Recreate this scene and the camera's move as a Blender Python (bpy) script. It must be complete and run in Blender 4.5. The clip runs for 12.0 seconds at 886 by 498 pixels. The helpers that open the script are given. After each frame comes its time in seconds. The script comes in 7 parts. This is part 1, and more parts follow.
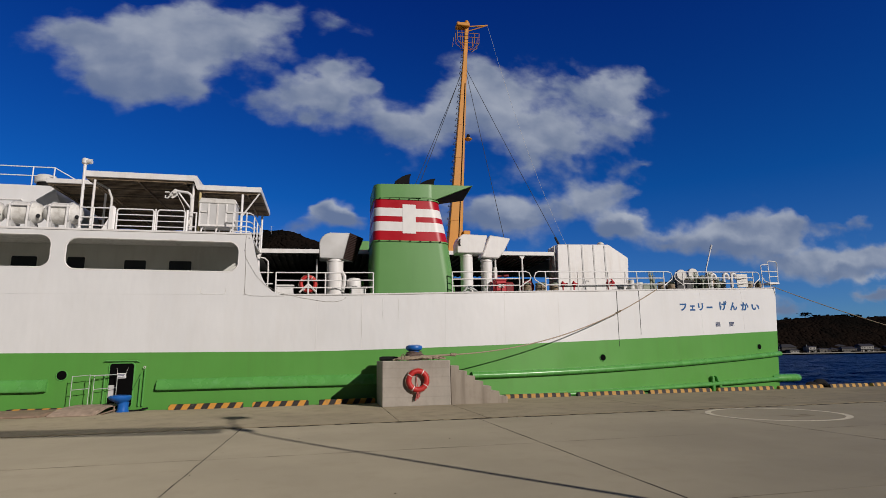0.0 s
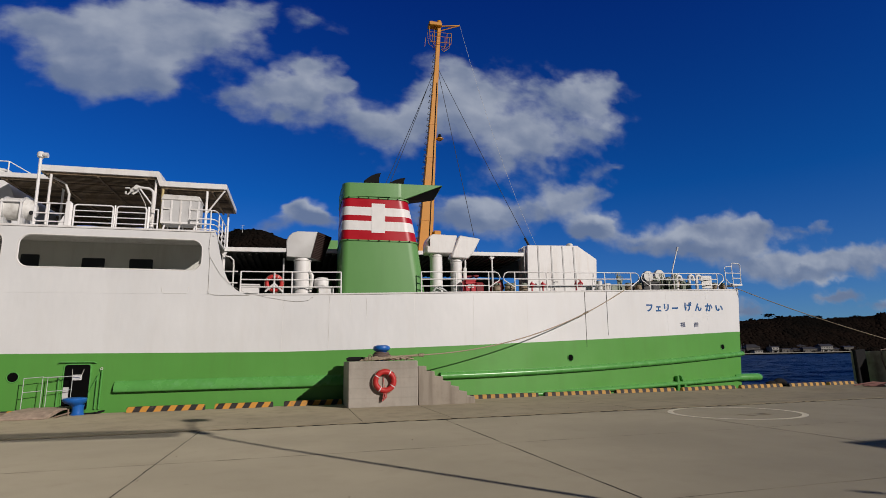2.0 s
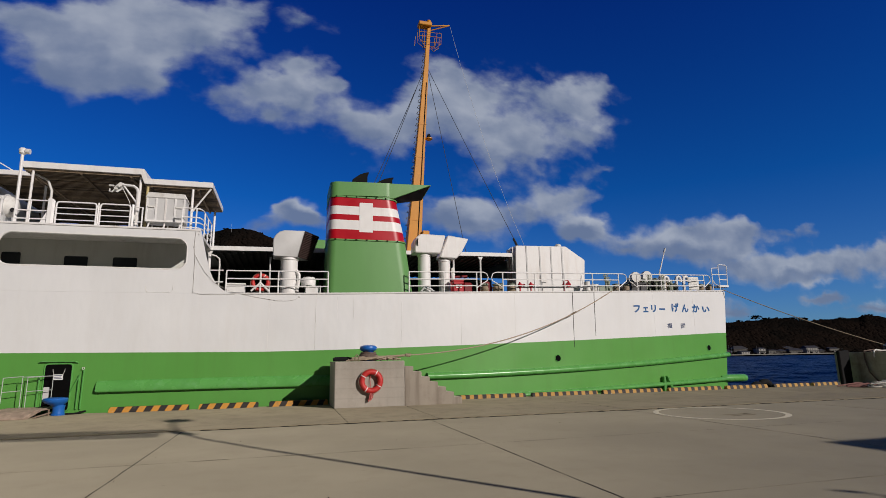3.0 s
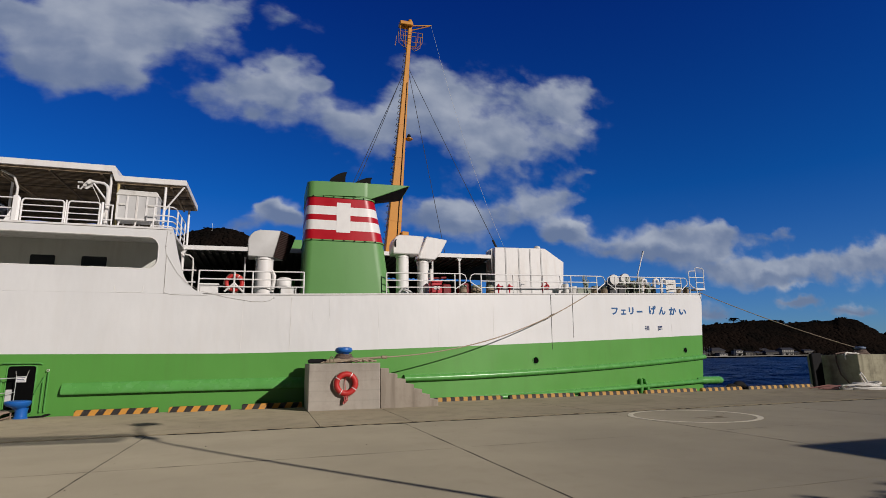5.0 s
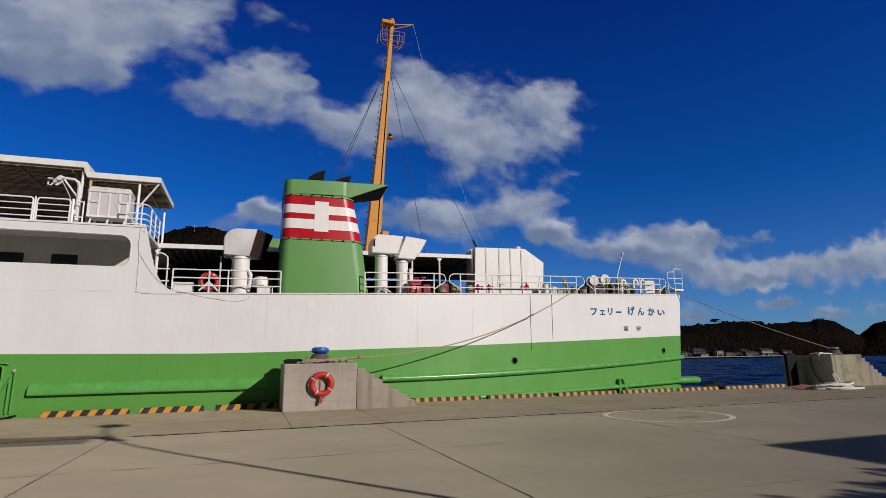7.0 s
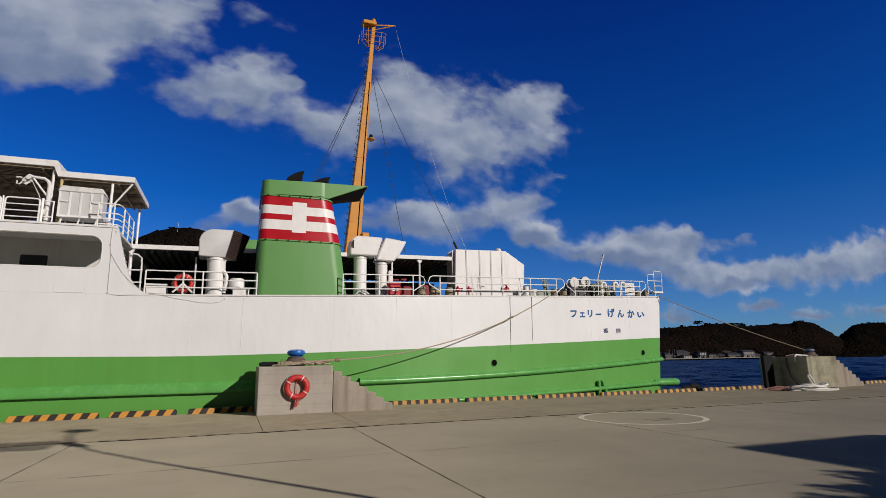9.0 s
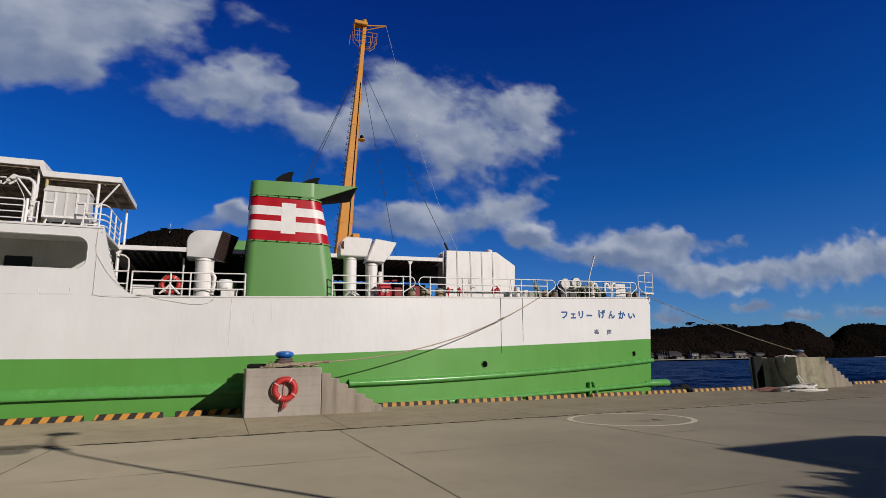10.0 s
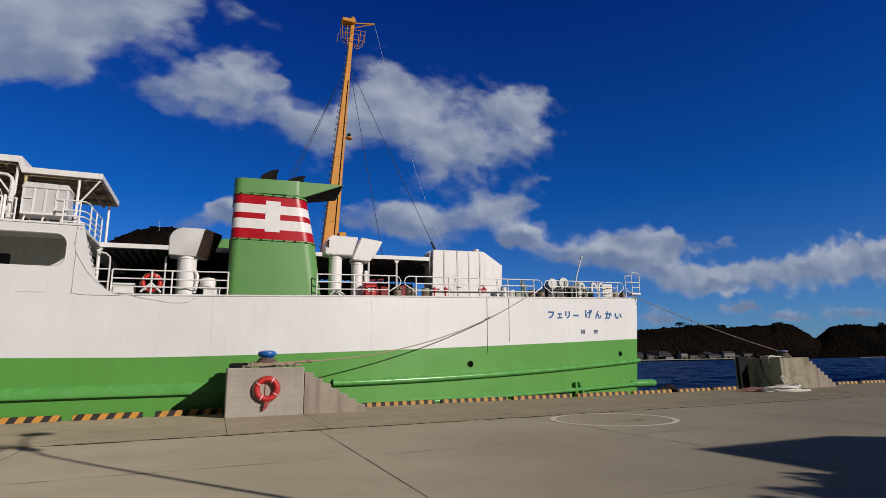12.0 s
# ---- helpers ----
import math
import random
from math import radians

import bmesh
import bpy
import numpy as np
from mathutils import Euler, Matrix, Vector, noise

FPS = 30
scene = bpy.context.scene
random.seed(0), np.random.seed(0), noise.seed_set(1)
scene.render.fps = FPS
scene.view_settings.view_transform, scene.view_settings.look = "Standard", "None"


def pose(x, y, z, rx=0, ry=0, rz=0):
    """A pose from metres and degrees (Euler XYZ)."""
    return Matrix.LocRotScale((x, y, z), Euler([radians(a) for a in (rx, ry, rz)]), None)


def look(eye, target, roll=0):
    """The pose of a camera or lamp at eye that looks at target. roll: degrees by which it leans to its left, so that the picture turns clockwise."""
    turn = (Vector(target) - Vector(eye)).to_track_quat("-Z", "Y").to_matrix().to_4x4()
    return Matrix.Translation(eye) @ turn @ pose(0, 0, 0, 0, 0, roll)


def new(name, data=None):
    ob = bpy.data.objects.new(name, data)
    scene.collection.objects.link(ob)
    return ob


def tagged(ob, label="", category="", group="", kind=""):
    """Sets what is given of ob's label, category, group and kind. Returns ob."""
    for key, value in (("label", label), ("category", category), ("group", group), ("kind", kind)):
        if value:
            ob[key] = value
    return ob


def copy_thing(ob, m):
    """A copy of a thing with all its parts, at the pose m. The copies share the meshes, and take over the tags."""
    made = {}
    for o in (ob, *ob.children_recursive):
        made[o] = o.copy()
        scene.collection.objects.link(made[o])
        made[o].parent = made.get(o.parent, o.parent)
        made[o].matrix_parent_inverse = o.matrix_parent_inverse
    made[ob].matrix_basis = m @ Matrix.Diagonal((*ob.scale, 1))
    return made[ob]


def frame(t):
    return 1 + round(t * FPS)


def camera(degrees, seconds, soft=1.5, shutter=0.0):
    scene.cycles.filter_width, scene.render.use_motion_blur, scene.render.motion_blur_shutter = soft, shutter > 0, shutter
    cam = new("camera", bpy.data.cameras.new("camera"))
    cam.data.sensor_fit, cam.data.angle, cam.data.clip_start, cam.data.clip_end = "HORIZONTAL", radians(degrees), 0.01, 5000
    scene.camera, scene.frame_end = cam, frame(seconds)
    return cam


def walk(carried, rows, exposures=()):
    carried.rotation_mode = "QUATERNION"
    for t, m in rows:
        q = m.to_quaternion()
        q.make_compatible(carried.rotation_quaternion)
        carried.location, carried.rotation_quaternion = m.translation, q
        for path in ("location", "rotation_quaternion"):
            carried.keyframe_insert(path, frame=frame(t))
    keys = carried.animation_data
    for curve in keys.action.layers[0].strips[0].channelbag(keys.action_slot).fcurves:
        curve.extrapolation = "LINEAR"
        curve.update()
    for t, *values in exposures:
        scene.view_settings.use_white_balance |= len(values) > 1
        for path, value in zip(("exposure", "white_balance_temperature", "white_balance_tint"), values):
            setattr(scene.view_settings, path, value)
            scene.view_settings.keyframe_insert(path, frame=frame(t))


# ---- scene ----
cam = camera(77.6, 12.0, soft=0.62)
PATH = [
    (0, (-0.267, -0.148, 1.612), (0.145, 1.77, 1.999), -1.0),
    (0.5, (-0.234, -0.146, 1.625), (0.199, 1.768, 2.012), -1.1),
    (1, (-0.172, -0.141, 1.622), (0.285, 1.767, 2.009), -1.1),
    (1.5, (-0.117, -0.119, 1.616), (0.365, 1.783, 2.003), -1.1),
    (2, (-0.046, -0.088, 1.608), (0.457, 1.809, 1.995), -1.1),
    (2.5, (-0.025, -0.067, 1.591), (0.495, 1.825, 1.979), -1.1),
    (3, (0.07, -0.05, 1.584), (0.606, 1.837, 1.973), -1.0),
    (5, (0.313, 0.039, 1.616), (0.907, 1.908, 2.008), -0.9),
    (5.5, (0.387, 0.031, 1.61), (0.994, 1.896, 2.002), -0.9),
    (6, (0.465, 0.036, 1.613), (1.086, 1.896, 2.005), -1.0),
    (6.5, (0.514, 0.056, 1.616), (1.145, 1.912, 2.008), -0.9),
    (7, (0.59, 0.052, 1.599), (1.234, 1.904, 1.992), -0.9),
    (9, (0.901, 0.051, 1.611), (1.591, 1.885, 2.01), -1.0),
    (9.5, (0.998, 0.067, 1.631), (1.698, 1.897, 2.031), -1.0),
    (10, (1.062, 0.071, 1.616), (1.773, 1.896, 2.019), -1.1),
    (10.5, (1.099, 0.077, 1.621), (1.817, 1.899, 2.023), -1.0),
    (11, (1.169, 0.085, 1.612), (1.894, 1.904, 2.015), -1.0),
    (11.5, (1.246, 0.096, 1.596), (1.979, 1.912, 2.0), -1.0),
    (12, (1.314, 0.084, 1.609), (2.054, 1.899, 2.011), -1.0),
]
walk(cam, [(t, look(eye, target, roll)) for t, eye, target, roll in PATH], [(0.0, -0.1), (6.0, -0.02), (12.0, 0.04)])

# ---- world, sun, exposure ----
SUN_DIR = Vector((0.70, -1.0, 0.54)).normalized()


def build_world():
    w = bpy.data.worlds.new("sky")
    scene.world = w
    w.use_nodes = True
    nt = w.node_tree
    nt.nodes.clear()
    N, L = nt.nodes.new, nt.links.new

    def math_node(op, a, b=None, c=None, clamp=False):
        n = N("ShaderNodeMath")
        n.operation, n.use_clamp = op, clamp
        for i, s in enumerate((a, b, c)):
            if s is None:
                continue
            if isinstance(s, (int, float)):
                n.inputs[i].default_value = s
            else:
                L(s, n.inputs[i])
        return n.outputs[0]

    sky = N("ShaderNodeTexSky")
    sky.sky_type, sky.sun_disc = "NISHITA", False
    sky.sun_elevation = math.asin(SUN_DIR.z)
    sky.sun_rotation = math.atan2(SUN_DIR.x, SUN_DIR.y)
    sky.altitude, sky.air_density, sky.dust_density, sky.ozone_density = 0, 0.9, 0.2, 3.0
    deep = N("ShaderNodeGamma")
    deep.inputs["Gamma"].default_value = SKY_DEPTH
    L(sky.outputs[0], deep.inputs["Color"])

    # direction on the plane y = 1, in front of the quay
    tc = N("ShaderNodeTexCoord")
    sep = N("ShaderNodeSeparateXYZ")
    L(tc.outputs["Generated"], sep.inputs[0])
    # clear winter sky: paler towards the horizon, deep blue overhead
    rise = N("ShaderNodeMapRange")
    rise.inputs["From Min"].default_value, rise.inputs["From Max"].default_value = 0.03, 0.62
    L(sep.outputs[2], rise.inputs["Value"])
    tint = N("ShaderNodeValToRGB")
    steps = tint.color_ramp.elements
    steps[0].color, steps[1].color = (*SKY_LOW, 1), (*SKY_HIGH, 1)
    steps.new(0.42).color = (*SKY_MID, 1)
    L(rise.outputs[0], tint.inputs["Fac"])
    top = N("ShaderNodeMapRange")
    top.inputs["From Min"].default_value, top.inputs["From Max"].default_value = 0.6, 0.95
    L(sep.outputs[2], top.inputs["Value"])
    zen = N("ShaderNodeMix"); zen.data_type = "RGBA"
    zen.inputs["B"].default_value = (*SKY_ZENITH, 1)
    L(top.outputs[0], zen.inputs["Factor"]); L(tint.outputs["Color"], zen.inputs["A"])
    sunward = N("ShaderNodeMapRange")
    sunward.inputs["From Min"].default_value, sunward.inputs["From Max"].default_value = 0.15, -0.35
    L(sep.outputs[1], sunward.inputs["Value"])
    whole = N("ShaderNodeMix"); whole.data_type = "RGBA"
    whole.inputs["B"].default_value = (*SKY_SUNWARD, 1)
    L(sunward.outputs[0], whole.inputs["Factor"]); L(zen.outputs["Result"], whole.inputs["A"])
    hs = N("ShaderNodeMix"); hs.data_type, hs.blend_type = "RGBA", "MULTIPLY"
    hs.inputs["Factor"].default_value = 1.0
    L(whole.outputs["Result"], hs.inputs["B"])
    L(deep.outputs[0], hs.inputs["A"])
    fwd = math_node("MAXIMUM", sep.outputs[1], 0.05)
    comb = N("ShaderNodeCombineXYZ")
    L(math_node("DIVIDE", sep.outputs[0], fwd), comb.inputs[0])
    L(math_node("DIVIDE", sep.outputs[2], fwd), comb.inputs[1])
    # ragged edges: bend the plane before the clouds are laid on it
    flat = N("ShaderNodeMapping"); flat.inputs["Scale"].default_value = (1.0, 1.55, 1.0)
    L(comb.outputs[0], flat.inputs["Vector"])
    wob = N("ShaderNodeTexNoise")
    wob.inputs["Scale"].default_value, wob.inputs["Detail"].default_value = 11.0, 5.0
    wob.inputs["Roughness"].default_value = 0.52
    L(flat.outputs[0], wob.inputs["Vector"])
    wsub = N("ShaderNodeVectorMath"); wsub.operation = "SUBTRACT"
    wsub.inputs[1].default_value = (0.5, 0.5, 0.5)
    L(wob.outputs["Color"], wsub.inputs[0])
    wadd = N("ShaderNodeVectorMath"); wadd.operation = "MULTIPLY_ADD"
    wadd.inputs[1].default_value = (0.085, 0.062, 0)
    L(wsub.outputs[0], wadd.inputs[0]); L(comb.outputs[0], wadd.inputs[2])
    at = wadd.outputs[0]

    # the billows, summed here and a step away from the sun
    step = N("ShaderNodeVectorMath"); step.operation = "SUBTRACT"
    step.inputs[1].default_value = (0.018, 0.032, 0)
    L(at, step.inputs[0])
    sums = []
    for spot in (at, step.outputs[0]):
        total = None
        for bank in (CLOUD_WEST, CLOUD_MID_A, CLOUD_MID_B, CLOUD_LOW, CLOUD_EAST):
            for u, v, a, b in bank:
                puff = N("ShaderNodeTexGradient")
                puff.gradient_type = "QUADRATIC_SPHERE"
                puff.texture_mapping.vector_type = "POINT"
                puff.texture_mapping.scale = (1 / (2.2 * a), 1 / (2.2 * b), 1)
                puff.texture_mapping.translation = (-u / (2.2 * a), -v / (2.2 * b), 0)
                L(spot, puff.inputs["Vector"])
                total = puff.outputs["Fac"] if total is None else math_node("ADD", total, puff.outputs["Fac"])
        # rounded heads on the billows, at two sizes
        inside = math_node("MULTIPLY", total, 2.2, clamp=True)
        for scale, share in ((17.0, 0.66), (40.0, 0.18)):
            head = N("ShaderNodeTexVoronoi")
            head.voronoi_dimensions, head.feature = "2D", "SMOOTH_F1"
            head.inputs["Scale"].default_value, head.inputs["Smoothness"].default_value = scale, 0.7
            low = N("ShaderNodeMapping"); low.inputs["Scale"].default_value = (1.0, 1.5, 1.0)
            L(spot, low.inputs["Vector"]); L(low.outputs[0], head.inputs["Vector"])
            head_up = math_node("MULTIPLY_ADD", head.outputs["Distance"], -share, share * 0.36)
            total = math_node("ADD", total, math_node("MULTIPLY", head_up, inside))
        sums.append(total)
    field = sums[0]
    slope = math_node("SUBTRACT", sums[1], sums[0])
    fine = N("ShaderNodeTexNoise")
    fine.inputs["Scale"].default_value, fine.inputs["Detail"].default_value = 24.0, 7.0
    fine.inputs["Roughness"].default_value = 0.6
    L(flat.outputs[0], fine.inputs["Vector"])
    soft = N("ShaderNodeTexNoise")
    soft.inputs["Scale"].default_value, soft.inputs["Detail"].default_value = 9.0, 4.0
    L(comb.outputs[0], soft.inputs["Vector"])
    under = math_node("MULTIPLY", math_node("MINIMUM", slope, 0.0), 0.4)
    f2 = math_node("ADD", math_node("ADD", field, under), math_node("MULTIPLY_ADD", soft.outputs[0], 1.2, -0.60))
    f2 = math_node("ADD", f2, math_node("MULTIPLY_ADD", fine.outputs[0], 0.45, -0.225))
    cover = N("ShaderNodeMapRange"); cover.interpolation_type = "SMOOTHSTEP"
    cover.inputs["From Min"].default_value, cover.inputs["From Max"].default_value = 0.17, 0.98
    L(f2, cover.inputs["Value"])
    front = N("ShaderNodeMapRange"); front.inputs["From Min"].default_value, front.inputs["From Max"].default_value = 0.05, 0.2
    L(sep.outputs[1], front.inputs["Value"])
    near = math_node("MULTIPLY", field, 12.0, clamp=True)
    cov = math_node("MULTIPLY", math_node("MULTIPLY", cover.outputs[0], near), front.outputs[0])
    # scattered fair-weather clouds over the rest of the sky
    rest = N("ShaderNodeTexNoise")
    rest.inputs["Scale"].default_value, rest.inputs["Detail"].default_value = 3.2, 7.0
    L(tc.outputs["Generated"], rest.inputs["Vector"])
    rr = N("ShaderNodeMapRange"); rr.interpolation_type = "SMOOTHSTEP"
    rr.inputs["From Min"].default_value, rr.inputs["From Max"].default_value = 0.70, 0.82
    L(rest.outputs[0], rr.inputs["Value"])
    behind = math_node("SUBTRACT", 1.0, front.outputs[0])
    cov = math_node("ADD", cov, math_node("MULTIPLY", rr.outputs[0], behind))
    cov = math_node("MULTIPLY", cov, 0.9)
    # lit tops and edges, grey undersides
    lit = math_node("ADD", math_node("MULTIPLY", slope, 0.42), math_node("MULTIPLY_ADD", soft.outputs[0], 1.3, -0.17))
    lit = math_node("ADD", lit, math_node("MULTIPLY_ADD", fine.outputs[0], 0.35, -0.175))
    spread = N("ShaderNodeMapRange"); spread.interpolation_type = "SMOOTHSTEP"
    spread.inputs["From Min"].default_value, spread.inputs["From Max"].default_value = -0.25, 1.42
    L(lit, spread.inputs["Value"])
    lit = spread.outputs[0]
    ramp = N("ShaderNodeMix"); ramp.data_type = "RGBA"
    ramp.inputs["A"].default_value, ramp.inputs["B"].default_value = (*CLOUD_GREY, 1), (*CLOUD_WHITE, 1)
    L(lit, ramp.inputs["Factor"])
    mix = N("ShaderNodeMix"); mix.data_type = "RGBA"
    L(cov, mix.inputs["Factor"]); L(hs.outputs["Result"], mix.inputs["A"]); L(ramp.outputs["Result"], mix.inputs["B"])
    bg = N("ShaderNodeBackground"); bg.inputs["Strength"].default_value = SKY_STRENGTH
    L(mix.outputs["Result"], bg.inputs["Color"])
    out = N("ShaderNodeOutputWorld"); L(bg.outputs[0], out.inputs["Surface"])


SKY_STRENGTH, SKY_DEPTH, SKY_LOW, SKY_MID, SKY_HIGH = 0.085, 1.0, (0.30, 0.55, 0.97), (0.036, 0.385, 0.97), (0.018, 0.190, 0.86)
SKY_ZENITH, SKY_SUNWARD = (0.020, 0.058, 0.10), (0.075, 0.085, 0.090)
CLOUD_GREY, CLOUD_WHITE = (1.78, 2.35, 3.7), (5.2, 5.65, 6.5)
# clouds: centre and half width, half height of each billow, as slopes (x / y, z / y)
CLOUD_WEST = [(-0.412, 0.554, 0.092, 0.051), (-0.285, 0.608, 0.098, 0.060), (-0.177, 0.635, 0.077, 0.038), (-0.074, 0.655, 0.065, 0.027), (-0.321, 0.515, 0.074, 0.044), (-0.247, 0.549, 0.084, 0.050), (-0.154, 0.574, 0.068, 0.038), (-0.468, 0.577, 0.040, 0.031), (-0.347, 0.550, 0.075, 0.052), (0.002, 0.642, 0.040, 0.017), (-0.405, 0.479, 0.055, 0.040), (-0.331, 0.474, 0.055, 0.031), (-0.265, 0.489, 0.043, 0.027)]
CLOUD_MID_A = [(-0.126, 0.466, 0.039, 0.025), (-0.069, 0.493, 0.056, 0.037), (-0.010, 0.526, 0.055, 0.043), (0.022, 0.562, 0.040, 0.023), (0.017, 0.480, 0.062, 0.038), (0.088, 0.447, 0.069, 0.041), (0.152, 0.417, 0.072, 0.039), (0.206, 0.448, 0.057, 0.040), (0.075, 0.520, 0.029, 0.016), (-0.048, 0.447, 0.052, 0.024)]
CLOUD_MID_B = [(0.256, 0.510, 0.060, 0.047), (0.297, 0.586, 0.053, 0.047), (0.365, 0.554, 0.063, 0.045), (0.309, 0.470, 0.087, 0.052), (0.421, 0.468, 0.100, 0.054), (0.517, 0.548, 0.072, 0.044), (0.472, 0.430, 0.097, 0.042), (0.601, 0.528, 0.079, 0.050), (0.648, 0.581, 0.057, 0.032), (0.394, 0.383, 0.078, 0.028), (0.605, 0.461, 0.066, 0.030)]
CLOUD_LOW = [(0.339, 0.254, 0.049, 0.047), (0.399, 0.265, 0.055, 0.043), (0.469, 0.284, 0.053, 0.040), (0.528, 0.312, 0.055, 0.044), (0.586, 0.342, 0.045, 0.040), (0.637, 0.386, 0.039, 0.021), (0.673, 0.396, 0.028, 0.011), (0.605, 0.262, 0.037, 0.029), (0.604, 0.258, 0.042, 0.027), (0.590, 0.256, 0.034, 0.020), (0.585, 0.250, 0.045, 0.024), (0.551, 0.239, 0.031, 0.017), (0.220, 0.269, 0.055, 0.026), (0.298, 0.264, 0.051, 0.029), (0.318, 0.288, 0.045, 0.038), (0.020, 0.258, 0.038, 0.024), (0.013, 0.254, 0.040, 0.026), (0.008, 0.248, 0.034, 0.017), (-0.000, 0.268, 0.022, 0.013), (0.046, 0.251, 0.029, 0.014), (-0.040, 0.235, 0.039, 0.017), (-0.064, 0.228, 0.026, 0.010)]
CLOUD_EAST = [(0.691, 0.217, 0.061, 0.025), (0.769, 0.236, 0.081, 0.034), (0.895, 0.254, 0.099, 0.041), (0.880, 0.269, 0.060, 0.024), (0.985, 0.265, 0.060, 0.026), (1.000, 0.262, 0.078, 0.034), (0.831, 0.214, 0.135, 0.019), (0.900, 0.220, 0.090, 0.018), (1.130, 0.274, 0.061, 0.015), (1.205, 0.289, 0.042, 0.013), (0.975, 0.188, 0.066, 0.017), (1.078, 0.198, 0.098, 0.027), (1.213, 0.215, 0.111, 0.034), (1.345, 0.210, 0.129, 0.037), (1.470, 0.227, 0.125, 0.042), (1.600, 0.241, 0.130, 0.044), (1.139, 0.176, 0.187, 0.017), (1.104, 0.159, 0.099, 0.012), (1.829, 0.291, 0.200, 0.046), (1.208, 0.121, 0.074, 0.011), (0.968, 0.095, 0.076, 0.019), (1.389, 0.096, 0.119, 0.017), (1.739, 0.248, 0.184, 0.051), (1.910, 0.285, 0.200, 0.061), (2.115, 0.290, 0.296, 0.064), (1.723, 0.114, 0.176, 0.023), (1.205, 0.122, 0.060, 0.010), (1.240, 0.117, 0.045, 0.008), (1.370, 0.095, 0.080, 0.012), (1.660, 0.117, 0.130, 0.012), (0.945, 0.089, 0.075, 0.010)]
build_world()
sun = new("sun", bpy.data.lights.new("sun", "SUN"))
sun.data.energy, sun.data.angle, sun.data.color = 3.5, radians(0.53), (1.0, 0.915, 0.865)
sun.matrix_world = look(SUN_DIR * 60, (0, 0, 0))


# ---- materials ----
def material(name, base, rough=0.5, metal=0.0, vary=0.12, scale=3.0, bump=0.15, bump_scale=40.0, spec=0.5,
             stain=None, stain_scale=0.6, stain_amount=0.5, streak=False, coat=0.0):
    """Painted or plain surface: colour varied at two scales, stains and fine relief, in metres."""
    m = bpy.data.materials.new(name)
    m.use_nodes = True
    nt = m.node_tree
    N, L = nt.nodes.new, nt.links.new
    b = nt.nodes["Principled BSDF"]
    b.inputs["Metallic"].default_value, b.inputs["Specular IOR Level"].default_value = metal, spec
    b.inputs["Coat Weight"].default_value = coat
    tc = N("ShaderNodeTexCoord")
    co = tc.outputs["Object"]
    if streak:
        mp = N("ShaderNodeMapping"); mp.inputs["Scale"].default_value = (1.0, 1.0, 0.12)
        L(co, mp.inputs["Vector"])
        sco = mp.outputs[0]
    else:
        sco = co
    big = N("ShaderNodeTexNoise"); big.inputs["Scale"].default_value, big.inputs["Detail"].default_value = scale, 6
    L(co, big.inputs["Vector"])
    fine = N("ShaderNodeTexNoise"); fine.inputs["Scale"].default_value, fine.inputs["Detail"].default_value = bump_scale, 5
    L(co, fine.inputs["Vector"])
    mix = N("ShaderNodeMix"); mix.data_type = "RGBA"
    lo = [max(0, c * (1 - vary)) for c in base]
    hi = [min(1, c * (1 + vary)) for c in base]
    mix.inputs["A"].default_value, mix.inputs["B"].default_value = (*lo, 1), (*hi, 1)
    add = N("ShaderNodeMath"); add.operation = "MULTIPLY_ADD"; add.inputs[1].default_value = 0.35
    L(fine.outputs[0], add.inputs[0])
    sub = N("ShaderNodeMapRange"); sub.inputs["From Min"].default_value, sub.inputs["From Max"].default_value = 0.3, 0.7
    sub.inputs["To Max"].default_value = 0.65
    L(big.outputs[0], sub.inputs["Value"]); L(sub.outputs[0], add.inputs[2])
    L(add.outputs[0], mix.inputs["Factor"])
    col = mix.outputs["Result"]
    if stain:
        st = N("ShaderNodeTexNoise"); st.inputs["Scale"].default_value, st.inputs["Detail"].default_value = stain_scale, 8
        st.inputs["Roughness"].default_value = 0.65
        L(sco, st.inputs["Vector"])
        mr = N("ShaderNodeMapRange"); mr.inputs["From Min"].default_value, mr.inputs["From Max"].default_value = 0.5, 0.75
        mr.inputs["To Max"].default_value = stain_amount
        L(st.outputs[0], mr.inputs["Value"])
        m2 = N("ShaderNodeMix"); m2.data_type = "RGBA"
        m2.inputs["B"].default_value = (*stain, 1)
        L(mr.outputs[0], m2.inputs["Factor"]); L(col, m2.inputs["A"])
        col = m2.outputs["Result"]
    L(col, b.inputs["Base Color"])
    rr = N("ShaderNodeMapRange")
    rr.inputs["To Min"].default_value, rr.inputs["To Max"].default_value = max(0.02, rough - 0.1), min(1, rough + 0.12)
    L(big.outputs[0], rr.inputs["Value"]); L(rr.outputs[0], b.inputs["Roughness"])
    if bump:
        bp = N("ShaderNodeBump"); bp.inputs["Strength"].default_value, bp.inputs["Distance"].default_value = bump, 0.01
        L(fine.outputs[0], bp.inputs["Height"]); L(bp.outputs[0], b.inputs["Normal"])
    return m


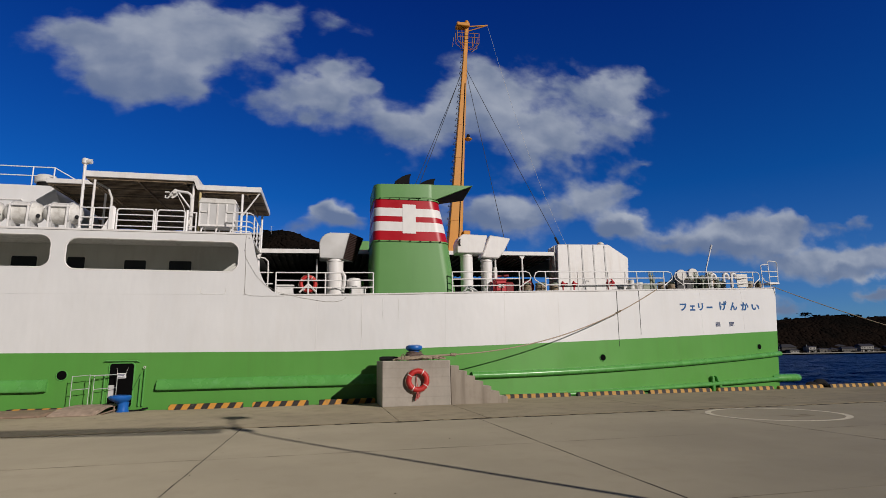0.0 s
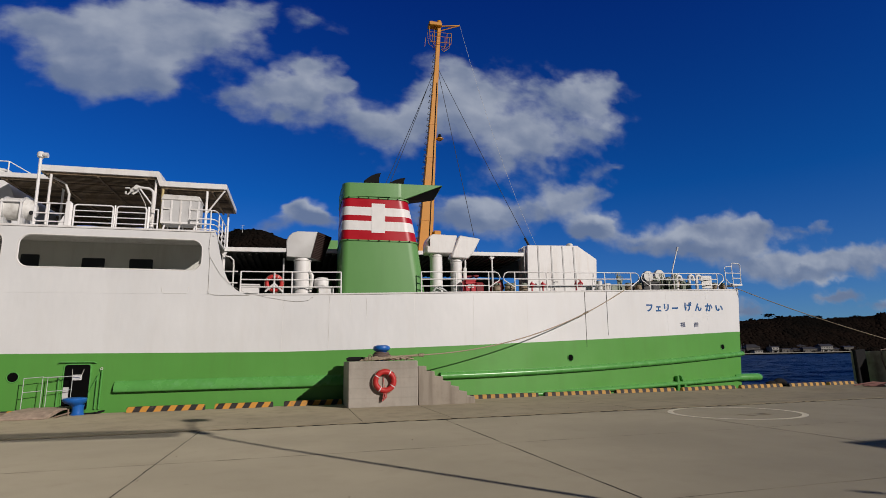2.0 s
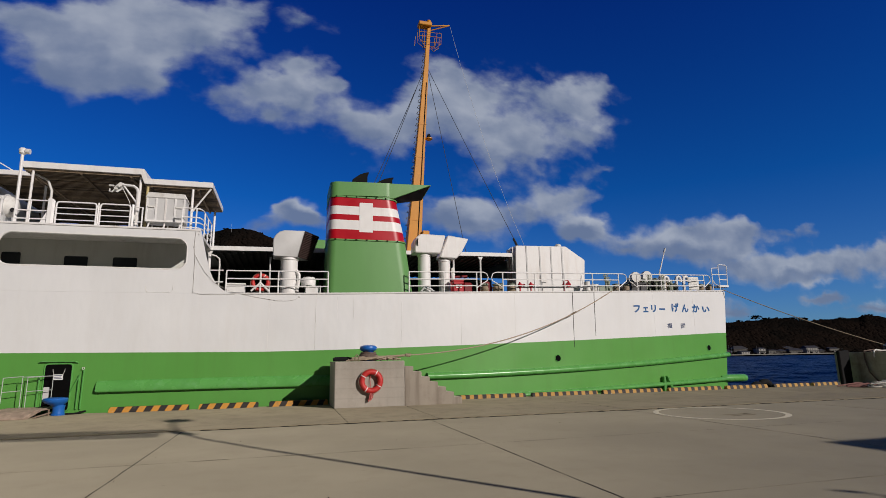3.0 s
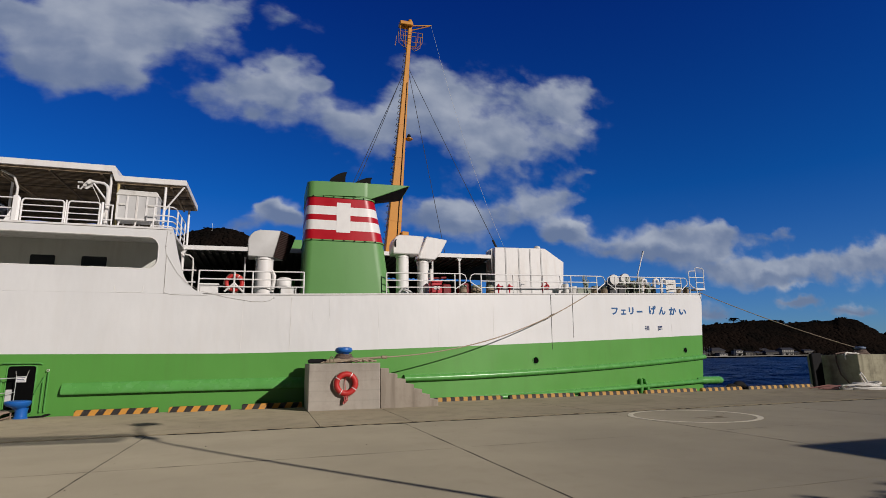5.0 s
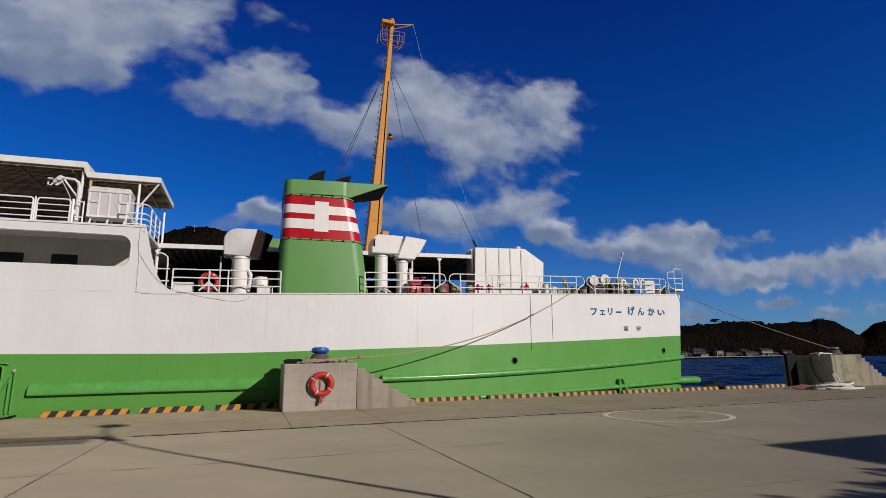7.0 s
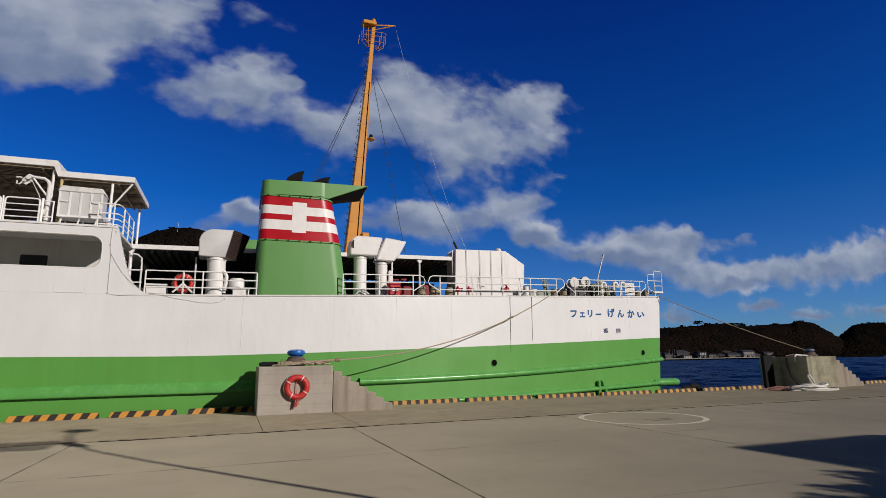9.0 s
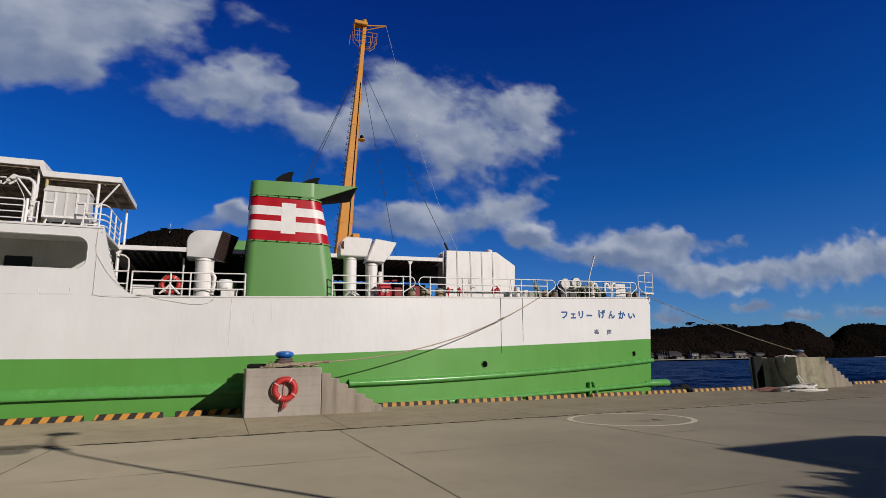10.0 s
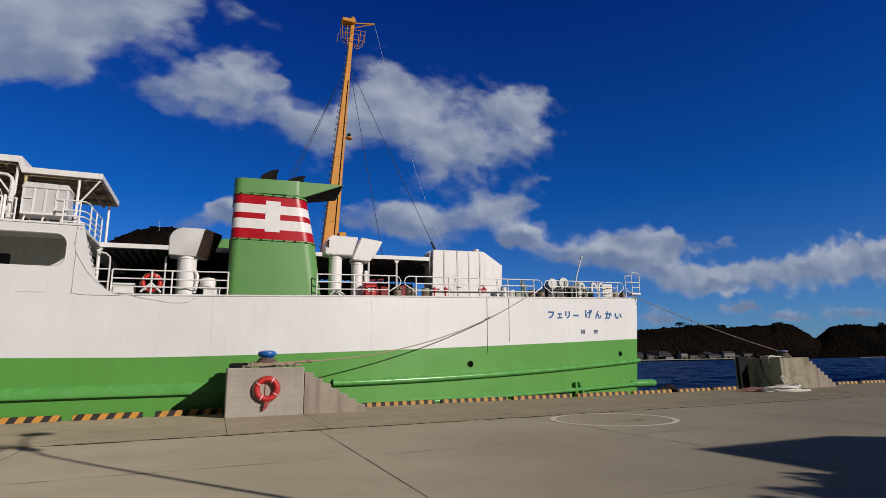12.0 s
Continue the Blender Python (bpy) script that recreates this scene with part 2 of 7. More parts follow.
def plate_material(name, base, rough, stain, amount, dent=0.012):
    """Painted ship's plating: broad dents between the frames, welded seams, faint streaks that run down."""
    m = material(name, base, rough, vary=0.05, scale=0.5, bump=0.0, stain=stain, stain_scale=1.6, stain_amount=amount, streak=True)
    nt = m.node_tree
    N, L = nt.nodes.new, nt.links.new
    b = nt.nodes["Principled BSDF"]
    tc = N("ShaderNodeTexCoord")
    mp = N("ShaderNodeMapping"); mp.inputs["Scale"].default_value = (1.6, 0.2, 0.7)
    L(tc.outputs["Object"], mp.inputs["Vector"])
    n = N("ShaderNodeTexNoise"); n.inputs["Scale"].default_value, n.inputs["Detail"].default_value = 1.0, 2.0
    L(mp.outputs[0], n.inputs["Vector"])
    bp = N("ShaderNodeBump"); bp.inputs["Strength"].default_value, bp.inputs["Distance"].default_value = 0.8, dent * 2
    L(n.outputs[0], bp.inputs["Height"])
    fine = N("ShaderNodeTexNoise"); fine.inputs["Scale"].default_value, fine.inputs["Detail"].default_value = 45, 3
    L(tc.outputs["Object"], fine.inputs["Vector"])
    b2 = N("ShaderNodeBump"); b2.inputs["Strength"].default_value, b2.inputs["Distance"].default_value = 0.12, 0.004
    L(fine.outputs[0], b2.inputs["Height"]); L(bp.outputs[0], b2.inputs["Normal"]); L(b2.outputs[0], b.inputs["Normal"])
    return m


def concrete_material(name, base, dark, rough=0.85, form_lines=False, mottle=0.7, runs=0.0):
    m = bpy.data.materials.new(name)
    m.use_nodes = True
    nt = m.node_tree
    N, L = nt.nodes.new, nt.links.new
    b = nt.nodes["Principled BSDF"]
    b.inputs["Specular IOR Level"].default_value, b.inputs["Diffuse Roughness"].default_value = 0.2, 0.55
    tc = N("ShaderNodeTexCoord")
    info = N("ShaderNodeObjectInfo")
    co = tc.outputs["Object"]

    def noise_at(scale, detail, rough_=0.55):
        n = N("ShaderNodeTexNoise")
        n.inputs["Scale"].default_value, n.inputs["Detail"].default_value, n.inputs["Roughness"].default_value = scale, detail, rough_
        L(co, n.inputs["Vector"])
        return n.outputs[0]

    def ranged(v, a, c, lo=0.0, hi=1.0):
        r = N("ShaderNodeMapRange")
        for k, x in (("From Min", a), ("From Max", c), ("To Min", lo), ("To Max", hi)):
            r.inputs[k].default_value = x
        L(v, r.inputs["Value"])
        return r.outputs[0]

    def blend(fac, a, c, mode="MIX"):
        x = N("ShaderNodeMix"); x.data_type, x.blend_type = "RGBA", mode
        for sock, s in ((x.inputs["Factor"], fac), (x.inputs["A"], a), (x.inputs["B"], c)):
            if hasattr(s, "is_linked"):
                L(s, sock)
            elif isinstance(s, tuple):
                sock.default_value = (*s, 1)
            else:
                sock.default_value = s
        return x.outputs["Result"]

    broad, stains, grain = noise_at(0.35, 5), noise_at(1.7, 9, 0.7), noise_at(60, 4)
    col = blend(ranged(broad, 0.35, 0.65), tuple(c * 0.88 for c in base), tuple(min(1, c * 1.1) for c in base))
    col = blend(ranged(stains, 0.52 - 0.1 * (mottle - 0.7), 0.8, 0, min(1.0, mottle)), col, dark)
    if mottle > 0.8:
        damp = noise_at(0.55, 6, 0.65)
        col = blend(ranged(damp, 0.5, 0.68, 0, 0.55), col, dark)
    col = blend(ranged(grain, 0.3, 0.7, 0, 0.35), col, tuple(c * 1.25 for c in base))
    col = blend(ranged(info.outputs["Random"], 0, 1, 0, 0.16), col, tuple(c * 0.7 for c in base))
    spots = N("ShaderNodeTexVoronoi"); spots.inputs["Scale"].default_value = 1.1
    L(co, spots.inputs["Vector"])
    col = blend(ranged(spots.outputs["Distance"], 0.0, 0.035, 0.5, 0.0), col, tuple(c * 0.35 for c in base))
    height = grain
    if runs:
        # rain runs: narrow upright streaks, light and dark
        tall = N("ShaderNodeMapping"); tall.inputs["Scale"].default_value = (1.0, 1.0, 0.10)
        L(co, tall.inputs["Vector"])
        rain = N("ShaderNodeTexNoise"); rain.inputs["Scale"].default_value, rain.inputs["Detail"].default_value = 3.6, 5
        L(tall.outputs[0], rain.inputs["Vector"])
        col = blend(ranged(rain.outputs[0], 0.52, 0.70, 0, runs), col, dark)
        col = blend(ranged(rain.outputs[0], 0.46, 0.32, 0, runs * 0.7), col, tuple(min(1, c * 1.22) for c in base))
    if form_lines:
        wv = N("ShaderNodeTexWave"); wv.bands_direction = "Z"
        wv.inputs["Scale"].default_value, wv.inputs["Distortion"].default_value, wv.inputs["Detail"].default_value = 0.98, 0.9, 3
        L(co, wv.inputs["Vector"])
        line = ranged(wv.outputs["Fac"], 0.0, 0.07, 0.17, 0.0)
        col = blend(line, col, tuple(c * 0.55 for c in base))
    L(col, b.inputs["Base Color"])
    L(ranged(broad, 0.2, 0.8, rough - 0.1, rough + 0.08), b.inputs["Roughness"])
    bp = N("ShaderNodeBump"); bp.inputs["Strength"].default_value, bp.inputs["Distance"].default_value = 0.35, 0.006
    L(height, bp.inputs["Height"])
    b2 = N("ShaderNodeBump"); b2.inputs["Strength"].default_value, b2.inputs["Distance"].default_value = 0.3, 0.02
    L(stains, b2.inputs["Height"]); L(bp.outputs[0], b2.inputs["Normal"]); L(b2.outputs[0], b.inputs["Normal"])
    return m


def stripe_material(name, slant, half, paint):
    """Worn black and orange hazard paint on a concrete kerb."""
    m = bpy.data.materials.new(name)
    m.use_nodes = True
    nt = m.node_tree
    N, L = nt.nodes.new, nt.links.new
    b = nt.nodes["Principled BSDF"]
    b.inputs["Roughness"].default_value = 0.7
    tc = N("ShaderNodeTexCoord")
    sep = N("ShaderNodeSeparateXYZ"); L(tc.outputs["Object"], sep.inputs[0])
    s = N("ShaderNodeMath"); s.operation = "MULTIPLY_ADD"; s.inputs[1].default_value = -slant
    L(sep.outputs[2], s.inputs[0]); L(sep.outputs[0], s.inputs[2])
    p = N("ShaderNodeMath"); p.operation = "PINGPONG"; p.inputs[1].default_value = half
    L(s.outputs[0], p.inputs[0])
    n = N("ShaderNodeTexNoise"); n.inputs["Scale"].default_value, n.inputs["Detail"].default_value = 14, 6
    L(tc.outputs["Object"], n.inputs["Vector"])
    e = N("ShaderNodeMath"); e.operation = "MULTIPLY_ADD"; e.inputs[1].default_value = 0.035
    L(n.outputs[0], e.inputs[0]); L(p.outputs[0], e.inputs[2])
    st = N("ShaderNodeMapRange")
    st.inputs["From Min"].default_value, st.inputs["From Max"].default_value = half / 2 + 0.012, half / 2 + 0.024
    L(e.outputs[0], st.inputs["Value"])
    mix = N("ShaderNodeMix"); mix.data_type = "RGBA"
    mix.inputs["A"].default_value, mix.inputs["B"].default_value = (0.025, 0.02, 0.017, 1), (*paint, 1)
    L(st.outputs[0], mix.inputs["Factor"])
    wear = N("ShaderNodeTexNoise"); wear.inputs["Scale"].default_value, wear.inputs["Detail"].default_value = 5, 9
    wear.inputs["Roughness"].default_value = 0.7
    L(tc.outputs["Object"], wear.inputs["Vector"])
    wr = N("ShaderNodeMapRange"); wr.inputs["From Min"].default_value, wr.inputs["From Max"].default_value = 0.56, 0.72
    wr.inputs["To Max"].default_value = 0.7
    L(wear.outputs[0], wr.inputs["Value"])
    m2 = N("ShaderNodeMix"); m2.data_type = "RGBA"; m2.inputs["B"].default_value = (0.16, 0.13, 0.1, 1)
    L(wr.outputs[0], m2.inputs["Factor"]); L(mix.outputs["Result"], m2.inputs["A"])
    chip = N("ShaderNodeTexNoise"); chip.inputs["Scale"].default_value, chip.inputs["Detail"].default_value = 8.5, 3
    L(tc.outputs["Object"], chip.inputs["Vector"])
    bare = N("ShaderNodeMapRange"); bare.inputs["From Min"].default_value, bare.inputs["From Max"].default_value = 0.70, 0.73
    L(chip.outputs[0], bare.inputs["Value"])
    m3 = N("ShaderNodeMix"); m3.data_type = "RGBA"; m3.inputs["B"].default_value = (0.50, 0.46, 0.40, 1)
    L(bare.outputs[0], m3.inputs["Factor"]); L(m2.outputs["Result"], m3.inputs["A"])
    L(m3.outputs["Result"], b.inputs["Base Color"])
    bp = N("ShaderNodeBump"); bp.inputs["Strength"].default_value, bp.inputs["Distance"].default_value = 0.4, 0.01
    L(wear.outputs[0], bp.inputs["Height"]); L(bp.outputs[0], b.inputs["Normal"])
    return m


def water_material():
    m = bpy.data.materials.new("harbour_water")
    m.use_nodes = True
    nt = m.node_tree
    N, L = nt.nodes.new, nt.links.new
    b = nt.nodes["Principled BSDF"]
    b.inputs["Base Color"].default_value = (0.003, 0.012, 0.052, 1)
    b.inputs["Roughness"].default_value, b.inputs["IOR"].default_value = 0.29, 1.33
    b.inputs["Specular IOR Level"].default_value = 0.12
    tc = N("ShaderNodeTexCoord")
    mp = N("ShaderNodeMapping"); mp.inputs["Scale"].default_value = (1.0, 0.6, 1)
    L(tc.outputs["Object"], mp.inputs["Vector"])
    nrm = None
    for sc, dist in ((0.8, 0.6), (3.0, 0.2)):
        n = N("ShaderNodeTexNoise"); n.inputs["Scale"].default_value, n.inputs["Detail"].default_value = sc, 4
        L(mp.outputs[0], n.inputs["Vector"])
        bp = N("ShaderNodeBump"); bp.inputs["Strength"].default_value, bp.inputs["Distance"].default_value = 1.0, dist
        L(n.outputs[0], bp.inputs["Height"])
        if nrm:
            L(nrm, bp.inputs["Normal"])
        nrm = bp.outputs[0]
    L(nrm, b.inputs["Normal"])
    return m


def woods_material(name, dark, russet):
    """Winter woods: evergreen and bare russet stands in broad patches, each crown a little different."""
    m = bpy.data.materials.new(name)
    m.use_nodes = True
    nt = m.node_tree
    N, L = nt.nodes.new, nt.links.new
    b = nt.nodes["Principled BSDF"]
    b.inputs["Roughness"].default_value, b.inputs["Specular IOR Level"].default_value = 0.95, 0.0
    tc = N("ShaderNodeTexCoord")
    stand = N("ShaderNodeTexNoise"); stand.inputs["Scale"].default_value, stand.inputs["Detail"].default_value = 0.022, 5
    L(tc.outputs["Object"], stand.inputs["Vector"])
    crown = N("ShaderNodeNewGeometry")
    mr = N("ShaderNodeMapRange")
    mr.inputs["From Min"].default_value, mr.inputs["From Max"].default_value = 0.40, 0.62
    L(stand.outputs[0], mr.inputs["Value"])
    add = N("ShaderNodeMath"); add.operation, add.use_clamp = "MULTIPLY_ADD", True
    add.inputs[1].default_value = 0.3
    sub = N("ShaderNodeMath"); sub.operation = "SUBTRACT"; sub.inputs[1].default_value = 0.5
    L(crown.outputs["Random Per Island"], sub.inputs[0])
    fleck = N("ShaderNodeTexNoise"); fleck.inputs["Scale"].default_value, fleck.inputs["Detail"].default_value = 0.16, 4
    L(tc.outputs["Object"], fleck.inputs["Vector"])
    spread = N("ShaderNodeMath"); spread.operation = "MULTIPLY_ADD"; spread.inputs[1].default_value = 1.6
    shift = N("ShaderNodeMath"); shift.operation = "ADD"; shift.inputs[1].default_value = -0.8
    L(fleck.outputs[0], spread.inputs[0]); L(mr.outputs[0], spread.inputs[2]); L(spread.outputs[0], shift.inputs[0])
    L(sub.outputs[0], add.inputs[0]); L(shift.outputs[0], add.inputs[2])
    mix = N("ShaderNodeMix"); mix.data_type = "RGBA"
    mix.inputs["A"].default_value, mix.inputs["B"].default_value = (*dark, 1), (*russet, 1)
    L(add.outputs[0], mix.inputs["Factor"]); L(mix.outputs["Result"], b.inputs["Base Color"])
    return m


def reed_material():
    """Weathered reed and board lining, each strip of its own brown."""
    m = material("weathered_awning_boards", (0.16, 0.118, 0.072), 0.8, vary=0.5, scale=7, bump=0.3, stain=(0.04, 0.03, 0.02), stain_scale=2.2, stain_amount=0.8)
    nt = m.node_tree
    N, L = nt.nodes.new, nt.links.new
    b = nt.nodes["Principled BSDF"]
    was = b.inputs["Base Color"].links[0].from_socket
    info = N("ShaderNodeObjectInfo")
    mr = N("ShaderNodeMapRange"); mr.inputs["To Min"].default_value, mr.inputs["To Max"].default_value = 0.35, 1.5
    L(info.outputs["Random"], mr.inputs["Value"])
    mul = N("ShaderNodeMix"); mul.data_type, mul.blend_type = "RGBA", "MULTIPLY"
    mul.inputs["Factor"].default_value = 1.0
    L(was, mul.inputs["A"]); L(mr.outputs[0], mul.inputs["B"]); L(mul.outputs["Result"], b.inputs["Base Color"])
    return m


WHITE = plate_material("white_hull_paint", (0.755, 0.76, 0.755), 0.42, (0.56, 0.51, 0.44), 0.16)
GREEN = plate_material("green_hull_paint", (0.105, 0.33, 0.06), 0.38, (0.10, 0.22, 0.05), 0.3, dent=0.006)
GREEN_TRIM = material("green_rail_paint", (0.11, 0.36, 0.08), 0.26, vary=0.12, scale=2.0, bump=1.0, bump_scale=3.5, stain=(0.2, 0.45, 0.2), stain_scale=3, stain_amount=0.35)
FUNNEL_GREEN = plate_material("green_funnel_paint", (0.125, 0.31, 0.088), 0.45, (0.08, 0.2, 0.05), 0.2, dent=0.004)
WHITE_TRIM = material("white_fitting_paint", (0.80, 0.79, 0.77), 0.45, vary=0.06, scale=3, bump=0.08, stain=(0.45, 0.33, 0.22), stain_scale=2.5, stain_amount=0.3, streak=True)
RAIL_WHITE = material("white_rail_paint", (0.86, 0.85, 0.83), 0.4, vary=0.05, scale=3, bump=0.05)
CREAM = material("weathered_white_paint", (0.72, 0.71, 0.67), 0.55, vary=0.1, scale=3, bump=0.04, stain=(0.32, 0.28, 0.22), stain_scale=4, stain_amount=0.6)
PALE_GREY = material("pale_grey_paint", (0.58, 0.58, 0.57), 0.5, vary=0.06, scale=2, bump=0.1, stain=(0.4, 0.38, 0.35), stain_scale=1.5, stain_amount=0.3)
RED = material("red_funnel_paint", (0.43, 0.006, 0.016), 0.34, spec=0.3, vary=0.1, scale=2, bump=0.05)
RED_DARK = material("dull_red_machinery_paint", (0.22, 0.012, 0.016), 0.6, vary=0.3, scale=5, bump=0.15, stain=(0.05, 0.02, 0.015), stain_scale=4, stain_amount=0.5)
RED_GEAR = material("red_fire_gear_paint", (0.50, 0.010, 0.022), 0.5, vary=0.15, scale=5, bump=0.1)
ORANGE_MAST = material("orange_mast_paint", (0.60, 0.245, 0.010), 0.45, vary=0.1, scale=1.2, bump=0.06, stain=(0.5, 0.17, 0.02), stain_scale=0.8, stain_amount=0.5)
LIFEBUOY = material("orange_red_buoy_plastic", (0.52, 0.024, 0.022), 0.5, vary=0.12, scale=6, bump=0.12, stain=(0.6, 0.16, 0.1), stain_scale=5, stain_amount=0.4)
VOID = material("unlit_black_opening", (0.004, 0.004, 0.004), 0.9, vary=0.2, scale=4, bump=0.0, spec=0.05)
BLACK = material("black_paint", (0.012, 0.012, 0.013), 0.55, vary=0.3, scale=4, bump=0.1)
SOOT = material("sooty_steel", (0.010, 0.0095, 0.0095), 0.8, vary=0.4, scale=5, bump=0.2, spec=0.15)
RUST = material("rust_brown_steel", (0.050, 0.026, 0.021), 0.8, vary=0.4, scale=6, bump=0.3)
LOUVRE = material("brown_louvre_paint", (0.026, 0.013, 0.011), 0.7, vary=0.3, scale=6, bump=0.2)
RUBBER = material("black_rubber", (0.012, 0.012, 0.0125), 0.85, vary=0.3, scale=8, bump=0.25, spec=0.2)
BLUE = material("blue_bollard_paint", (0.012, 0.13, 0.48), 0.4, vary=0.15, scale=5, bump=0.12, stain=(0.02, 0.07, 0.2), stain_scale=5, stain_amount=0.4)
PALE_BLUE = material("faded_blue_bollard_paint", (0.12, 0.165, 0.25), 0.5, vary=0.2, scale=6, bump=0.15, stain=(0.1, 0.1, 0.1), stain_scale=5, stain_amount=0.5)
BLUE_INK = material("blue_lettering_paint", (0.006, 0.092, 0.28), 0.45, vary=0.15, scale=6, bump=0.05)
DARK_INK = material("dark_lettering_paint", (0.03, 0.05, 0.13), 0.5, vary=0.2, scale=6, bump=0.05)
ZINC = material("pale_galvanised_tube", (0.52, 0.55, 0.53), 0.6, metal=0.2, vary=0.12, scale=8, bump=0.05)
STEEL = material("galvanised_steel", (0.45, 0.46, 0.46), 0.45, metal=0.7, vary=0.15, scale=8, bump=0.1)
OCHRE = material("yellowed_post_paint", (0.52, 0.42, 0.19), 0.6, vary=0.15, scale=4, bump=0.1)
CABLE = material("grey_cable", (0.48, 0.46, 0.42), 0.6, vary=0.15, scale=8, bump=0.0)
TARP = material("pale_blue_tarpaulin", (0.16, 0.22, 0.50), 0.6, vary=0.2, scale=4, bump=0.3)
PALE_WIRE = material("pale_aerial_wire", (0.6, 0.6, 0.58), 0.5, vary=0.1, scale=8, bump=0.0)
WIRE = material("dark_wire", (0.03, 0.032, 0.035), 0.6, vary=0.2, scale=8, bump=0.0)
SLAT = reed_material()
# the shade under the midship roof is put into this dark base colour
ROOF_SHADE = material("shade_toned_deck_space", (0.085, 0.078, 0.072), 0.8, vary=0.3, scale=1.5, bump=0.2)
DECK = material("dull_green_deck_paint", (0.09, 0.13, 0.1), 0.7, vary=0.2, scale=2, bump=0.2, stain=(0.12, 0.08, 0.05), stain_scale=1, stain_amount=0.4)
INNER_WALL = material("cream_inner_wall_paint", (0.62, 0.62, 0.565), 0.5, vary=0.06, scale=1.5, bump=0.05, stain=(0.35, 0.3, 0.24), stain_scale=2, stain_amount=0.3, streak=True)
GEAR = material("grey_green_winch_paint", (0.26, 0.30, 0.225), 0.5, vary=0.2, scale=5, bump=0.15, stain=(0.2, 0.12, 0.06), stain_scale=4, stain_amount=0.5)
BRONZE = material("tan_mooring_bitt_paint", (0.2, 0.17, 0.1), 0.6, vary=0.3, scale=8, bump=0.2)
ROPE = material("tan_rope", (0.36, 0.285, 0.20), 0.9, vary=0.25, scale=30, bump=0.4, bump_scale=90)
ROPE_OLD = material("dark_worn_rope", (0.135, 0.095, 0.075), 0.9, vary=0.4, scale=14, bump=0.4, bump_scale=90)
FADED_RED = material("faded_red_rope", (0.27, 0.13, 0.11), 0.9, vary=0.3, scale=20, bump=0.4)
LINE_RED = material("faded_red_line", (0.50, 0.11, 0.10), 0.85, vary=0.35, scale=18, bump=0.3)
ROPE_WHITE = material("white_rope", (0.68, 0.66, 0.61), 0.9, vary=0.2, scale=20, bump=0.4, bump_scale=90)
WOOD = material("worn_ramp_timber", (0.30, 0.21, 0.145), 0.85, vary=0.35, scale=5, bump=0.4, stain=(0.1, 0.075, 0.055), stain_scale=2.5, stain_amount=0.7)
WOOD_PALE = material("bleached_ramp_timber", (0.40, 0.30, 0.225), 0.85, vary=0.3, scale=6, bump=0.4, stain=(0.15, 0.11, 0.085), stain_scale=3.5, stain_amount=0.6)
GLASS_DARK = material("dark_window_glass", (0.006, 0.006, 0.006), 0.35, vary=0.2, scale=2, bump=0.0, spec=0.6)
QUAY = concrete_material("quay_concrete", (0.355, 0.316, 0.224), (0.28, 0.242, 0.168))
APRON = concrete_material("apron_concrete", (0.315, 0.272, 0.183), (0.168, 0.138, 0.092), mottle=1.0)
WEATHERED = concrete_material("weathered_block_concrete", (0.42, 0.395, 0.285), (0.10, 0.085, 0.055), form_lines=True, mottle=1.2, runs=0.4)
BLOCK = concrete_material("board_marked_concrete", (0.47, 0.43, 0.37), (0.29, 0.245, 0.20), form_lines=True, mottle=0.95, runs=0.3)
STEP = concrete_material("stained_step_concrete", (0.40, 0.35, 0.285), (0.21, 0.17, 0.13), mottle=0.8, runs=0.5)
LINE_PAINT = material("worn_white_road_paint", (0.76, 0.70, 0.52), 0.8, vary=0.15, scale=6, bump=0.3, stain=(0.4, 0.34, 0.24), stain_scale=5, stain_amount=0.6)
STRIPES = stripe_material("hazard_stripe_paint", 0.0, 0.172, (0.47, 0.26, 0.055))
STRIPES_SLANT = stripe_material("slanted_hazard_stripe_paint", 0.55, 0.215, (0.58, 0.27, 0.04))
WATER = water_material()
OLD_STAIN = material("brown_worn_concrete", (0.24, 0.195, 0.115), 0.9, vary=0.3, scale=6, bump=0.3)
FILLER = material("dark_joint_filler", (0.035, 0.03, 0.024), 0.95, vary=0.4, scale=4, bump=0.3, spec=0.1)
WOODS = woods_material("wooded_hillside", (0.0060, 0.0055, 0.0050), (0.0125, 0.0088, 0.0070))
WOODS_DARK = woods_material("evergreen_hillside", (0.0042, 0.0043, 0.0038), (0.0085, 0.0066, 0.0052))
HOUSE_WALL = material("house_render", (0.10, 0.094, 0.085), 0.8, vary=0.15, scale=0.3, bump=0.0)
HOUSE_WALL_PALE = material("white_house_render", (0.30, 0.29, 0.27), 0.8, vary=0.15, scale=0.3, bump=0.0)
HOUSE_WALL_B = material("brown_house_render", (0.042, 0.036, 0.031), 0.8, vary=0.2, scale=0.3, bump=0.0)
HOUSE_ROOF = material("grey_roof_tile", (0.030, 0.029, 0.031), 0.6, vary=0.25, scale=0.5, bump=0.0)
SEAWALL = concrete_material("seawall_concrete", (0.34, 0.32, 0.28), (0.14, 0.13, 0.105))
LEAF = material("evergreen_leaf", (0.05, 0.08, 0.025), 0.6, vary=0.4, scale=2, bump=0.0)
BARK = material("bark", (0.12, 0.09, 0.07), 0.9, vary=0.3, scale=6, bump=0.5)


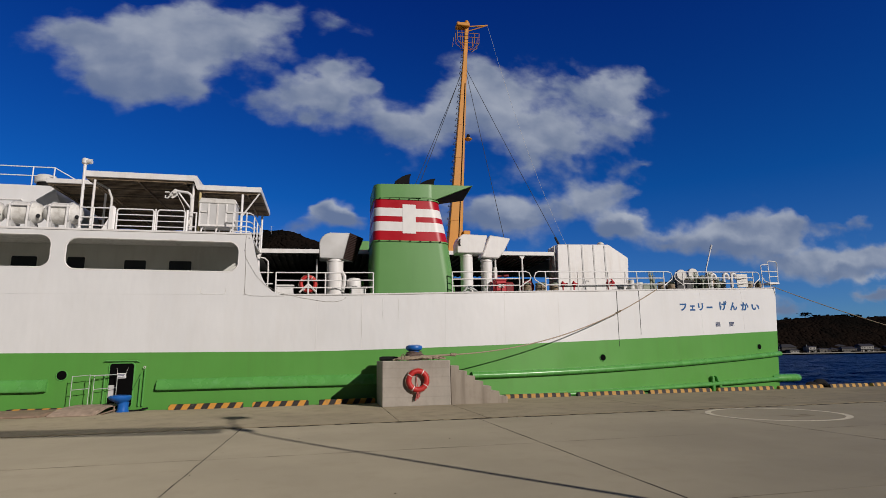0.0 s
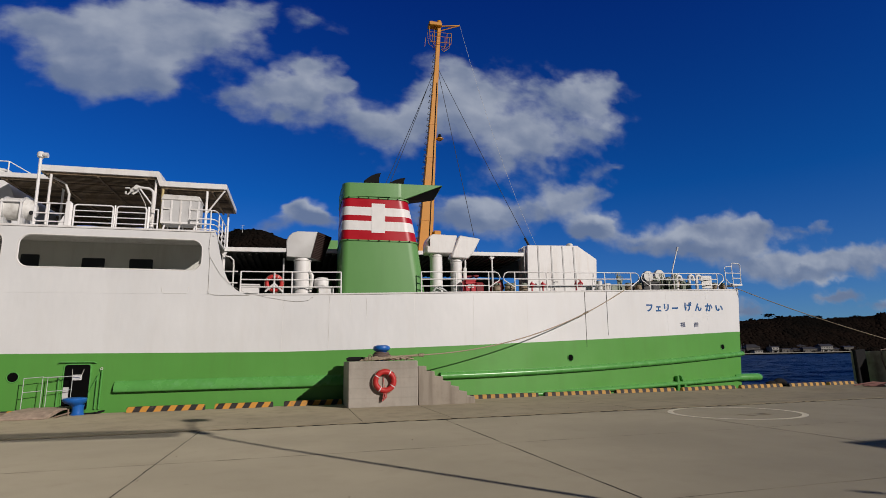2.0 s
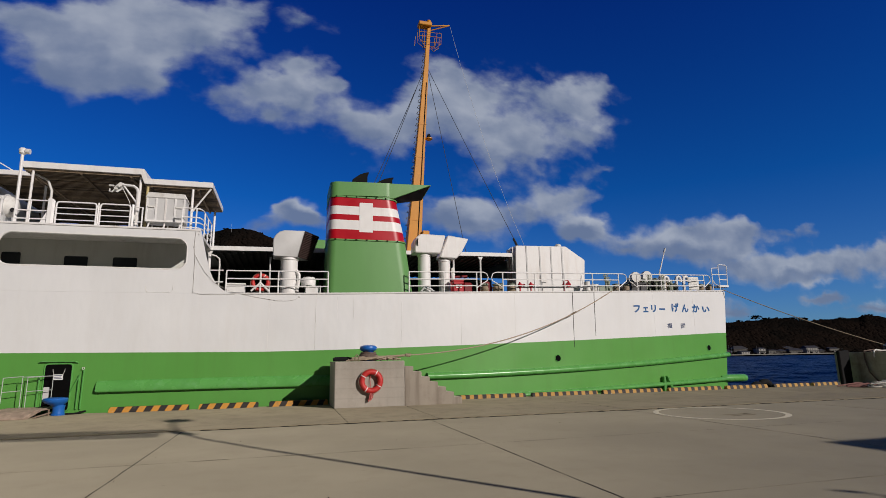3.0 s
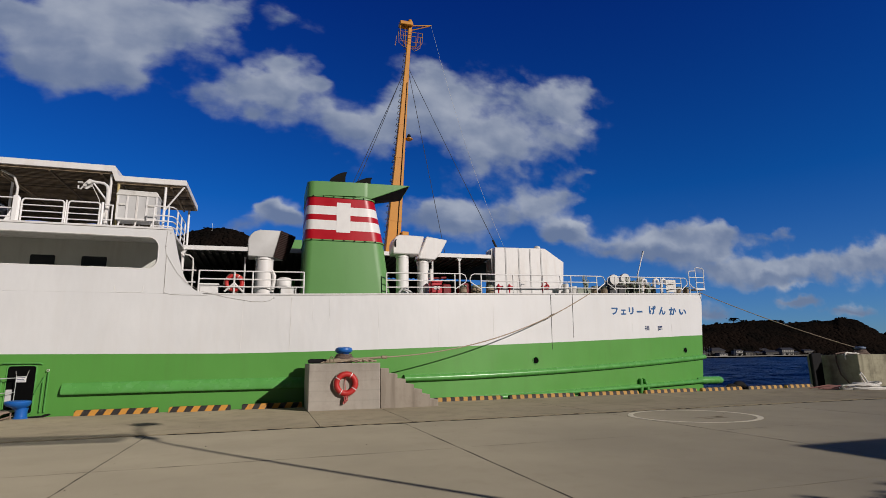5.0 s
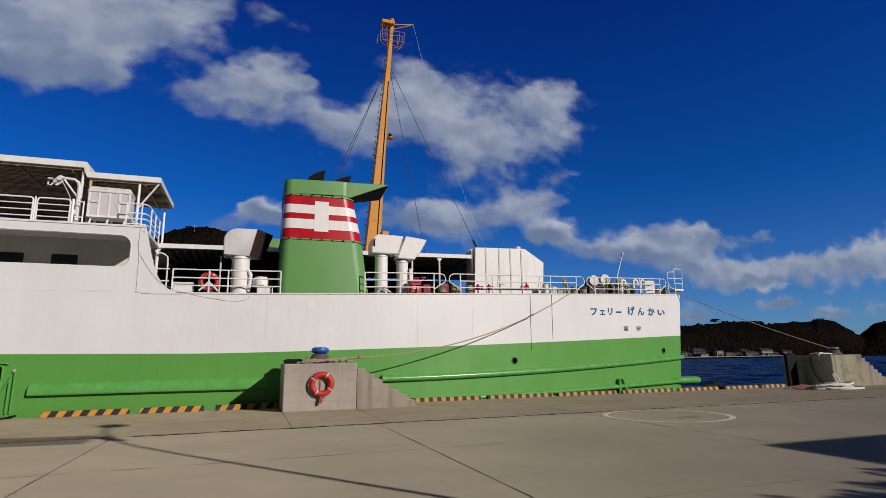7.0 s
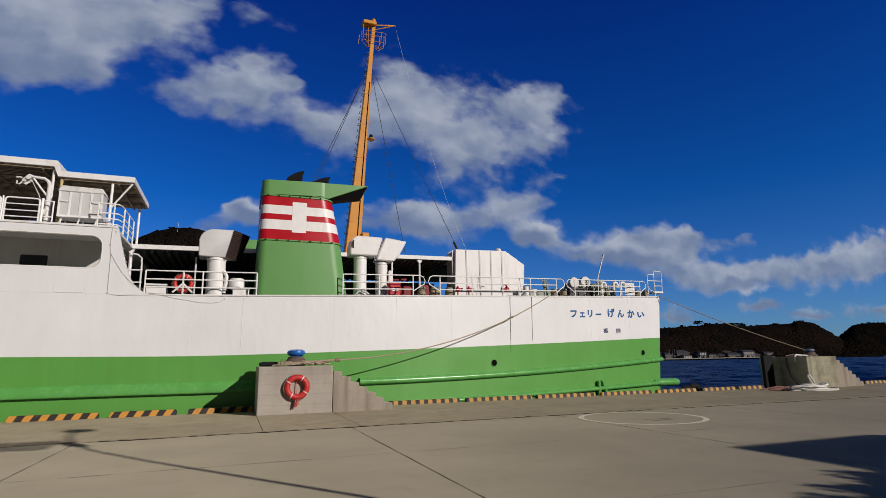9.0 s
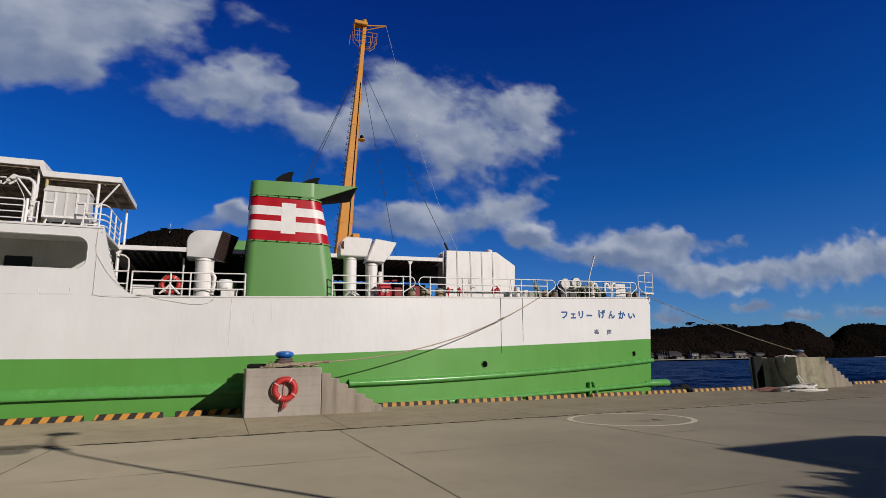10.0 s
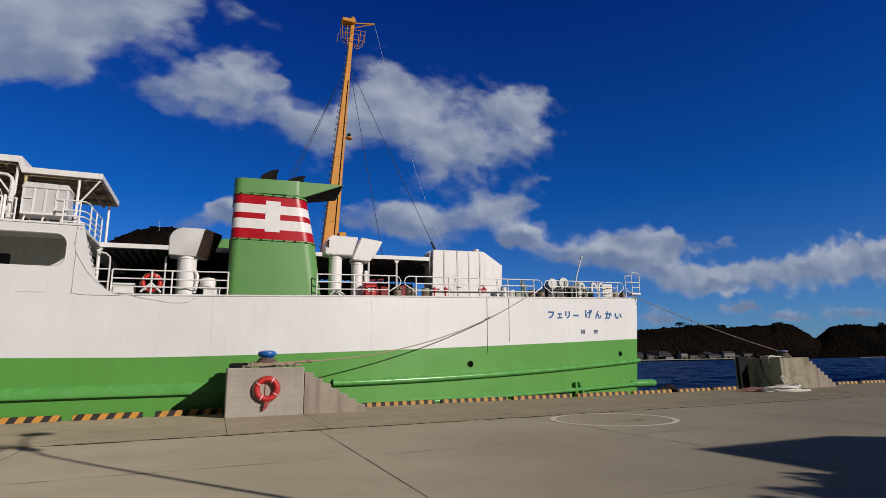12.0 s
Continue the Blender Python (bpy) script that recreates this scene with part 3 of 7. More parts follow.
# ---- mesh helpers ----
class Geo:
    """Collects vertices and faces of one mesh."""

    def __init__(self):
        self.v, self.f = [], []

    def add(self, verts, faces):
        o = len(self.v)
        self.v += [tuple(p) for p in verts]
        self.f += [tuple(i + o for i in f) for f in faces]
        return self

    def box(self, x0, x1, y0, y1, z0, z1):
        p = [(x, y, z) for z in (z0, z1) for y in (y0, y1) for x in (x0, x1)]
        return self.add(p, [(0, 2, 3, 1), (4, 5, 7, 6), (0, 1, 5, 4), (2, 6, 7, 3), (0, 4, 6, 2), (1, 3, 7, 5)])

    def loft(self, rings, cap=True):
        n = len(rings[0])
        v = [p for r in rings for p in r]
        f = [(k * n + i, k * n + (i + 1) % n, (k + 1) * n + (i + 1) % n, (k + 1) * n + i)
             for k in range(len(rings) - 1) for i in range(n)]
        if cap:
            f += [tuple(range(n))[::-1], tuple(range((len(rings) - 1) * n, len(rings) * n))]
        return self.add(v, f)

    def prism(self, poly, y0, y1):
        """A profile in x and z, drawn out from y0 to y1."""
        return self.loft([[(x, y0, z) for x, z in poly], [(x, y1, z) for x, z in poly]])

    def slab(self, poly, z0, z1):
        return self.loft([[(x, y, z0) for x, y in poly], [(x, y, z1) for x, y in poly]])

    def tube(self, pts, r, seg=6, closed=False):
        pts = [Vector(p) for p in pts]
        n = len(pts)
        radii = r if isinstance(r, (list, tuple)) else [r] * n
        rings, up = [], None
        for i, p in enumerate(pts):
            a = pts[(i - 1) % n] if (closed or i > 0) else p
            b = pts[(i + 1) % n] if (closed or i < n - 1) else p
            d = (b - a).normalized()
            if up is None:
                up = d.orthogonal().normalized()
            up = (up - d * up.dot(d))
            up = up.normalized() if up.length > 1e-6 else d.orthogonal().normalized()
            s = d.cross(up)
            rings.append([p + (up * math.cos(t) + s * math.sin(t)) * radii[i] for t in [2 * math.pi * k / seg for k in range(seg)]])
        if closed:
            return self.loft(rings + [rings[0]], cap=False)
        return self.loft(rings)

    def lathe(self, profile, c, seg=20, axis="z"):
        """A turned shape: (radius, height) from the bottom up, about an axis through c."""
        rings = []
        for r, h in profile:
            ring = []
            for k in range(seg):
                t = 2 * math.pi * k / seg
                a, b = r * math.cos(t), r * math.sin(t)
                q = {"z": (a, b, h), "x": (h, a, b), "y": (b, h, a)}[axis]
                ring.append((c[0] + q[0], c[1] + q[1], c[2] + q[2]))
            rings.append(ring)
        return self.loft(rings)


def make(name, g, mat, bevel=0.0, smooth=35, bevel_seg=1):
    me = bpy.data.meshes.new(name)
    me.from_pydata(g.v, [], g.f)
    bm = bmesh.new()
    bm.from_mesh(me)
    bmesh.ops.remove_doubles(bm, verts=bm.verts, dist=1e-5)
    bmesh.ops.recalc_face_normals(bm, faces=bm.faces)
    if bevel:
        ed = [e for e in bm.edges if len(e.link_faces) == 2 and e.calc_face_angle(0) > radians(30)]
        bmesh.ops.bevel(bm, geom=ed, offset=bevel, segments=bevel_seg, affect="EDGES", profile=0.6, clamp_overlap=True)
    for f in bm.faces:
        f.smooth = smooth > 0
    bm.to_mesh(me)
    bm.free()
    if smooth:
        me.set_sharp_from_angle(angle=radians(smooth))
    me.materials.append(mat)
    return new(name, me)


def thing(name, at, label, category, group="", kind=""):
    ob = new(name)
    ob.location = at
    ob.empty_display_size = 0.2
    return tagged(ob, label, category, group, kind)


def part(name, g, mat, parent, label="", bevel=0.0, smooth=35):
    """One mesh, given in world places, under a thing or a part."""
    ob = make(name, g, mat, bevel, smooth)
    ob.parent = parent
    if parent.type == "EMPTY":
        ob.matrix_parent_inverse = Matrix.Translation(parent.location).inverted()
    if label:
        ob["label"] = label
    return ob


def single(name, g, mat, label, category, group="", kind="", bevel=0.0, smooth=35):
    return tagged(make(name, g, mat, bevel, smooth), label, category, group, kind)


def torus(g, c, big, small, normal="y", seg=28, tseg=10):
    pts = []
    for k in range(seg):
        t = 2 * math.pi * k / seg
        a, b = big * math.cos(t), big * math.sin(t)
        pts.append({"y": (c[0] + a, c[1], c[2] + b), "z": (c[0] + a, c[1] + b, c[2]), "x": (c[0], c[1] + a, c[2] + b)}[normal])
    return g.tube(pts, small, tseg, closed=True)


def round_rect(x0, x1, y0, y1, r, n=6):
    """Corners of a rounded rectangle, anticlockwise."""
    out = []
    for cx, cy, a in ((x1 - r, y0 + r, -90), (x1 - r, y1 - r, 0), (x0 + r, y1 - r, 90), (x0 + r, y0 + r, 180)):
        for k in range(n + 1):
            t = radians(a + 90 * k / n)
            out.append((cx + r * math.cos(t), cy + r * math.sin(t)))
    return out


def panel_with_holes(outer, holes, y0, y1):
    """A flat wall in x and z from y0 to y1, with openings right through it."""
    bm = bmesh.new()
    loops = []
    for loop in [outer] + holes:
        vs = [bm.verts.new((x, y0, z)) for x, z in loop]
        es = [bm.edges.new((vs[i], vs[(i + 1) % len(vs)])) for i in range(len(vs))]
        loops.append(es)
    bmesh.ops.triangle_fill(bm, use_beauty=True, use_dissolve=False, edges=[e for es in loops for e in es])
    ret = bmesh.ops.extrude_face_region(bm, geom=list(bm.faces))
    bmesh.ops.translate(bm, vec=(0, y1 - y0, 0), verts=[v for v in ret["geom"] if isinstance(v, bmesh.types.BMVert)])
    bm.verts.index_update()
    g = Geo()
    g.add([v.co[:] for v in bm.verts], [[v.index for v in f.verts] for f in bm.faces])
    bm.free()
    return g


# ---- ship's lines ----
def side_y(x):
    """The ship's side: straight amidships, drawn in towards the stern."""
    return 21.36 + 3.12 * (max(0.0, x - 4.8) / 17.4) ** 1.5


def deck_z(x):
    return 4.03 + 0.9 * (max(0.0, x + 2.0) / 25.0) ** 1.5


def green_z(x):
    return 1.93 + (0.75 * ((x + 1) / 23.7) ** 1.4 if x > -1 else 0.008 * (-1 - x))


def stern_x(z):
    return 22.45 + 0.135 * z


MID_Y, BOW_X = 27.4, -34.0
XS = [BOW_X + (22.5 - BOW_X) * i / 90 for i in range(91)]


# ---- large structure: quay, water ----
g = Geo().box(-160, 320, -120, 21.05, -4.0, -0.002)
single("ground", g, FILLER, "weathered concrete quay above the harbour water", "quay", kind="structure", smooth=0)
g = Geo()
g.add([(-3500, 21.0, -1.9), (4500, 21.0, -1.9), (4500, 4900, -1.9), (-3500, 4900, -1.9)], [(0, 1, 2, 3)])
single("water", g, WATER, "dark blue rippled harbour water", "water", kind="structure", smooth=0)


def ripples():
    """Wind waves on the open water beyond the stern."""
    rng = np.random.default_rng(5)
    rad = 46.0 * (640 / 46.0) ** (np.arange(421) / 420)
    ang = np.radians(np.linspace(10, 86, 260))
    R, A = np.meshgrid(rad, ang, indexing="ij")
    X, Y = R * np.sin(A), R * np.cos(A)
    Y = np.maximum(Y, 21.3)
    Z = np.zeros_like(X)
    for k in range(26):
        lam = 1.6 * 1.13 ** k
        th = radians(35) + rng.normal(0, 0.5)
        Z += 0.0075 * lam ** 0.85 * np.sin((X * math.cos(th) + Y * math.sin(th)) * 2 * math.pi / lam + rng.uniform(0, 6.28))
    n, m = X.shape
    v = np.stack([X, Y, Z - 1.72], -1).reshape(-1, 3)
    i, j = np.meshgrid(np.arange(n - 1), np.arange(m - 1), indexing="ij")
    a = (i * m + j).ravel()
    f = np.stack([a, a + 1, a + m + 1, a + m], -1)
    me = bpy.data.meshes.new("water_waves")
    me.from_pydata(v.tolist(), [], f.tolist())
    for p in me.polygons:
        p.use_smooth = True
    me.materials.append(WATER)
    tagged(new("water_waves", me), "small wind waves on the dark blue bay", "water", kind="structure")


ripples()

SEAM_Y, JOINT_Y, JOINT_X, GAP = 14.65, (1.45, 5.7, 10.2, 14.63), -2.2, 0.006
pavement = thing("pavement", (0, 0, 0), "sun-bleached concrete paving in large cast slabs", "pavement", kind="structure")
slab_cells = []
for i in range(-4, 9):
    for k in range(3):
        x0, x1 = JOINT_X + 6 * i, JOINT_X + 6 * (i + 1)
        if i < 1 or k == 0:
            slab_cells.append((x0, x1, JOINT_Y[k], JOINT_Y[k + 1], 0.0))
        elif k == 1:
            slab_cells.append((x0, x1, JOINT_Y[1], JOINT_Y[3], 0.0))
apron_x = (-40.3, -34.3, -28.3, -22.3, -16.3, -10.3, 1.66, 4.05, 9.75, 15.6, 21.6, 27.6, 33.6, 39.6, 45.6, 51.8)
for x0, x1 in zip(apron_x, apron_x[1:]):
    slab_cells.append((x0, x1, SEAM_Y + 0.01, 21.05, 0.024))
slab_cells += [(-160, JOINT_X - 24, -120, 14.63, 0.0), (JOINT_X + 54, 320, -120, 14.63, 0.0), (JOINT_X - 24, JOINT_X + 54, -120, 1.45, 0.0),
               (-160, -40.3, 14.67, 21.05, 0.024), (51.8, 320, 14.67, 21.05, 0.024)]
for x0, x1, y0, y1, z in slab_cells:
    g = Geo().box(x0 + GAP, x1 - GAP, y0 + GAP * 0.6, y1 - GAP * 0.6, -0.02, z)
    part("slab", g, APRON if z else QUAY, pavement, bevel=0.0, smooth=0)

# painted ring on the slabs
g = Geo()
ring = [(11.45 + r * math.cos(t), 12.88 + r * math.sin(t)) for r in (1.54, 1.69) for t in [2 * math.pi * k / 72 for k in range(72)]]
g.add([(x, y, 0.004) for x, y in ring], [(k, (k + 1) % 72, 72 + (k + 1) % 72, 72 + k) for k in range(72)])
single("painted_ring", g, LINE_PAINT, "worn white ring painted on the concrete", "road marking", kind="structure", smooth=0)


# worn patch of old lettering inside the ring, and the broken edge of the long seam
rng = random.Random(17)
g = Geo()
for cx, cy, lx, ly in ((11.55, 12.45, 0.42, 0.05), (11.75, 12.2, 0.30, 0.07), (11.3, 12.15, 0.16, 0.06), (11.95, 12.45, 0.12, 0.09)):
    rim = [(cx + lx * math.cos(t) * rng.uniform(0.7, 1.2), cy + ly * math.sin(t) * rng.uniform(0.6, 1.3), 0.004) for t in [2 * math.pi * k / 14 for k in range(14)]]
    g.add(rim, [tuple(range(14))])
single("worn_patch", g, OLD_STAIN, "faint brown worn patches inside the painted ring", "stain", kind="structure", smooth=0)
def crack(g, a, b, z, lo, hi, rng):
    """Broken dark joint from a to b: short ragged strips of uneven width."""
    a, b = Vector(a), Vector(b)
    along = (b - a).normalized()
    side = Vector((-along.y, along.x))
    total, d = (b - a).length, 0.0
    while d < total:
        ln = min(rng.uniform(0.5, 2.2), total - d + 0.05)
        n_ = max(4, int(ln / 0.12))
        wide = rng.uniform(lo, hi)
        up, low = [], []
        for k in range(n_ + 1):
            q = a + along * (d + ln * k / n_)
            q += side * 0.012 * noise.noise(Vector((q.x * 2, q.y * 2, 3)))
            taper = math.sin(math.pi * (k + 0.4) / (n_ + 0.8))
            up.append((*(q + side * wide * rng.uniform(0.4, 1.2) * taper), z))
            low.append((*(q - side * wide * rng.uniform(0.4, 1.2) * taper), z))
        g.add(low + up, [(k, k + 1, n_ + 2 + k, n_ + 1 + k) for k in range(n_)])
        d += ln + rng.uniform(-0.1, 0.2)


g = Geo()
x = -2.0
while x < 48:
    ln = rng.uniform(0.6, 2.6)
    n_ = max(5, int(ln / 0.1))
    foot = [(x + ln * k / n_, SEAM_Y + 0.012 + 0.006 * math.sin(k * 1.7), 0.001) for k in range(n_ + 1)]
    head = [(q[0], q[1] + 0.004, rng.uniform(0.008, 0.021) * math.sin(math.pi * (k + 0.6) / (n_ + 1.2)) ** 0.4) for k, q in enumerate(foot)]
    g.add(foot + head, [(k, k + 1, n_ + 2 + k, n_ + 1 + k) for k in range(n_)])
    x += ln + rng.uniform(0.0, 0.5)
crack(g, (-14, SEAM_Y - 0.02), (-2.0, SEAM_Y - 0.02), 0.004, 0.006, 0.02, rng)
crack(g, (-2.0, SEAM_Y - 0.05), (48, SEAM_Y - 0.05), 0.004, 0.03, 0.11, rng)
for x in (-8.2, -2.2, 3.8, 9.8, 15.8, 21.8, 27.8):
    crack(g, (x, 1.5), (x, 14.6), 0.004, 0.006, 0.016, rng)
crack(g, (-20, 10.2), (3.8, 10.2), 0.004, 0.003, 0.010, rng)
crack(g, (-14, 5.7), (40, 5.7), 0.004, 0.002, 0.005, rng)
crack(g, (3.8, 10.2), (12.5, 10.2), 0.004, 0.004, 0.010, rng)
for x in (1.66, 4.05, 9.75, 15.6, 21.6):
    crack(g, (x, 14.7), (x, 18.9 if x < 5 else 20.7), 0.0275, 0.004, 0.012, rng)
single("seam_crack", g, FILLER, "dark broken joints between the concrete slabs", "joint", kind="structure", smooth=0)


g = Geo()
for _ in range(45):
    gx, gy, gr = rng.uniform(-9, 26), rng.uniform(4.0, 20.3), rng.uniform(0.003, 0.010)
    gz = 0.024 if gy > SEAM_Y else 0.0
    g.loft([[(gx + gr * k * math.cos(t) * rng.uniform(0.7, 1.3), gy + gr * k * math.sin(t) * rng.uniform(0.7, 1.3), gz + h * gr) for t in [a * math.pi / 3 for a in range(6)]] for h, k in ((0.0, 1.0), (0.5, 0.9), (0.9, 0.4))])
single("grit", g, FILLER, "scattered dark grit and pebbles on the concrete", "grit", kind="stuff", smooth=30)


# ---- kerbs ----
def kerb(x0, x1, mat, h=0.20):
    y0, y1 = 20.80, 21.02
    prof = [(y0, 0.012), (y0 + 0.025, h - 0.03), (y0 + 0.05, h), (y1 - 0.05, h), (y1 - 0.015, h - 0.03), (y1, 0.012)]
    rings = []
    for x, k in ((x0, 0.80), (x0 + 0.025, 0.96), (x0 + 0.06, 1.0), (x1 - 0.06, 1.0), (x1 - 0.025, 0.96), (x1, 0.80)):
        rings.append([(x, y, 0.012 + (z - 0.012) * k) for y, z in prof])
    single("kerb", Geo().loft(rings), mat, "concrete kerb block with black and orange hazard stripes", "kerb", "kerbs along the quay edge", smooth=30)


for x0, x1 in ((-24, -21.4), (-21, -18.2), (-17.8, -15), (-14.6, -11.9), (-10.3, -7.6), (-5.42, -3.02), (-2.70, -0.78), (-0.42, 1.6)):
    kerb(x0, x1, STRIPES_SLANT)
for x0, x1 in ((6.41, 9.31), (9.60, 12.53), (12.79, 15.65), (15.99, 18.70), (19.01, 21.26), (21.63, 23.69), (23.94, 25.55), (32.98, 34.72), (34.99, 37.2)):
    kerb(x0, x1, STRIPES, 0.17)
for k in range(5):
    kerb(37.5 + 3.16 * k, 37.5 + 3.16 * k + 2.78, STRIPES, 0.17)


# ---- mooring blocks ----
def mooring_block(x0, y0, width, depth, turn, label, mat):
    h = 1.53
    b = thing("mooring_block", (x0, y0, 0.015), label, "mooring block", "mooring blocks on the quay")
    part("block", Geo().box(x0, x0 + width, y0, y0 + depth, 0.012, h), mat, b, bevel=0.02, smooth=0)
    xs = x0 + width + 0.025
    poly = [(xs, 0.012)]
    rng = random.Random(int(x0))
    for k in range(7):
        top = 1.34 - 0.181 * k
        worn, lip = rng.uniform(0.010, 0.030), rng.uniform(0.02, 0.05)
        poly += [(xs + 0.29 * k, top + rng.uniform(-0.006, 0.006)), (xs + 0.29 * (k + 1) - lip, top - 0.004), (xs + 0.29 * (k + 1) - 0.4 * lip, top - 0.4 * worn), (xs + 0.29 * (k + 1), top - worn - 0.01)]
    poly.append((xs + 0.29 * 7, 0.012))
    part("steps", Geo().prism(poly, y0 + 0.03, y0 + depth - 0.35), STEP, b, "cast concrete steps up the block", bevel=0.012, smooth=0)
    b.rotation_euler[2] = radians(turn)
    return b


mooring_block(1.66, 18.97, 2.365, 2.06, 0, "board-marked grey concrete mooring block with side steps", BLOCK)
mooring_block(26.75, 19.3, 2.38, 2.45, 5, "weathered concrete mooring block with rope piled against it", WEATHERED)


def bollard(at, h, r, label, flared=False, mat=BLUE):
    x, y, z = at
    b = thing("bollard", at, label, "bollard", "blue quay bollards")
    g = Geo().lathe([(r * 0.8, 0), (r * 0.8, 0.03), (r * 0.7, 0.05), (r * 0.66, h * 0.35), (r * 0.74, h * 0.58)], at, 24)
    part("stem", g, mat, b)
    g = Geo().lathe([(r * 0.7, h * 0.58), (r * 1.02, h * 0.66), (r * 1.18, h * 0.73), (r * 1.22, h * 0.82), (r * 1.12, h * 0.93), (r * 0.7, h), (0.02, h * 1.01)], at, 24)
    if flared:
        # the cap leans out over the quay from a short neck
        rings = []
        for rad, hh, lean in ((0.60, 0.30, 0.0), (0.60, 0.48, -0.02), (0.78, 0.60, -0.05), (1.18, 0.70, -0.08), (1.38, 0.82, -0.10), (1.42, 0.91, -0.10), (1.32, 0.98, -0.10), (0.75, 1.02, -0.10)):
            rings.append([(x + lean + r * rad * math.cos(t), y + lean * 0.4 + r * rad * math.sin(t), z + h * hh) for t in [2 * math.pi * k / 24 for k in range(24)]])
        g = Geo().loft(rings)
    part("cap", g, mat, b, "broad blue cap")
    return b


bollard((2.91, 19.95, 1.53), 0.56, 0.25, "blue painted mooring bollard on the concrete block")
bollard((-6.80, 20.70, 0.024), 0.54, 0.245, "blue painted mooring bollard on the quay edge", True)
bollard((28.35, 20.3, 1.53), 0.38, 0.20, "pale grey-blue mooring bollard on the concrete block", mat=PALE_BLUE)


fd = thing("rubber_fender", (26.0, 20.9, 0.015), "flat black rubber fender panel leaning beside the far block", "fender")
part("fender_panel", Geo().loft([[(25.62, 20.70, 0.015), (26.30, 20.74, 0.015), (26.30, 20.92, 0.015), (25.62, 20.88, 0.015)],
                                 [(25.66, 20.74, 1.60), (26.34, 20.78, 1.63), (26.34, 20.96, 1.63), (25.66, 20.92, 1.60)]]), RUBBER, fd, bevel=0.03, smooth=0)
part("fender_eye", torus(Geo(), (26.0, 20.85, 1.66), 0.06, 0.02, "y", 14, 6), SOOT, fd)


def lifebuoy(name, c, big, small, label, normal="y"):
    b = thing(name, (c[0], c[1], c[2]), label, "lifebuoy", "lifebuoys")
    part("ring", torus(Geo(), c, big, small, seg=40, tseg=12), LIFEBUOY, b)
    for k in range(4):
        t0 = radians(58 + 90 * k)
        pts = [(c[0] + big * math.cos(t0 + s), c[1], c[2] + big * math.sin(t0 + s)) for s in (-0.04, -0.013, 0.013, 0.04)]
        part("band", Geo().tube(pts, small * 1.06, 12), WHITE_TRIM, b, "white reflective band")
    g = Geo()
    for k in range(4):
        t0, t1 = radians(58 + 90 * k), radians(148 + 90 * k)
        pts = []
        for i in range(9):
            s = i / 8
            rr = big + small * 1.0 + 0.02 * math.sin(math.pi * s)
            t = t0 + (t1 - t0) * s
            pts.append((c[0] + rr * math.cos(t), c[1] - 0.01, c[2] + rr * math.sin(t)))
        g.tube(pts, 0.007, 5)
    part("grab_line", g, ROPE, b, "thin looped grab line")
    return b


buoy = lifebuoy("lifebuoy", (2.86, 18.868, 0.87), 0.308, 0.094, "red lifebuoy with rope hung on the concrete block")
g = Geo()
for k in range(7):
    a = 0.05 * math.sin(k * 2.1)
    pts = [(2.86 + a * 0.5, 18.86, 0.66), (2.88 + a, 18.83, 0.52), (2.86 + a * 1.2, 18.82, 0.36 + 0.03 * math.sin(k)),
           (2.82 + a, 18.85, 0.27 + 0.05 * math.cos(k * 1.7)), (2.85 + a * 0.6, 18.87, 0.42), (2.87, 18.88, 0.62)]
    g.tube(pts, 0.016, 6)
g.tube([(2.86, 18.93, 1.2), (2.83, 18.93, 0.9), (2.86, 18.9, 0.62)], 0.012, 5)
part("heaving_line", g, LINE_RED, buoy, "bundled faded red line")


# ---- ropes ----
def sagging(a, b, sag, n=28):
    a, b = Vector(a), Vector(b)
    return [a.lerp(b, i / n) - Vector((0, 0, 4 * sag * (i / n) * (1 - i / n))) for i in range(n + 1)]


hawse = Vector((14.75, side_y(14.75) - 0.03, deck_z(14.75) + 0.03))
rope_a = sagging((3.1, 19.7, 1.70), (4.29, 19.6, 1.717), 0.02, 6) + sagging((4.29, 19.6, 1.717), hawse, 0.62)[1:]
g = Geo().tube(rope_a, 0.021, 7)
single("mooring_rope", g, ROPE, "tan mooring rope from bollard up to the stern", "rope", "mooring ropes")
g = Geo()
rng = random.Random(4)
for k in range(15):
    z = 1.57 + 0.018 * k
    rr = 0.22 + rng.uniform(-0.02, 0.16) * (1 - k / 18)
    pts = [(2.91 + rr * math.cos(t) * (1.15), 19.95 + rr * math.sin(t), z + 0.012 * math.sin(3 * t + k)) for t in [2 * math.pi * i / 20 for i in range(20)]]
    g.tube(pts, 0.026, 6, closed=True)
single("rope_turns", g, ROPE_OLD, "dark worn mooring rope wound round the bollard", "rope", "mooring ropes")
g = Geo()
for k in range(7):
    z = 1.56 + 0.028 * (k % 4)
    g.tube([(2.3 + rng.uniform(-0.2, 0.1), 19.5 + 0.09 * k, z), (2.8, 19.3 + 0.12 * k, z + 0.04), (3.5, 19.45 + 0.1 * k, z + rng.uniform(0, 0.05)),
            (3.95 + rng.uniform(-0.1, 0.12), 19.7 + 0.06 * k, z + rng.uniform(0, 0.04))], 0.024, 6)
g.tube([(3.2, 19.68, 1.66), (3.8, 19.64, 1.69), (4.32, 19.6, 1.717)], 0.04, 7)
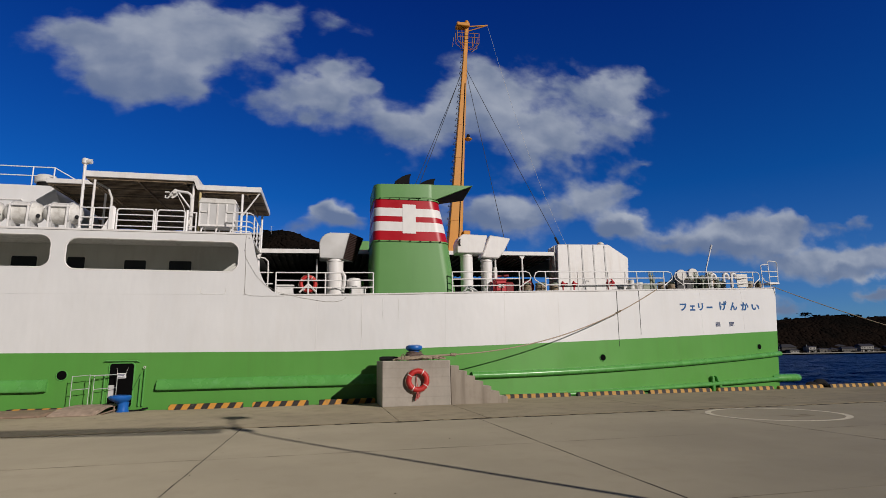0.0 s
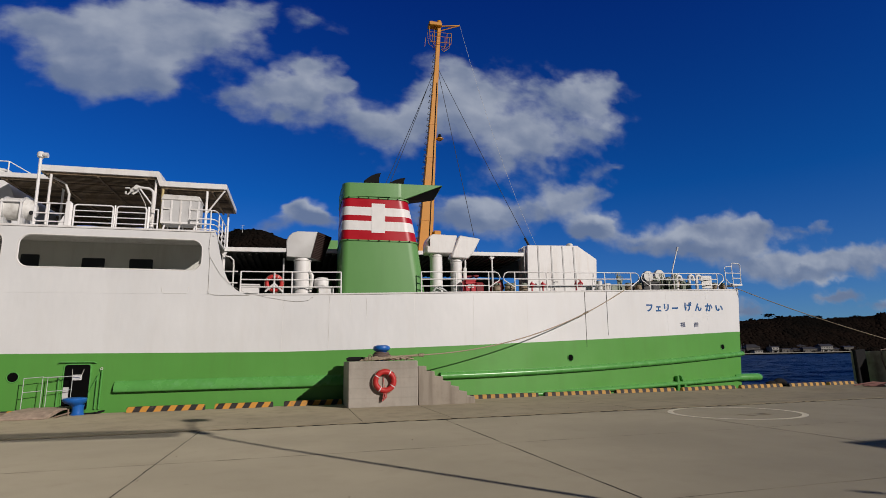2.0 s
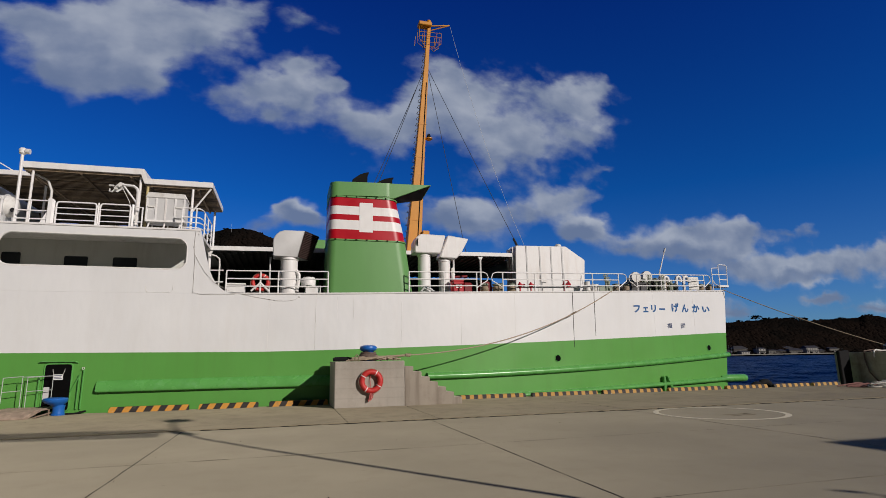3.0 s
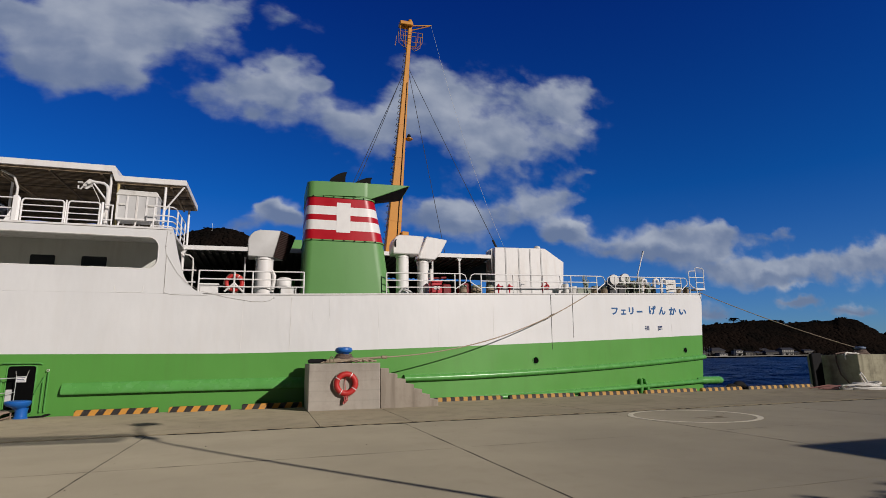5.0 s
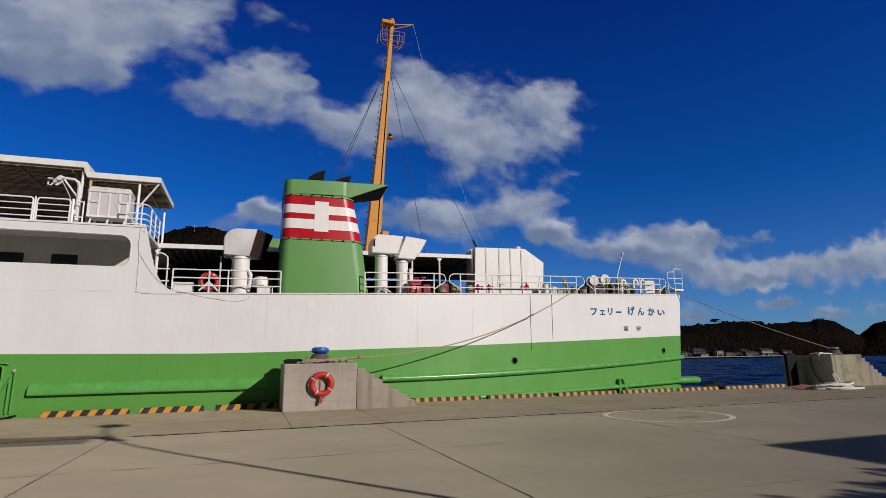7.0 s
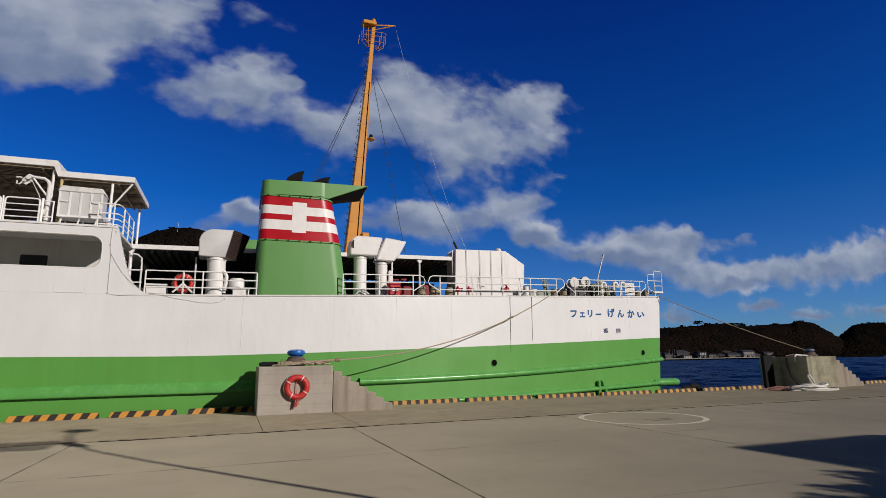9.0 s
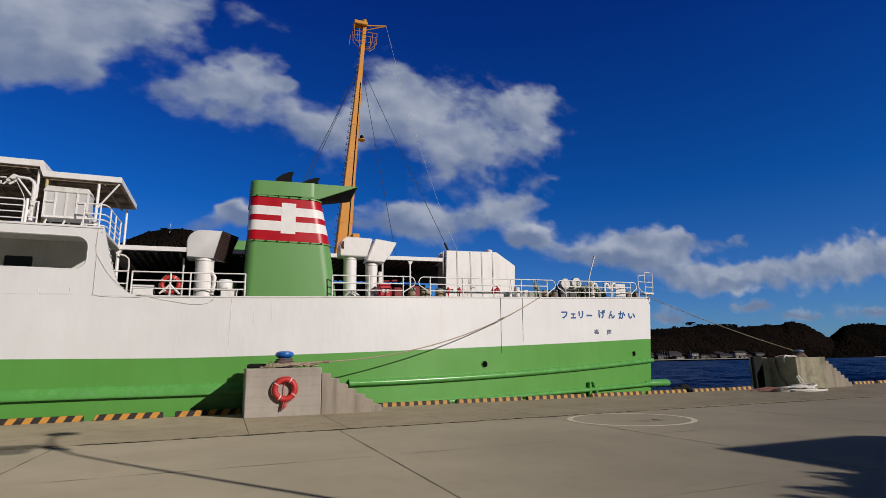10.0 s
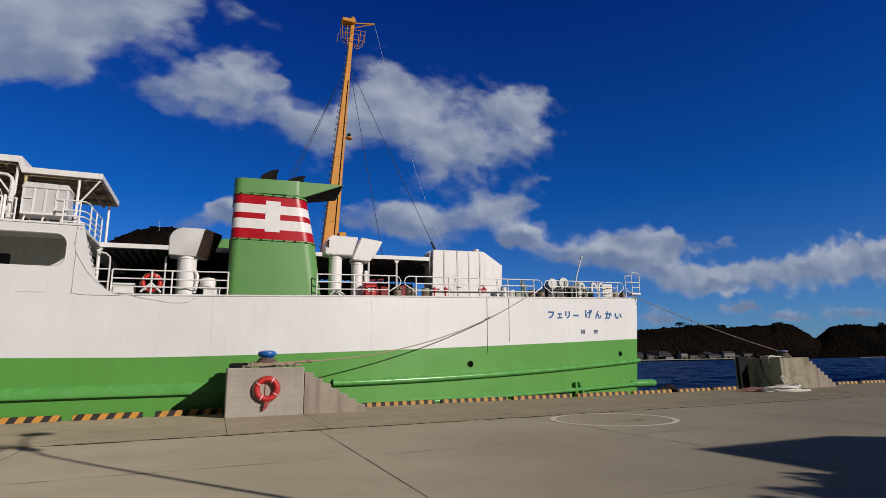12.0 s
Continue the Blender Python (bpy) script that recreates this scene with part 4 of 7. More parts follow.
for k in range(10):
    x0_, y0_ = 2.55 + rng.uniform(0, 1.3), 19.25 + rng.uniform(0, 0.5)
    z = 1.555 + rng.uniform(0, 0.05)
    g.tube([(x0_ - 0.22, y0_ + rng.uniform(-0.1, 0.1), z), (x0_ - 0.05, y0_ - 0.08, z + 0.03), (x0_ + 0.12, y0_ + 0.05, z + 0.05), (x0_ + 0.3, y0_ + rng.uniform(-0.1, 0.1), z)], 0.02, 6)
single("rope_coil", g, ROPE, "tangled tan mooring rope lying on the concrete block", "rope", "mooring ropes")
g = Geo()
for y in (20.52, 20.76):
    g.tube([(1.74, y, 1.60), (1.84, y, 1.615), (2.2, y - 0.04, 1.615), (2.46, y - 0.08, 1.60)], [0.06, 0.082, 0.082, 0.065], 10)
sh = thing("rope_shackle", (2.42, 19.32, 1.53), "rusty steel shackle on the concrete block", "shackle")
part("bow", Geo().tube([(2.36, 19.25, 1.56), (2.36, 19.25, 1.70), (2.42, 19.25, 1.76), (2.48, 19.25, 1.70), (2.48, 19.25, 1.56)], 0.022, 7), BRONZE, sh)
part("pin", Geo().tube([(2.32, 19.25, 1.57), (2.52, 19.25, 1.57)], 0.02, 7), BRONZE, sh)
def splice(a, b, wide, small):
    """A whipping wound round a rope from a to b."""
    a, b = Vector(a), Vector(b)
    along = (b - a).normalized()
    u = along.orthogonal().normalized()
    w = along.cross(u)
    pts = [a.lerp(b, k / 60) + (u * math.cos(k * 0.55) + w * math.sin(k * 0.55)) * wide for k in range(61)]
    single("rope_splice", Geo().tube(pts, small, 6), ROPE, "thick spliced knot in the mooring rope", "rope", "mooring ropes")


splice((4.20, 19.6, 1.717), (4.38, 19.6, 1.715), 0.045, 0.018)
splice(rope_a[27], rope_a[27].lerp(rope_a[28], 0.8), 0.03, 0.014)
single("rubber_hose", g, RUBBER, "black rubber hoses lying on the concrete block", "hose")
g = Geo().tube(sagging((22.92, side_y(22.5) + 0.12, 5.02), (28.25, 20.3, 1.82), 0.14), 0.021, 7)
single("stern_rope", g, ROPE, "tan stern mooring rope running to the far block", "rope", "mooring ropes")
g = Geo()
rng = random.Random(11)
for k in range(18):
    cx, cy = 25.75 + rng.uniform(-0.3, 0.3), 18.5 + rng.uniform(-0.1, 0.1)
    ra_, rb_, z, ph = rng.uniform(0.55, 1.05), rng.uniform(0.18, 0.42), 0.05 + 0.014 * k, rng.uniform(0, 6)
    if k % 6 == 5:
        cx, ra_, rb_, z = 25.95, 1.12, 0.58, 0.06
    pts = [(cx + ra_ * math.cos(t), cy + rb_ * math.sin(t), max(0.045, z + 0.04 * math.sin(2 * t + ph))) for t in [2 * math.pi * i / 28 for i in range(28)]]
    g.tube(pts, 0.028, 6, closed=True)
g.tube([(25.9, 18.5, 0.2), (25.7, 18.5, 0.45), (25.58, 18.5, 0.66), (25.66, 18.5, 0.74), (25.8, 18.5, 0.6), (26.0, 18.5, 0.3)], 0.035, 7)
single("coiled_rope", g, ROPE_WHITE, "heap of white mooring rope coiled on the quay", "rope", "mooring ropes")
g = Geo()
for k in range(8):
    y = 18.6 + 0.1 * k
    g.tube([(23.9 + rng.uniform(0, 0.5), y + 0.4, 0.06), (24.7, y + rng.uniform(-0.15, 0.15), 0.1 + 0.03 * (k % 4)), (25.6, y + rng.uniform(-0.2, 0.1) - 0.2, 0.08 + 0.04 * (k % 3))], 0.03, 6)
single("rope_bundle", g, FADED_RED, "faded reddish ropes trailing on the quay", "rope", "mooring ropes")
g = Geo().tube([(27.9, 20.3, 1.6), (27.2, 20.3, 1.64), (26.66, 20.3, 1.58), (26.58, 20.25, 1.2), (26.56, 20.1, 0.6), (26.5, 19.6, 0.08)], 0.03, 6)
single("rope_tail", g, ROPE_OLD, "dark rope end draped over the concrete block", "rope", "mooring ropes")
g = Geo()
rng = random.Random(23)
for k in range(9):
    z = 1.555 + 0.022 * k
    rr = 0.2 + rng.uniform(0.0, 0.14) * (1 - k / 10)
    g.tube([(28.35 + rr * 1.2 * math.cos(t), 20.3 + rr * math.sin(t), z + 0.012 * math.sin(3 * t + k)) for t in [2 * math.pi * i / 18 for i in range(18)]], 0.026, 6, closed=True)
for k in range(6):
    y, x = 19.9 + 0.11 * k, 26.95 + rng.uniform(0, 0.5)
    g.tube([(x, y, 1.555), (x + 0.3, y + rng.uniform(-0.12, 0.12), 1.59), (x + 0.65, y + rng.uniform(-0.15, 0.15), 1.56), (x + 1.0, y + rng.uniform(-0.1, 0.1), 1.6)], 0.024, 6)
single("rope_turns", g, ROPE_OLD, "dark worn rope heaped round the far bollard", "rope", "mooring ropes")
g = Geo().tube([(27.35, 20.0, 1.60), (27.0, 19.96, 1.63), (26.8, 19.9, 1.60), (26.70, 19.86, 1.50), (26.66, 19.84, 1.36), (26.69, 19.85, 1.30)], 0.035, 7)
g.tube([(27.5, 19.8, 1.57), (27.2, 19.7, 1.60), (26.95, 19.72, 1.585), (26.86, 19.8, 1.58)], 0.03, 7)
single("rope_end", g, ROPE_WHITE, "white rope end hanging over the block's edge", "rope", "mooring ropes")
g = Geo()
torus(g, (21.55, 21.26, -0.08), 0.33, 0.15, "y", 24, 10)
single("tyre_fender", g, RUBBER, "black tyre fender at the quay edge", "tyre")
g = Geo()
torus(g, (21.02, 21.2, -0.12), 0.30, 0.12, "y", 24, 10)
single("tyre_fender", g, RUBBER, "black tyre fender below the quay edge", "tyre")


# ---- the ferry ----
ferry = thing("ferry", (-2.0, MID_Y, -1.7), "white and green car ferry moored alongside the quay", "ship")
ZLOW = -2.6


def side_grid(zlo, zhi, inset=0.0, far=False, rows=6):
    g = Geo()
    v, n = [], len(XS)
    cols = XS
    for j in range(rows + 1):
        for i, x in enumerate(cols):
            lo, hi = zlo(x), zhi(x)
            z = lo + (hi - lo) * j / rows
            xx = x if i < n - 1 else stern_x(z)
            y = side_y(xx) + inset
            v.append((xx, 2 * MID_Y - y if far else y, z))
    f = [(j * n + i, j * n + i + 1, (j + 1) * n + i + 1, (j + 1) * n + i) for j in range(rows) for i in range(n - 1)]
    return g.add(v, f)


def closed_hull(zlo, zhi, rows):
    """Both sides, transom and bow, joined into one closed shell."""
    g = side_grid(zlo, zhi, rows=rows)
    g2 = side_grid(zlo, zhi, far=True, rows=rows)
    n = len(XS)
    g.add(g2.v, g2.f)
    off = n * (rows + 1)
    f = []
    for j in range(rows):
        for i in (n - 1, 0):
            f.append((j * n + i, (j + 1) * n + i, off + (j + 1) * n + i, off + j * n + i))
    for i in range(n - 1):
        f.append((rows * n + i, rows * n + i + 1, off + rows * n + i + 1, off + rows * n + i))
        f.append((i, i + 1, off + i + 1, off + i))
    g.f += f
    return g


hull = part("hull", closed_hull(lambda x: ZLOW, green_z, 8), GREEN, ferry, "green painted lower hull", smooth=25)
upper = part("topside", closed_hull(green_z, lambda x: deck_z(x) - 0.002, 6), WHITE, ferry, "white painted upper hull", smooth=25)

# deck plating and a low edge bar along the main deck
n = len(XS)
g = Geo()
v = []
cols = [x for x in XS if x > -3.6] + [23.0]
for x in cols:
    v += [(x, side_y(min(x, 22.5)) + 0.02, deck_z(x) + 0.004), (x, 2 * MID_Y - side_y(min(x, 22.5)) - 0.02, deck_z(x) + 0.004)]
g.add(v, [(2 * i, 2 * i + 2, 2 * i + 3, 2 * i + 1) for i in range(len(cols) - 1)])
part("main_deck", g, DECK, ferry, "dull green steel deck")
edge_x = [-1.95] + [x for x in XS if x > -1.9] + [23.05]
g = Geo().tube([(x, side_y(x) - 0.005, deck_z(x) + 0.01) for x in edge_x], [0.004] + [0.035] * (len(edge_x) - 1), 6)
part("gunwale_bar", g, WHITE_TRIM, ferry)

# bulwark with long openings, and its sloped end down to the deck
outer = [(BOW_X, 4.03), (-1.85, 4.03), (-2.05, 4.08), (-2.26, 4.20), (-2.45, 4.38), (-2.60, 4.62), (-2.72, 4.92), (-2.86, 5.4), (-2.99, 5.95), (-3.08, 6.33), (BOW_X, 6.40)]
hole_a = [(x, z - (x + 9.3) * 0.006) for x, z in round_rect(-9.36, -3.50, 4.90, 6.07, 0.38, 8)]
holes = [hole_a]
for k in range(4):
    holes.append(round_rect(-15.6 - 6.2 * k, -9.80 - 6.2 * k, 4.95, 6.15, 0.38, 8))
bul = part("bulwark", panel_with_holes(outer, holes, 21.36, 21.44), WHITE, ferry, "white bulwark with long rounded openings", smooth=0)
for h in holes[:2]:
    part("opening_rim", Geo().tube([(x, 21.40, z) for x, z in h], 0.048, 6, closed=True), WHITE_TRIM, bul)
part("upper_edge", Geo().box(BOW_X, -3.1, 21.33, 21.50, 6.325, 6.39), WHITE_TRIM, bul)
# side passage behind the openings
wall = part("passage_wall", Geo().box(BOW_X, -3.45, 23.40, 23.48, 4.04, 6.22), INNER_WALL, ferry, "cream passage wall with dark windows")
for x0, x1 in ((-12.0, -11.1), (-10.1, -9.45), (-8.08, -7.26), (-6.45, -5.58), (-14.4, -13.5), (-16.4, -15.5)):
    zt = 5.71 if x0 < -9 else 5.62
    w = part("window", Geo().prism(round_rect(x0, x1, zt - 0.62, zt, 0.07, 3), 23.375, 23.39), GLASS_DARK, wall, "dark passage window")
    part("window_frame", Geo().tube([(x, 23.38, z) for x, z in round_rect(x0, x1, zt - 0.62, zt, 0.07, 3)], 0.02, 5, closed=True), INNER_WALL, w)
part("passage_lintel", Geo().box(-3.44, -3.36, 21.46, 23.48, 6.15, 6.22), INNER_WALL, ferry)
part("upper_deck", Geo().box(BOW_X, -3.12, 21.45, 33.3, 6.22, 6.325), CREAM, ferry, "upper deck plating")
part("deckhouse", Geo().box(BOW_X, -4.2, 23.5, 33.0, 4.05, 6.22), INNER_WALL, ferry, "white lower deckhouse")

# portholes, slits, weld lines
def on_side(x, z, out=0.006):
    return (x, side_y(x) - out, z)


for x, z, r in ((-9.0, 1.24, 0.17), (11.47, 1.50, 0.15), (21.23, 1.88, 0.15), (-15.2, 1.3, 0.17)):
    ring = [(x + r * math.cos(t), z + r * math.sin(t)) for t in [2 * math.pi * k / 24 for k in range(24)]]
    g = Geo().loft([[on_side(a, b, -0.01) for a, b in ring], [on_side(a, b) for a, b in ring]])
    p = part("porthole", g, VOID, hull, "round dark porthole")
    part("porthole_rim", Geo().tube([on_side(a, b) for a, b in ring], 0.018, 6, closed=True), GREEN_TRIM, p)
for x, z0, z1 in ((12.42, 1.97, deck_z(12.4)), (13.66, 2.48, deck_z(13.7))):
    part("seam", Geo().tube([(x + 0.03, side_y(x), z1), (x - 0.03, side_y(x), z0)], 0.014, 6), BLACK, upper, "dark vertical plate seam")
part("weld_line", Geo().tube([(1.1, 21.357, 1.96), (1.12, 21.357, 4.0)], 0.006, 5), WHITE_TRIM, upper)
part("weld_line", Geo().tube([(-4.77, 21.357, 4.26), (-4.76, 21.357, 4.12), (-4.70, 21.357, 4.05), (-3.94, 21.357, 4.06), (-3.89, 21.357, 4.13), (-3.89, 21.357, 4.28)], 0.009, 5), CREAM, upper)
for x in (1.91, 2.53):
    part("weld_line", Geo().tube([(x, 21.359, 3.15), (x, 21.361, 3.95)], 0.006, 5), WHITE_TRIM, upper)
for x in (-0.6, 4.4, 6.9, 9.4, 17.4, 20.3):
    part("weld_line", Geo().tube([(x, side_y(x) + 0.001, green_z(x) + 0.02), (x + 0.03, side_y(x + 0.03) + 0.001, deck_z(x) - 0.05)], 0.005, 5), WHITE_TRIM, upper)
part("cable", Geo().tube([(x, 21.342, z) for x, z in ((-3.26, 6.3), (-3.28, 5.72), (-3.23, 5.3), (-3.22, 4.06), (-3.0, 4.0), (-2.61, 3.99), (-1.8, 4.0))], 0.0055, 5), CABLE, upper, "thin cable slung along the plating")
part("cable", Geo().tube([(x, 21.342, z) for x, z in ((-3.23, 5.42), (-3.05, 5.1), (-2.85, 4.78), (-2.53, 4.42), (-2.01, 4.13), (-1.15, 3.93), (-0.27, 3.79), (0.1, 3.79), (0.35, 3.84), (0.48, 3.95))], 0.0055, 5), CABLE, upper, "thin cable slung along the plating")
for x, z in ((-3.28, 5.72), (-3.22, 4.06), (0.48, 3.95), (-3.15, 6.2)):
    part("cable_clip", Geo().box(x - 0.03, x + 0.03, 21.343, 21.358, z - 0.03, z + 0.03), PALE_GREY, upper, bevel=0.01)


# half-round fender belts
def belt(pts_z0_z1, depth, sloped=False, name="fender_belt", label="rounded green fender belt"):
    rings = []
    for x, z0, z1 in pts_z0_z1:
        y, c, h = side_y(x), (z0 + z1) / 2, (z1 - z0) / 2
        prof = [(0.06, -1.0), (-0.5, -1.0), (-0.85, -0.75), (-1.0, -0.3), (-0.95, 0.25), (-0.7, 0.7), (-0.3, 0.95), (0.06, 1.0)]
        if sloped:
            prof = [(0.06, -1.0), (-0.80, -1.0), (-0.95, -0.92), (-1.0, -0.68), (-0.96, -0.30), (-0.78, 0.22), (-0.46, 0.68), (-0.12, 0.96), (0.06, 1.0)]
        rings.append([(x, y + depth * a, c + h * b) for a, b in prof])
    return part(name, Geo().loft(rings), GREEN_TRIM, hull, label, smooth=50)


belt([(-26, 0.72, 1.14), (-20, 0.72, 1.13), (-14, 0.72, 1.13), (-9.62, 0.70, 1.12), (-9.40, 0.72, 1.12)], 0.16, True, label="sloped green fender belt")
belt([(-5.98, 0.67, 1.03), (-5.90, 0.66, 1.04), (-2.4, 0.67, 1.06), (1.0, 0.66, 1.06), (3.9, 0.66, 1.06)], 0.16, True, label="sloped green fender belt")
belt([(x, 0.79 + 0.62 * ((x - 5.4) / 17.3) ** 1.7, 1.05 + 0.60 * ((x - 5.4) / 17.3) ** 1.7) for x in [5.42 + (22.75 - 5.42) * i / 24 for i in range(25)]], 0.2)
belt([(x, -0.06 + 0.27 * ((x - 7) / 16.8) ** 1.3, 0.14 + 0.29 * ((x - 7) / 16.8) ** 1.3) for x in [7 + (23.6 - 7) * i / 22 for i in range(23)]], 0.22, name="lower_belt")
yl = side_y(22.4)
ledge = [(yl + 0.05 + 1.0 * max(0, math.cos(t)) + 0.27 * math.cos(t), 0.30 + 0.20 * math.sin(t)) for t in [2 * math.pi * k / 20 for k in range(20)]]
g = Geo().loft([[(x, yl + 0.6 + (y - yl - 0.6) * k, 0.30 + (z - 0.30) * k) for y, z in ledge] for x, k in ((22.0, 1.0), (23.45, 1.0), (23.66, 0.92), (23.76, 0.7))])
part("stern_ledge", g, GREEN_TRIM, hull, "rounded green ledge that juts past the stern", smooth=60)
for x0, x1, lean in ((17.46, 17.64, -0.01), (17.92, 18.10, -0.20)):
    yy = side_y(x0) - 0.02
    horn = [(x0, -0.25), (x1, -0.25), (x1 + 0.02, 0.02), (0.5 * (x0 + x1) + 0.10 + lean, 0.54), (0.5 * (x0 + x1) - 0.03 + lean, 0.56), (x0 + 0.02, 0.05)]
    part("fairlead_horn", Geo().prism(horn, yy - 0.16, yy + 0.06), GREEN_TRIM, hull, "solid green horn on the lower hull", bevel=0.03)

# boarding door in the hull
door = part("boarding_door", Geo().prism(round_rect(-7.52, -6.76, 0.12, 1.60, 0.09, 4), 21.335, 21.352), VOID, ferry, "open black doorway in the green hull")
part("door_frame", Geo().tube([(x, 21.35, z) for x, z in round_rect(-7.54, -6.74, 0.10, 1.62, 0.1, 4)], 0.028, 6, closed=True), GREEN_TRIM, door)
part("rain_bar", Geo().tube([(-7.72, 21.33, 1.66), (-7.66, 21.28, 1.70), (-6.66, 21.28, 1.69), (-6.58, 21.33, 1.65)], 0.022, 6), GREEN_TRIM, door)
for x in (-7.66, -6.52, -6.40):
    part("door_stay", Geo().tube([(x, 21.31, 0.15), (x + 0.02, 21.29, 1.25 + (0.15 if x > -6.45 else 0))], 0.026, 6), GREEN_TRIM, door)
part("door_stay", Geo().tube([(-6.72, 21.3, 0.72), (-6.45, 21.25, 1.30)], 0.02, 6), GREEN_TRIM, door)
part("door_hook", torus(Geo(), (-6.40, 21.27, 1.46), 0.035, 0.011, "y", 16, 6), CREAM, door)
g = Geo().prism(round_rect(-7.50, -7.33, 0.46, 0.88, 0.02, 2), 21.30, 21.332)
part("inner_leaf", g, PALE_GREY, door, "grey inner door edge")
sign = part("notice", Geo().box(-7.26, -6.98, 21.30, 21.312, 1.10, 1.28), WHITE_TRIM, door, "small white notice hung on cords")
for k in range(3):
    part("text_bar", Geo().box(-7.23, -7.01 - 0.03 * (k % 2), 21.296, 21.3, 1.23 - 0.05 * k, 1.25 - 0.05 * k), DARK_INK, sign)
part("cord", Geo().tube([(-7.26, 21.306, 1.28), (-7.29, 21.31, 1.46)], 0.006, 4), CREAM, sign)
part("cord", Geo().tube([(-6.98, 21.306, 1.28), (-6.93, 21.31, 1.46)], 0.006, 4), CREAM, sign)


# lettering, laid on the curve of the hull
def lettering(text, x0, x1, z0, z1, mat, label, weight):
    c = bpy.data.curves.new("lettering", "FONT")
    c.body, c.resolution_u, c.offset = text, 3, weight
    tmp = new("lettering_source", c)
    bpy.context.view_layer.update()
    me = bpy.data.meshes.new_from_object(tmp.evaluated_get(bpy.context.evaluated_depsgraph_get()))
    bpy.data.objects.remove(tmp)
    us, vs = [v.co.x for v in me.vertices], [v.co.y for v in me.vertices]
    ua, ub, va, vb = min(us), max(us), min(vs), max(vs)
    for v in me.vertices:
        x = x0 + (v.co.x - ua) / (ub - ua) * (x1 - x0)
        v.co = (x, side_y(x) - 0.006, z0 + (v.co.y - va) / (vb - va) * (z1 - z0) + 0.035 * (x - x0))
    me.materials.append(mat)
    ob = new("lettering", me)
    ob.parent = upper
    ob["label"] = label
    return ob


for ch, x0, x1, z0, z1 in (("フ", 16.08, 16.50, 3.58, 3.93), ("ェ", 16.70, 17.04, 3.60, 3.86), ("リ", 17.24, 17.58, 3.62, 3.98), ("ー", 17.80, 18.20, 3.74, 3.83),
                           ("げ", 18.68, 19.22, 3.66, 4.12), ("ん", 19.42, 19.94, 3.67, 4.08), ("か", 20.22, 20.80, 3.68, 4.10), ("い", 21.02, 21.62, 3.72, 4.02)):
    lettering(ch, x0, x1, z0, z1, BLUE_INK, "blue painted ship's name", 0.042)
for ch, x0, x1 in (("福", 18.26, 18.60), ("岡", 19.24, 19.56)):
    lettering(ch, x0, x1, 2.86, 3.10, DARK_INK, "dark painted home port", 0.018)


# ---- funnel ----
def funnel_ring(z, grow=0.0, n=7):
    s = (z - 4.1) / 4.0
    x0 = 1.50 + 0.09 * s - grow
    x1 = (5.03 - 0.142 * (z - 4.25) if z < 6.3 else 4.74 - 0.215 * (z - 6.3)) + grow
    y0, y1 = 21.70 - grow + 0.02 * s, 24.3 + grow - 0.2 * s
    rl, rr = 0.30, 0.55
    out = []
    for cx, cy, a, r in ((x1, y0, -90, rr), (x1, y1, 0, rr), (x0, y1, 90, rl), (x0, y0, 180, rl)):
        px = cx - r if cx == x1 else cx + r
        py = cy + r if cy == y0 else cy - r
        for k in range(n + 1):
            t = radians(a + 90 * k / n)
            out.append((px + r * math.cos(t), py + r * math.sin(t), z))
    return out


def funnel_band(name, z0, z1, mat, grow=0.0, rows=2, label=""):
    return part(name, Geo().loft([funnel_ring(z0 + (z1 - z0) * k / rows, grow) for k in range(rows + 1)]), mat, funnel, label, smooth=40)


funnel = part("funnel", Geo().loft([funnel_ring(z) for z in (4.06, 4.6, 5.2, 5.8, 6.28)]), FUNNEL_GREEN, ferry, "tapered green funnel with red and white bands", smooth=40)
funnel_band("flange", 6.285, 6.33, FUNNEL_GREEN, 0.035, 1)
for z0, z1, mat in ((6.335, 6.73, RED), (6.73, 7.12, WHITE_TRIM), (7.12, 7.35, RED), (7.35, 7.70, WHITE_TRIM), (7.70, 8.06, RED)):
    funnel_band("band", z0, z1, mat)
part("emblem", Geo().loft([[(x, 21.694 + 0.005 * (z - 4.1), z) for x in (2.75, 3.30)] + [(x, 21.75, z) for x in (3.30, 2.75)] for z in (6.64, 7.0, 7.45, 7.87)]), WHITE_TRIM, funnel, "white cross emblem", smooth=0)
funnel_band("collar", 8.065, 8.12, FUNNEL_GREEN, 0.03, 1)
for k in range(7):
    part("lug", Geo().box(1.77 + 0.42 * k, 1.82 + 0.42 * k, 21.645, 21.68, 6.29, 6.33), SOOT, funnel)
    if k < 6:
        part("lug", Geo().box(1.8 + 0.4 * k, 1.84 + 0.4 * k, 21.665, 21.70, 8.07, 8.11), SOOT, funnel)
cap_rings = []
for z in (8.12, 8.42, 8.70):
    cap_rings.append([(x, y, z + 0.035 * (x - 1.6)) for x, y, _ in funnel_ring(8.06, 0.015)])
part("cap", Geo().loft(cap_rings), FUNNEL_GREEN, funnel, "green funnel cap", smooth=40)
ya, yb = 21.72, 23.25
g = Geo()
v = [(3.5, ya, 8.14), (4.15, ya + 0.02, 8.13), (5.80, ya + 0.05, 8.84), (3.5, ya, 8.767), (3.5, yb, 8.30), (4.15, yb, 8.30), (5.75, yb, 8.60), (3.5, yb, 8.767)]
g.add(v, [(0, 1, 2, 3), (4, 7, 6, 5), (0, 4, 5, 1), (1, 5, 6, 2), (3, 2, 6, 7), (0, 3, 7, 4)])
visor = part("visor", g, FUNNEL_GREEN, funnel, "green wedge-shaped visor", bevel=0.015, smooth=0)
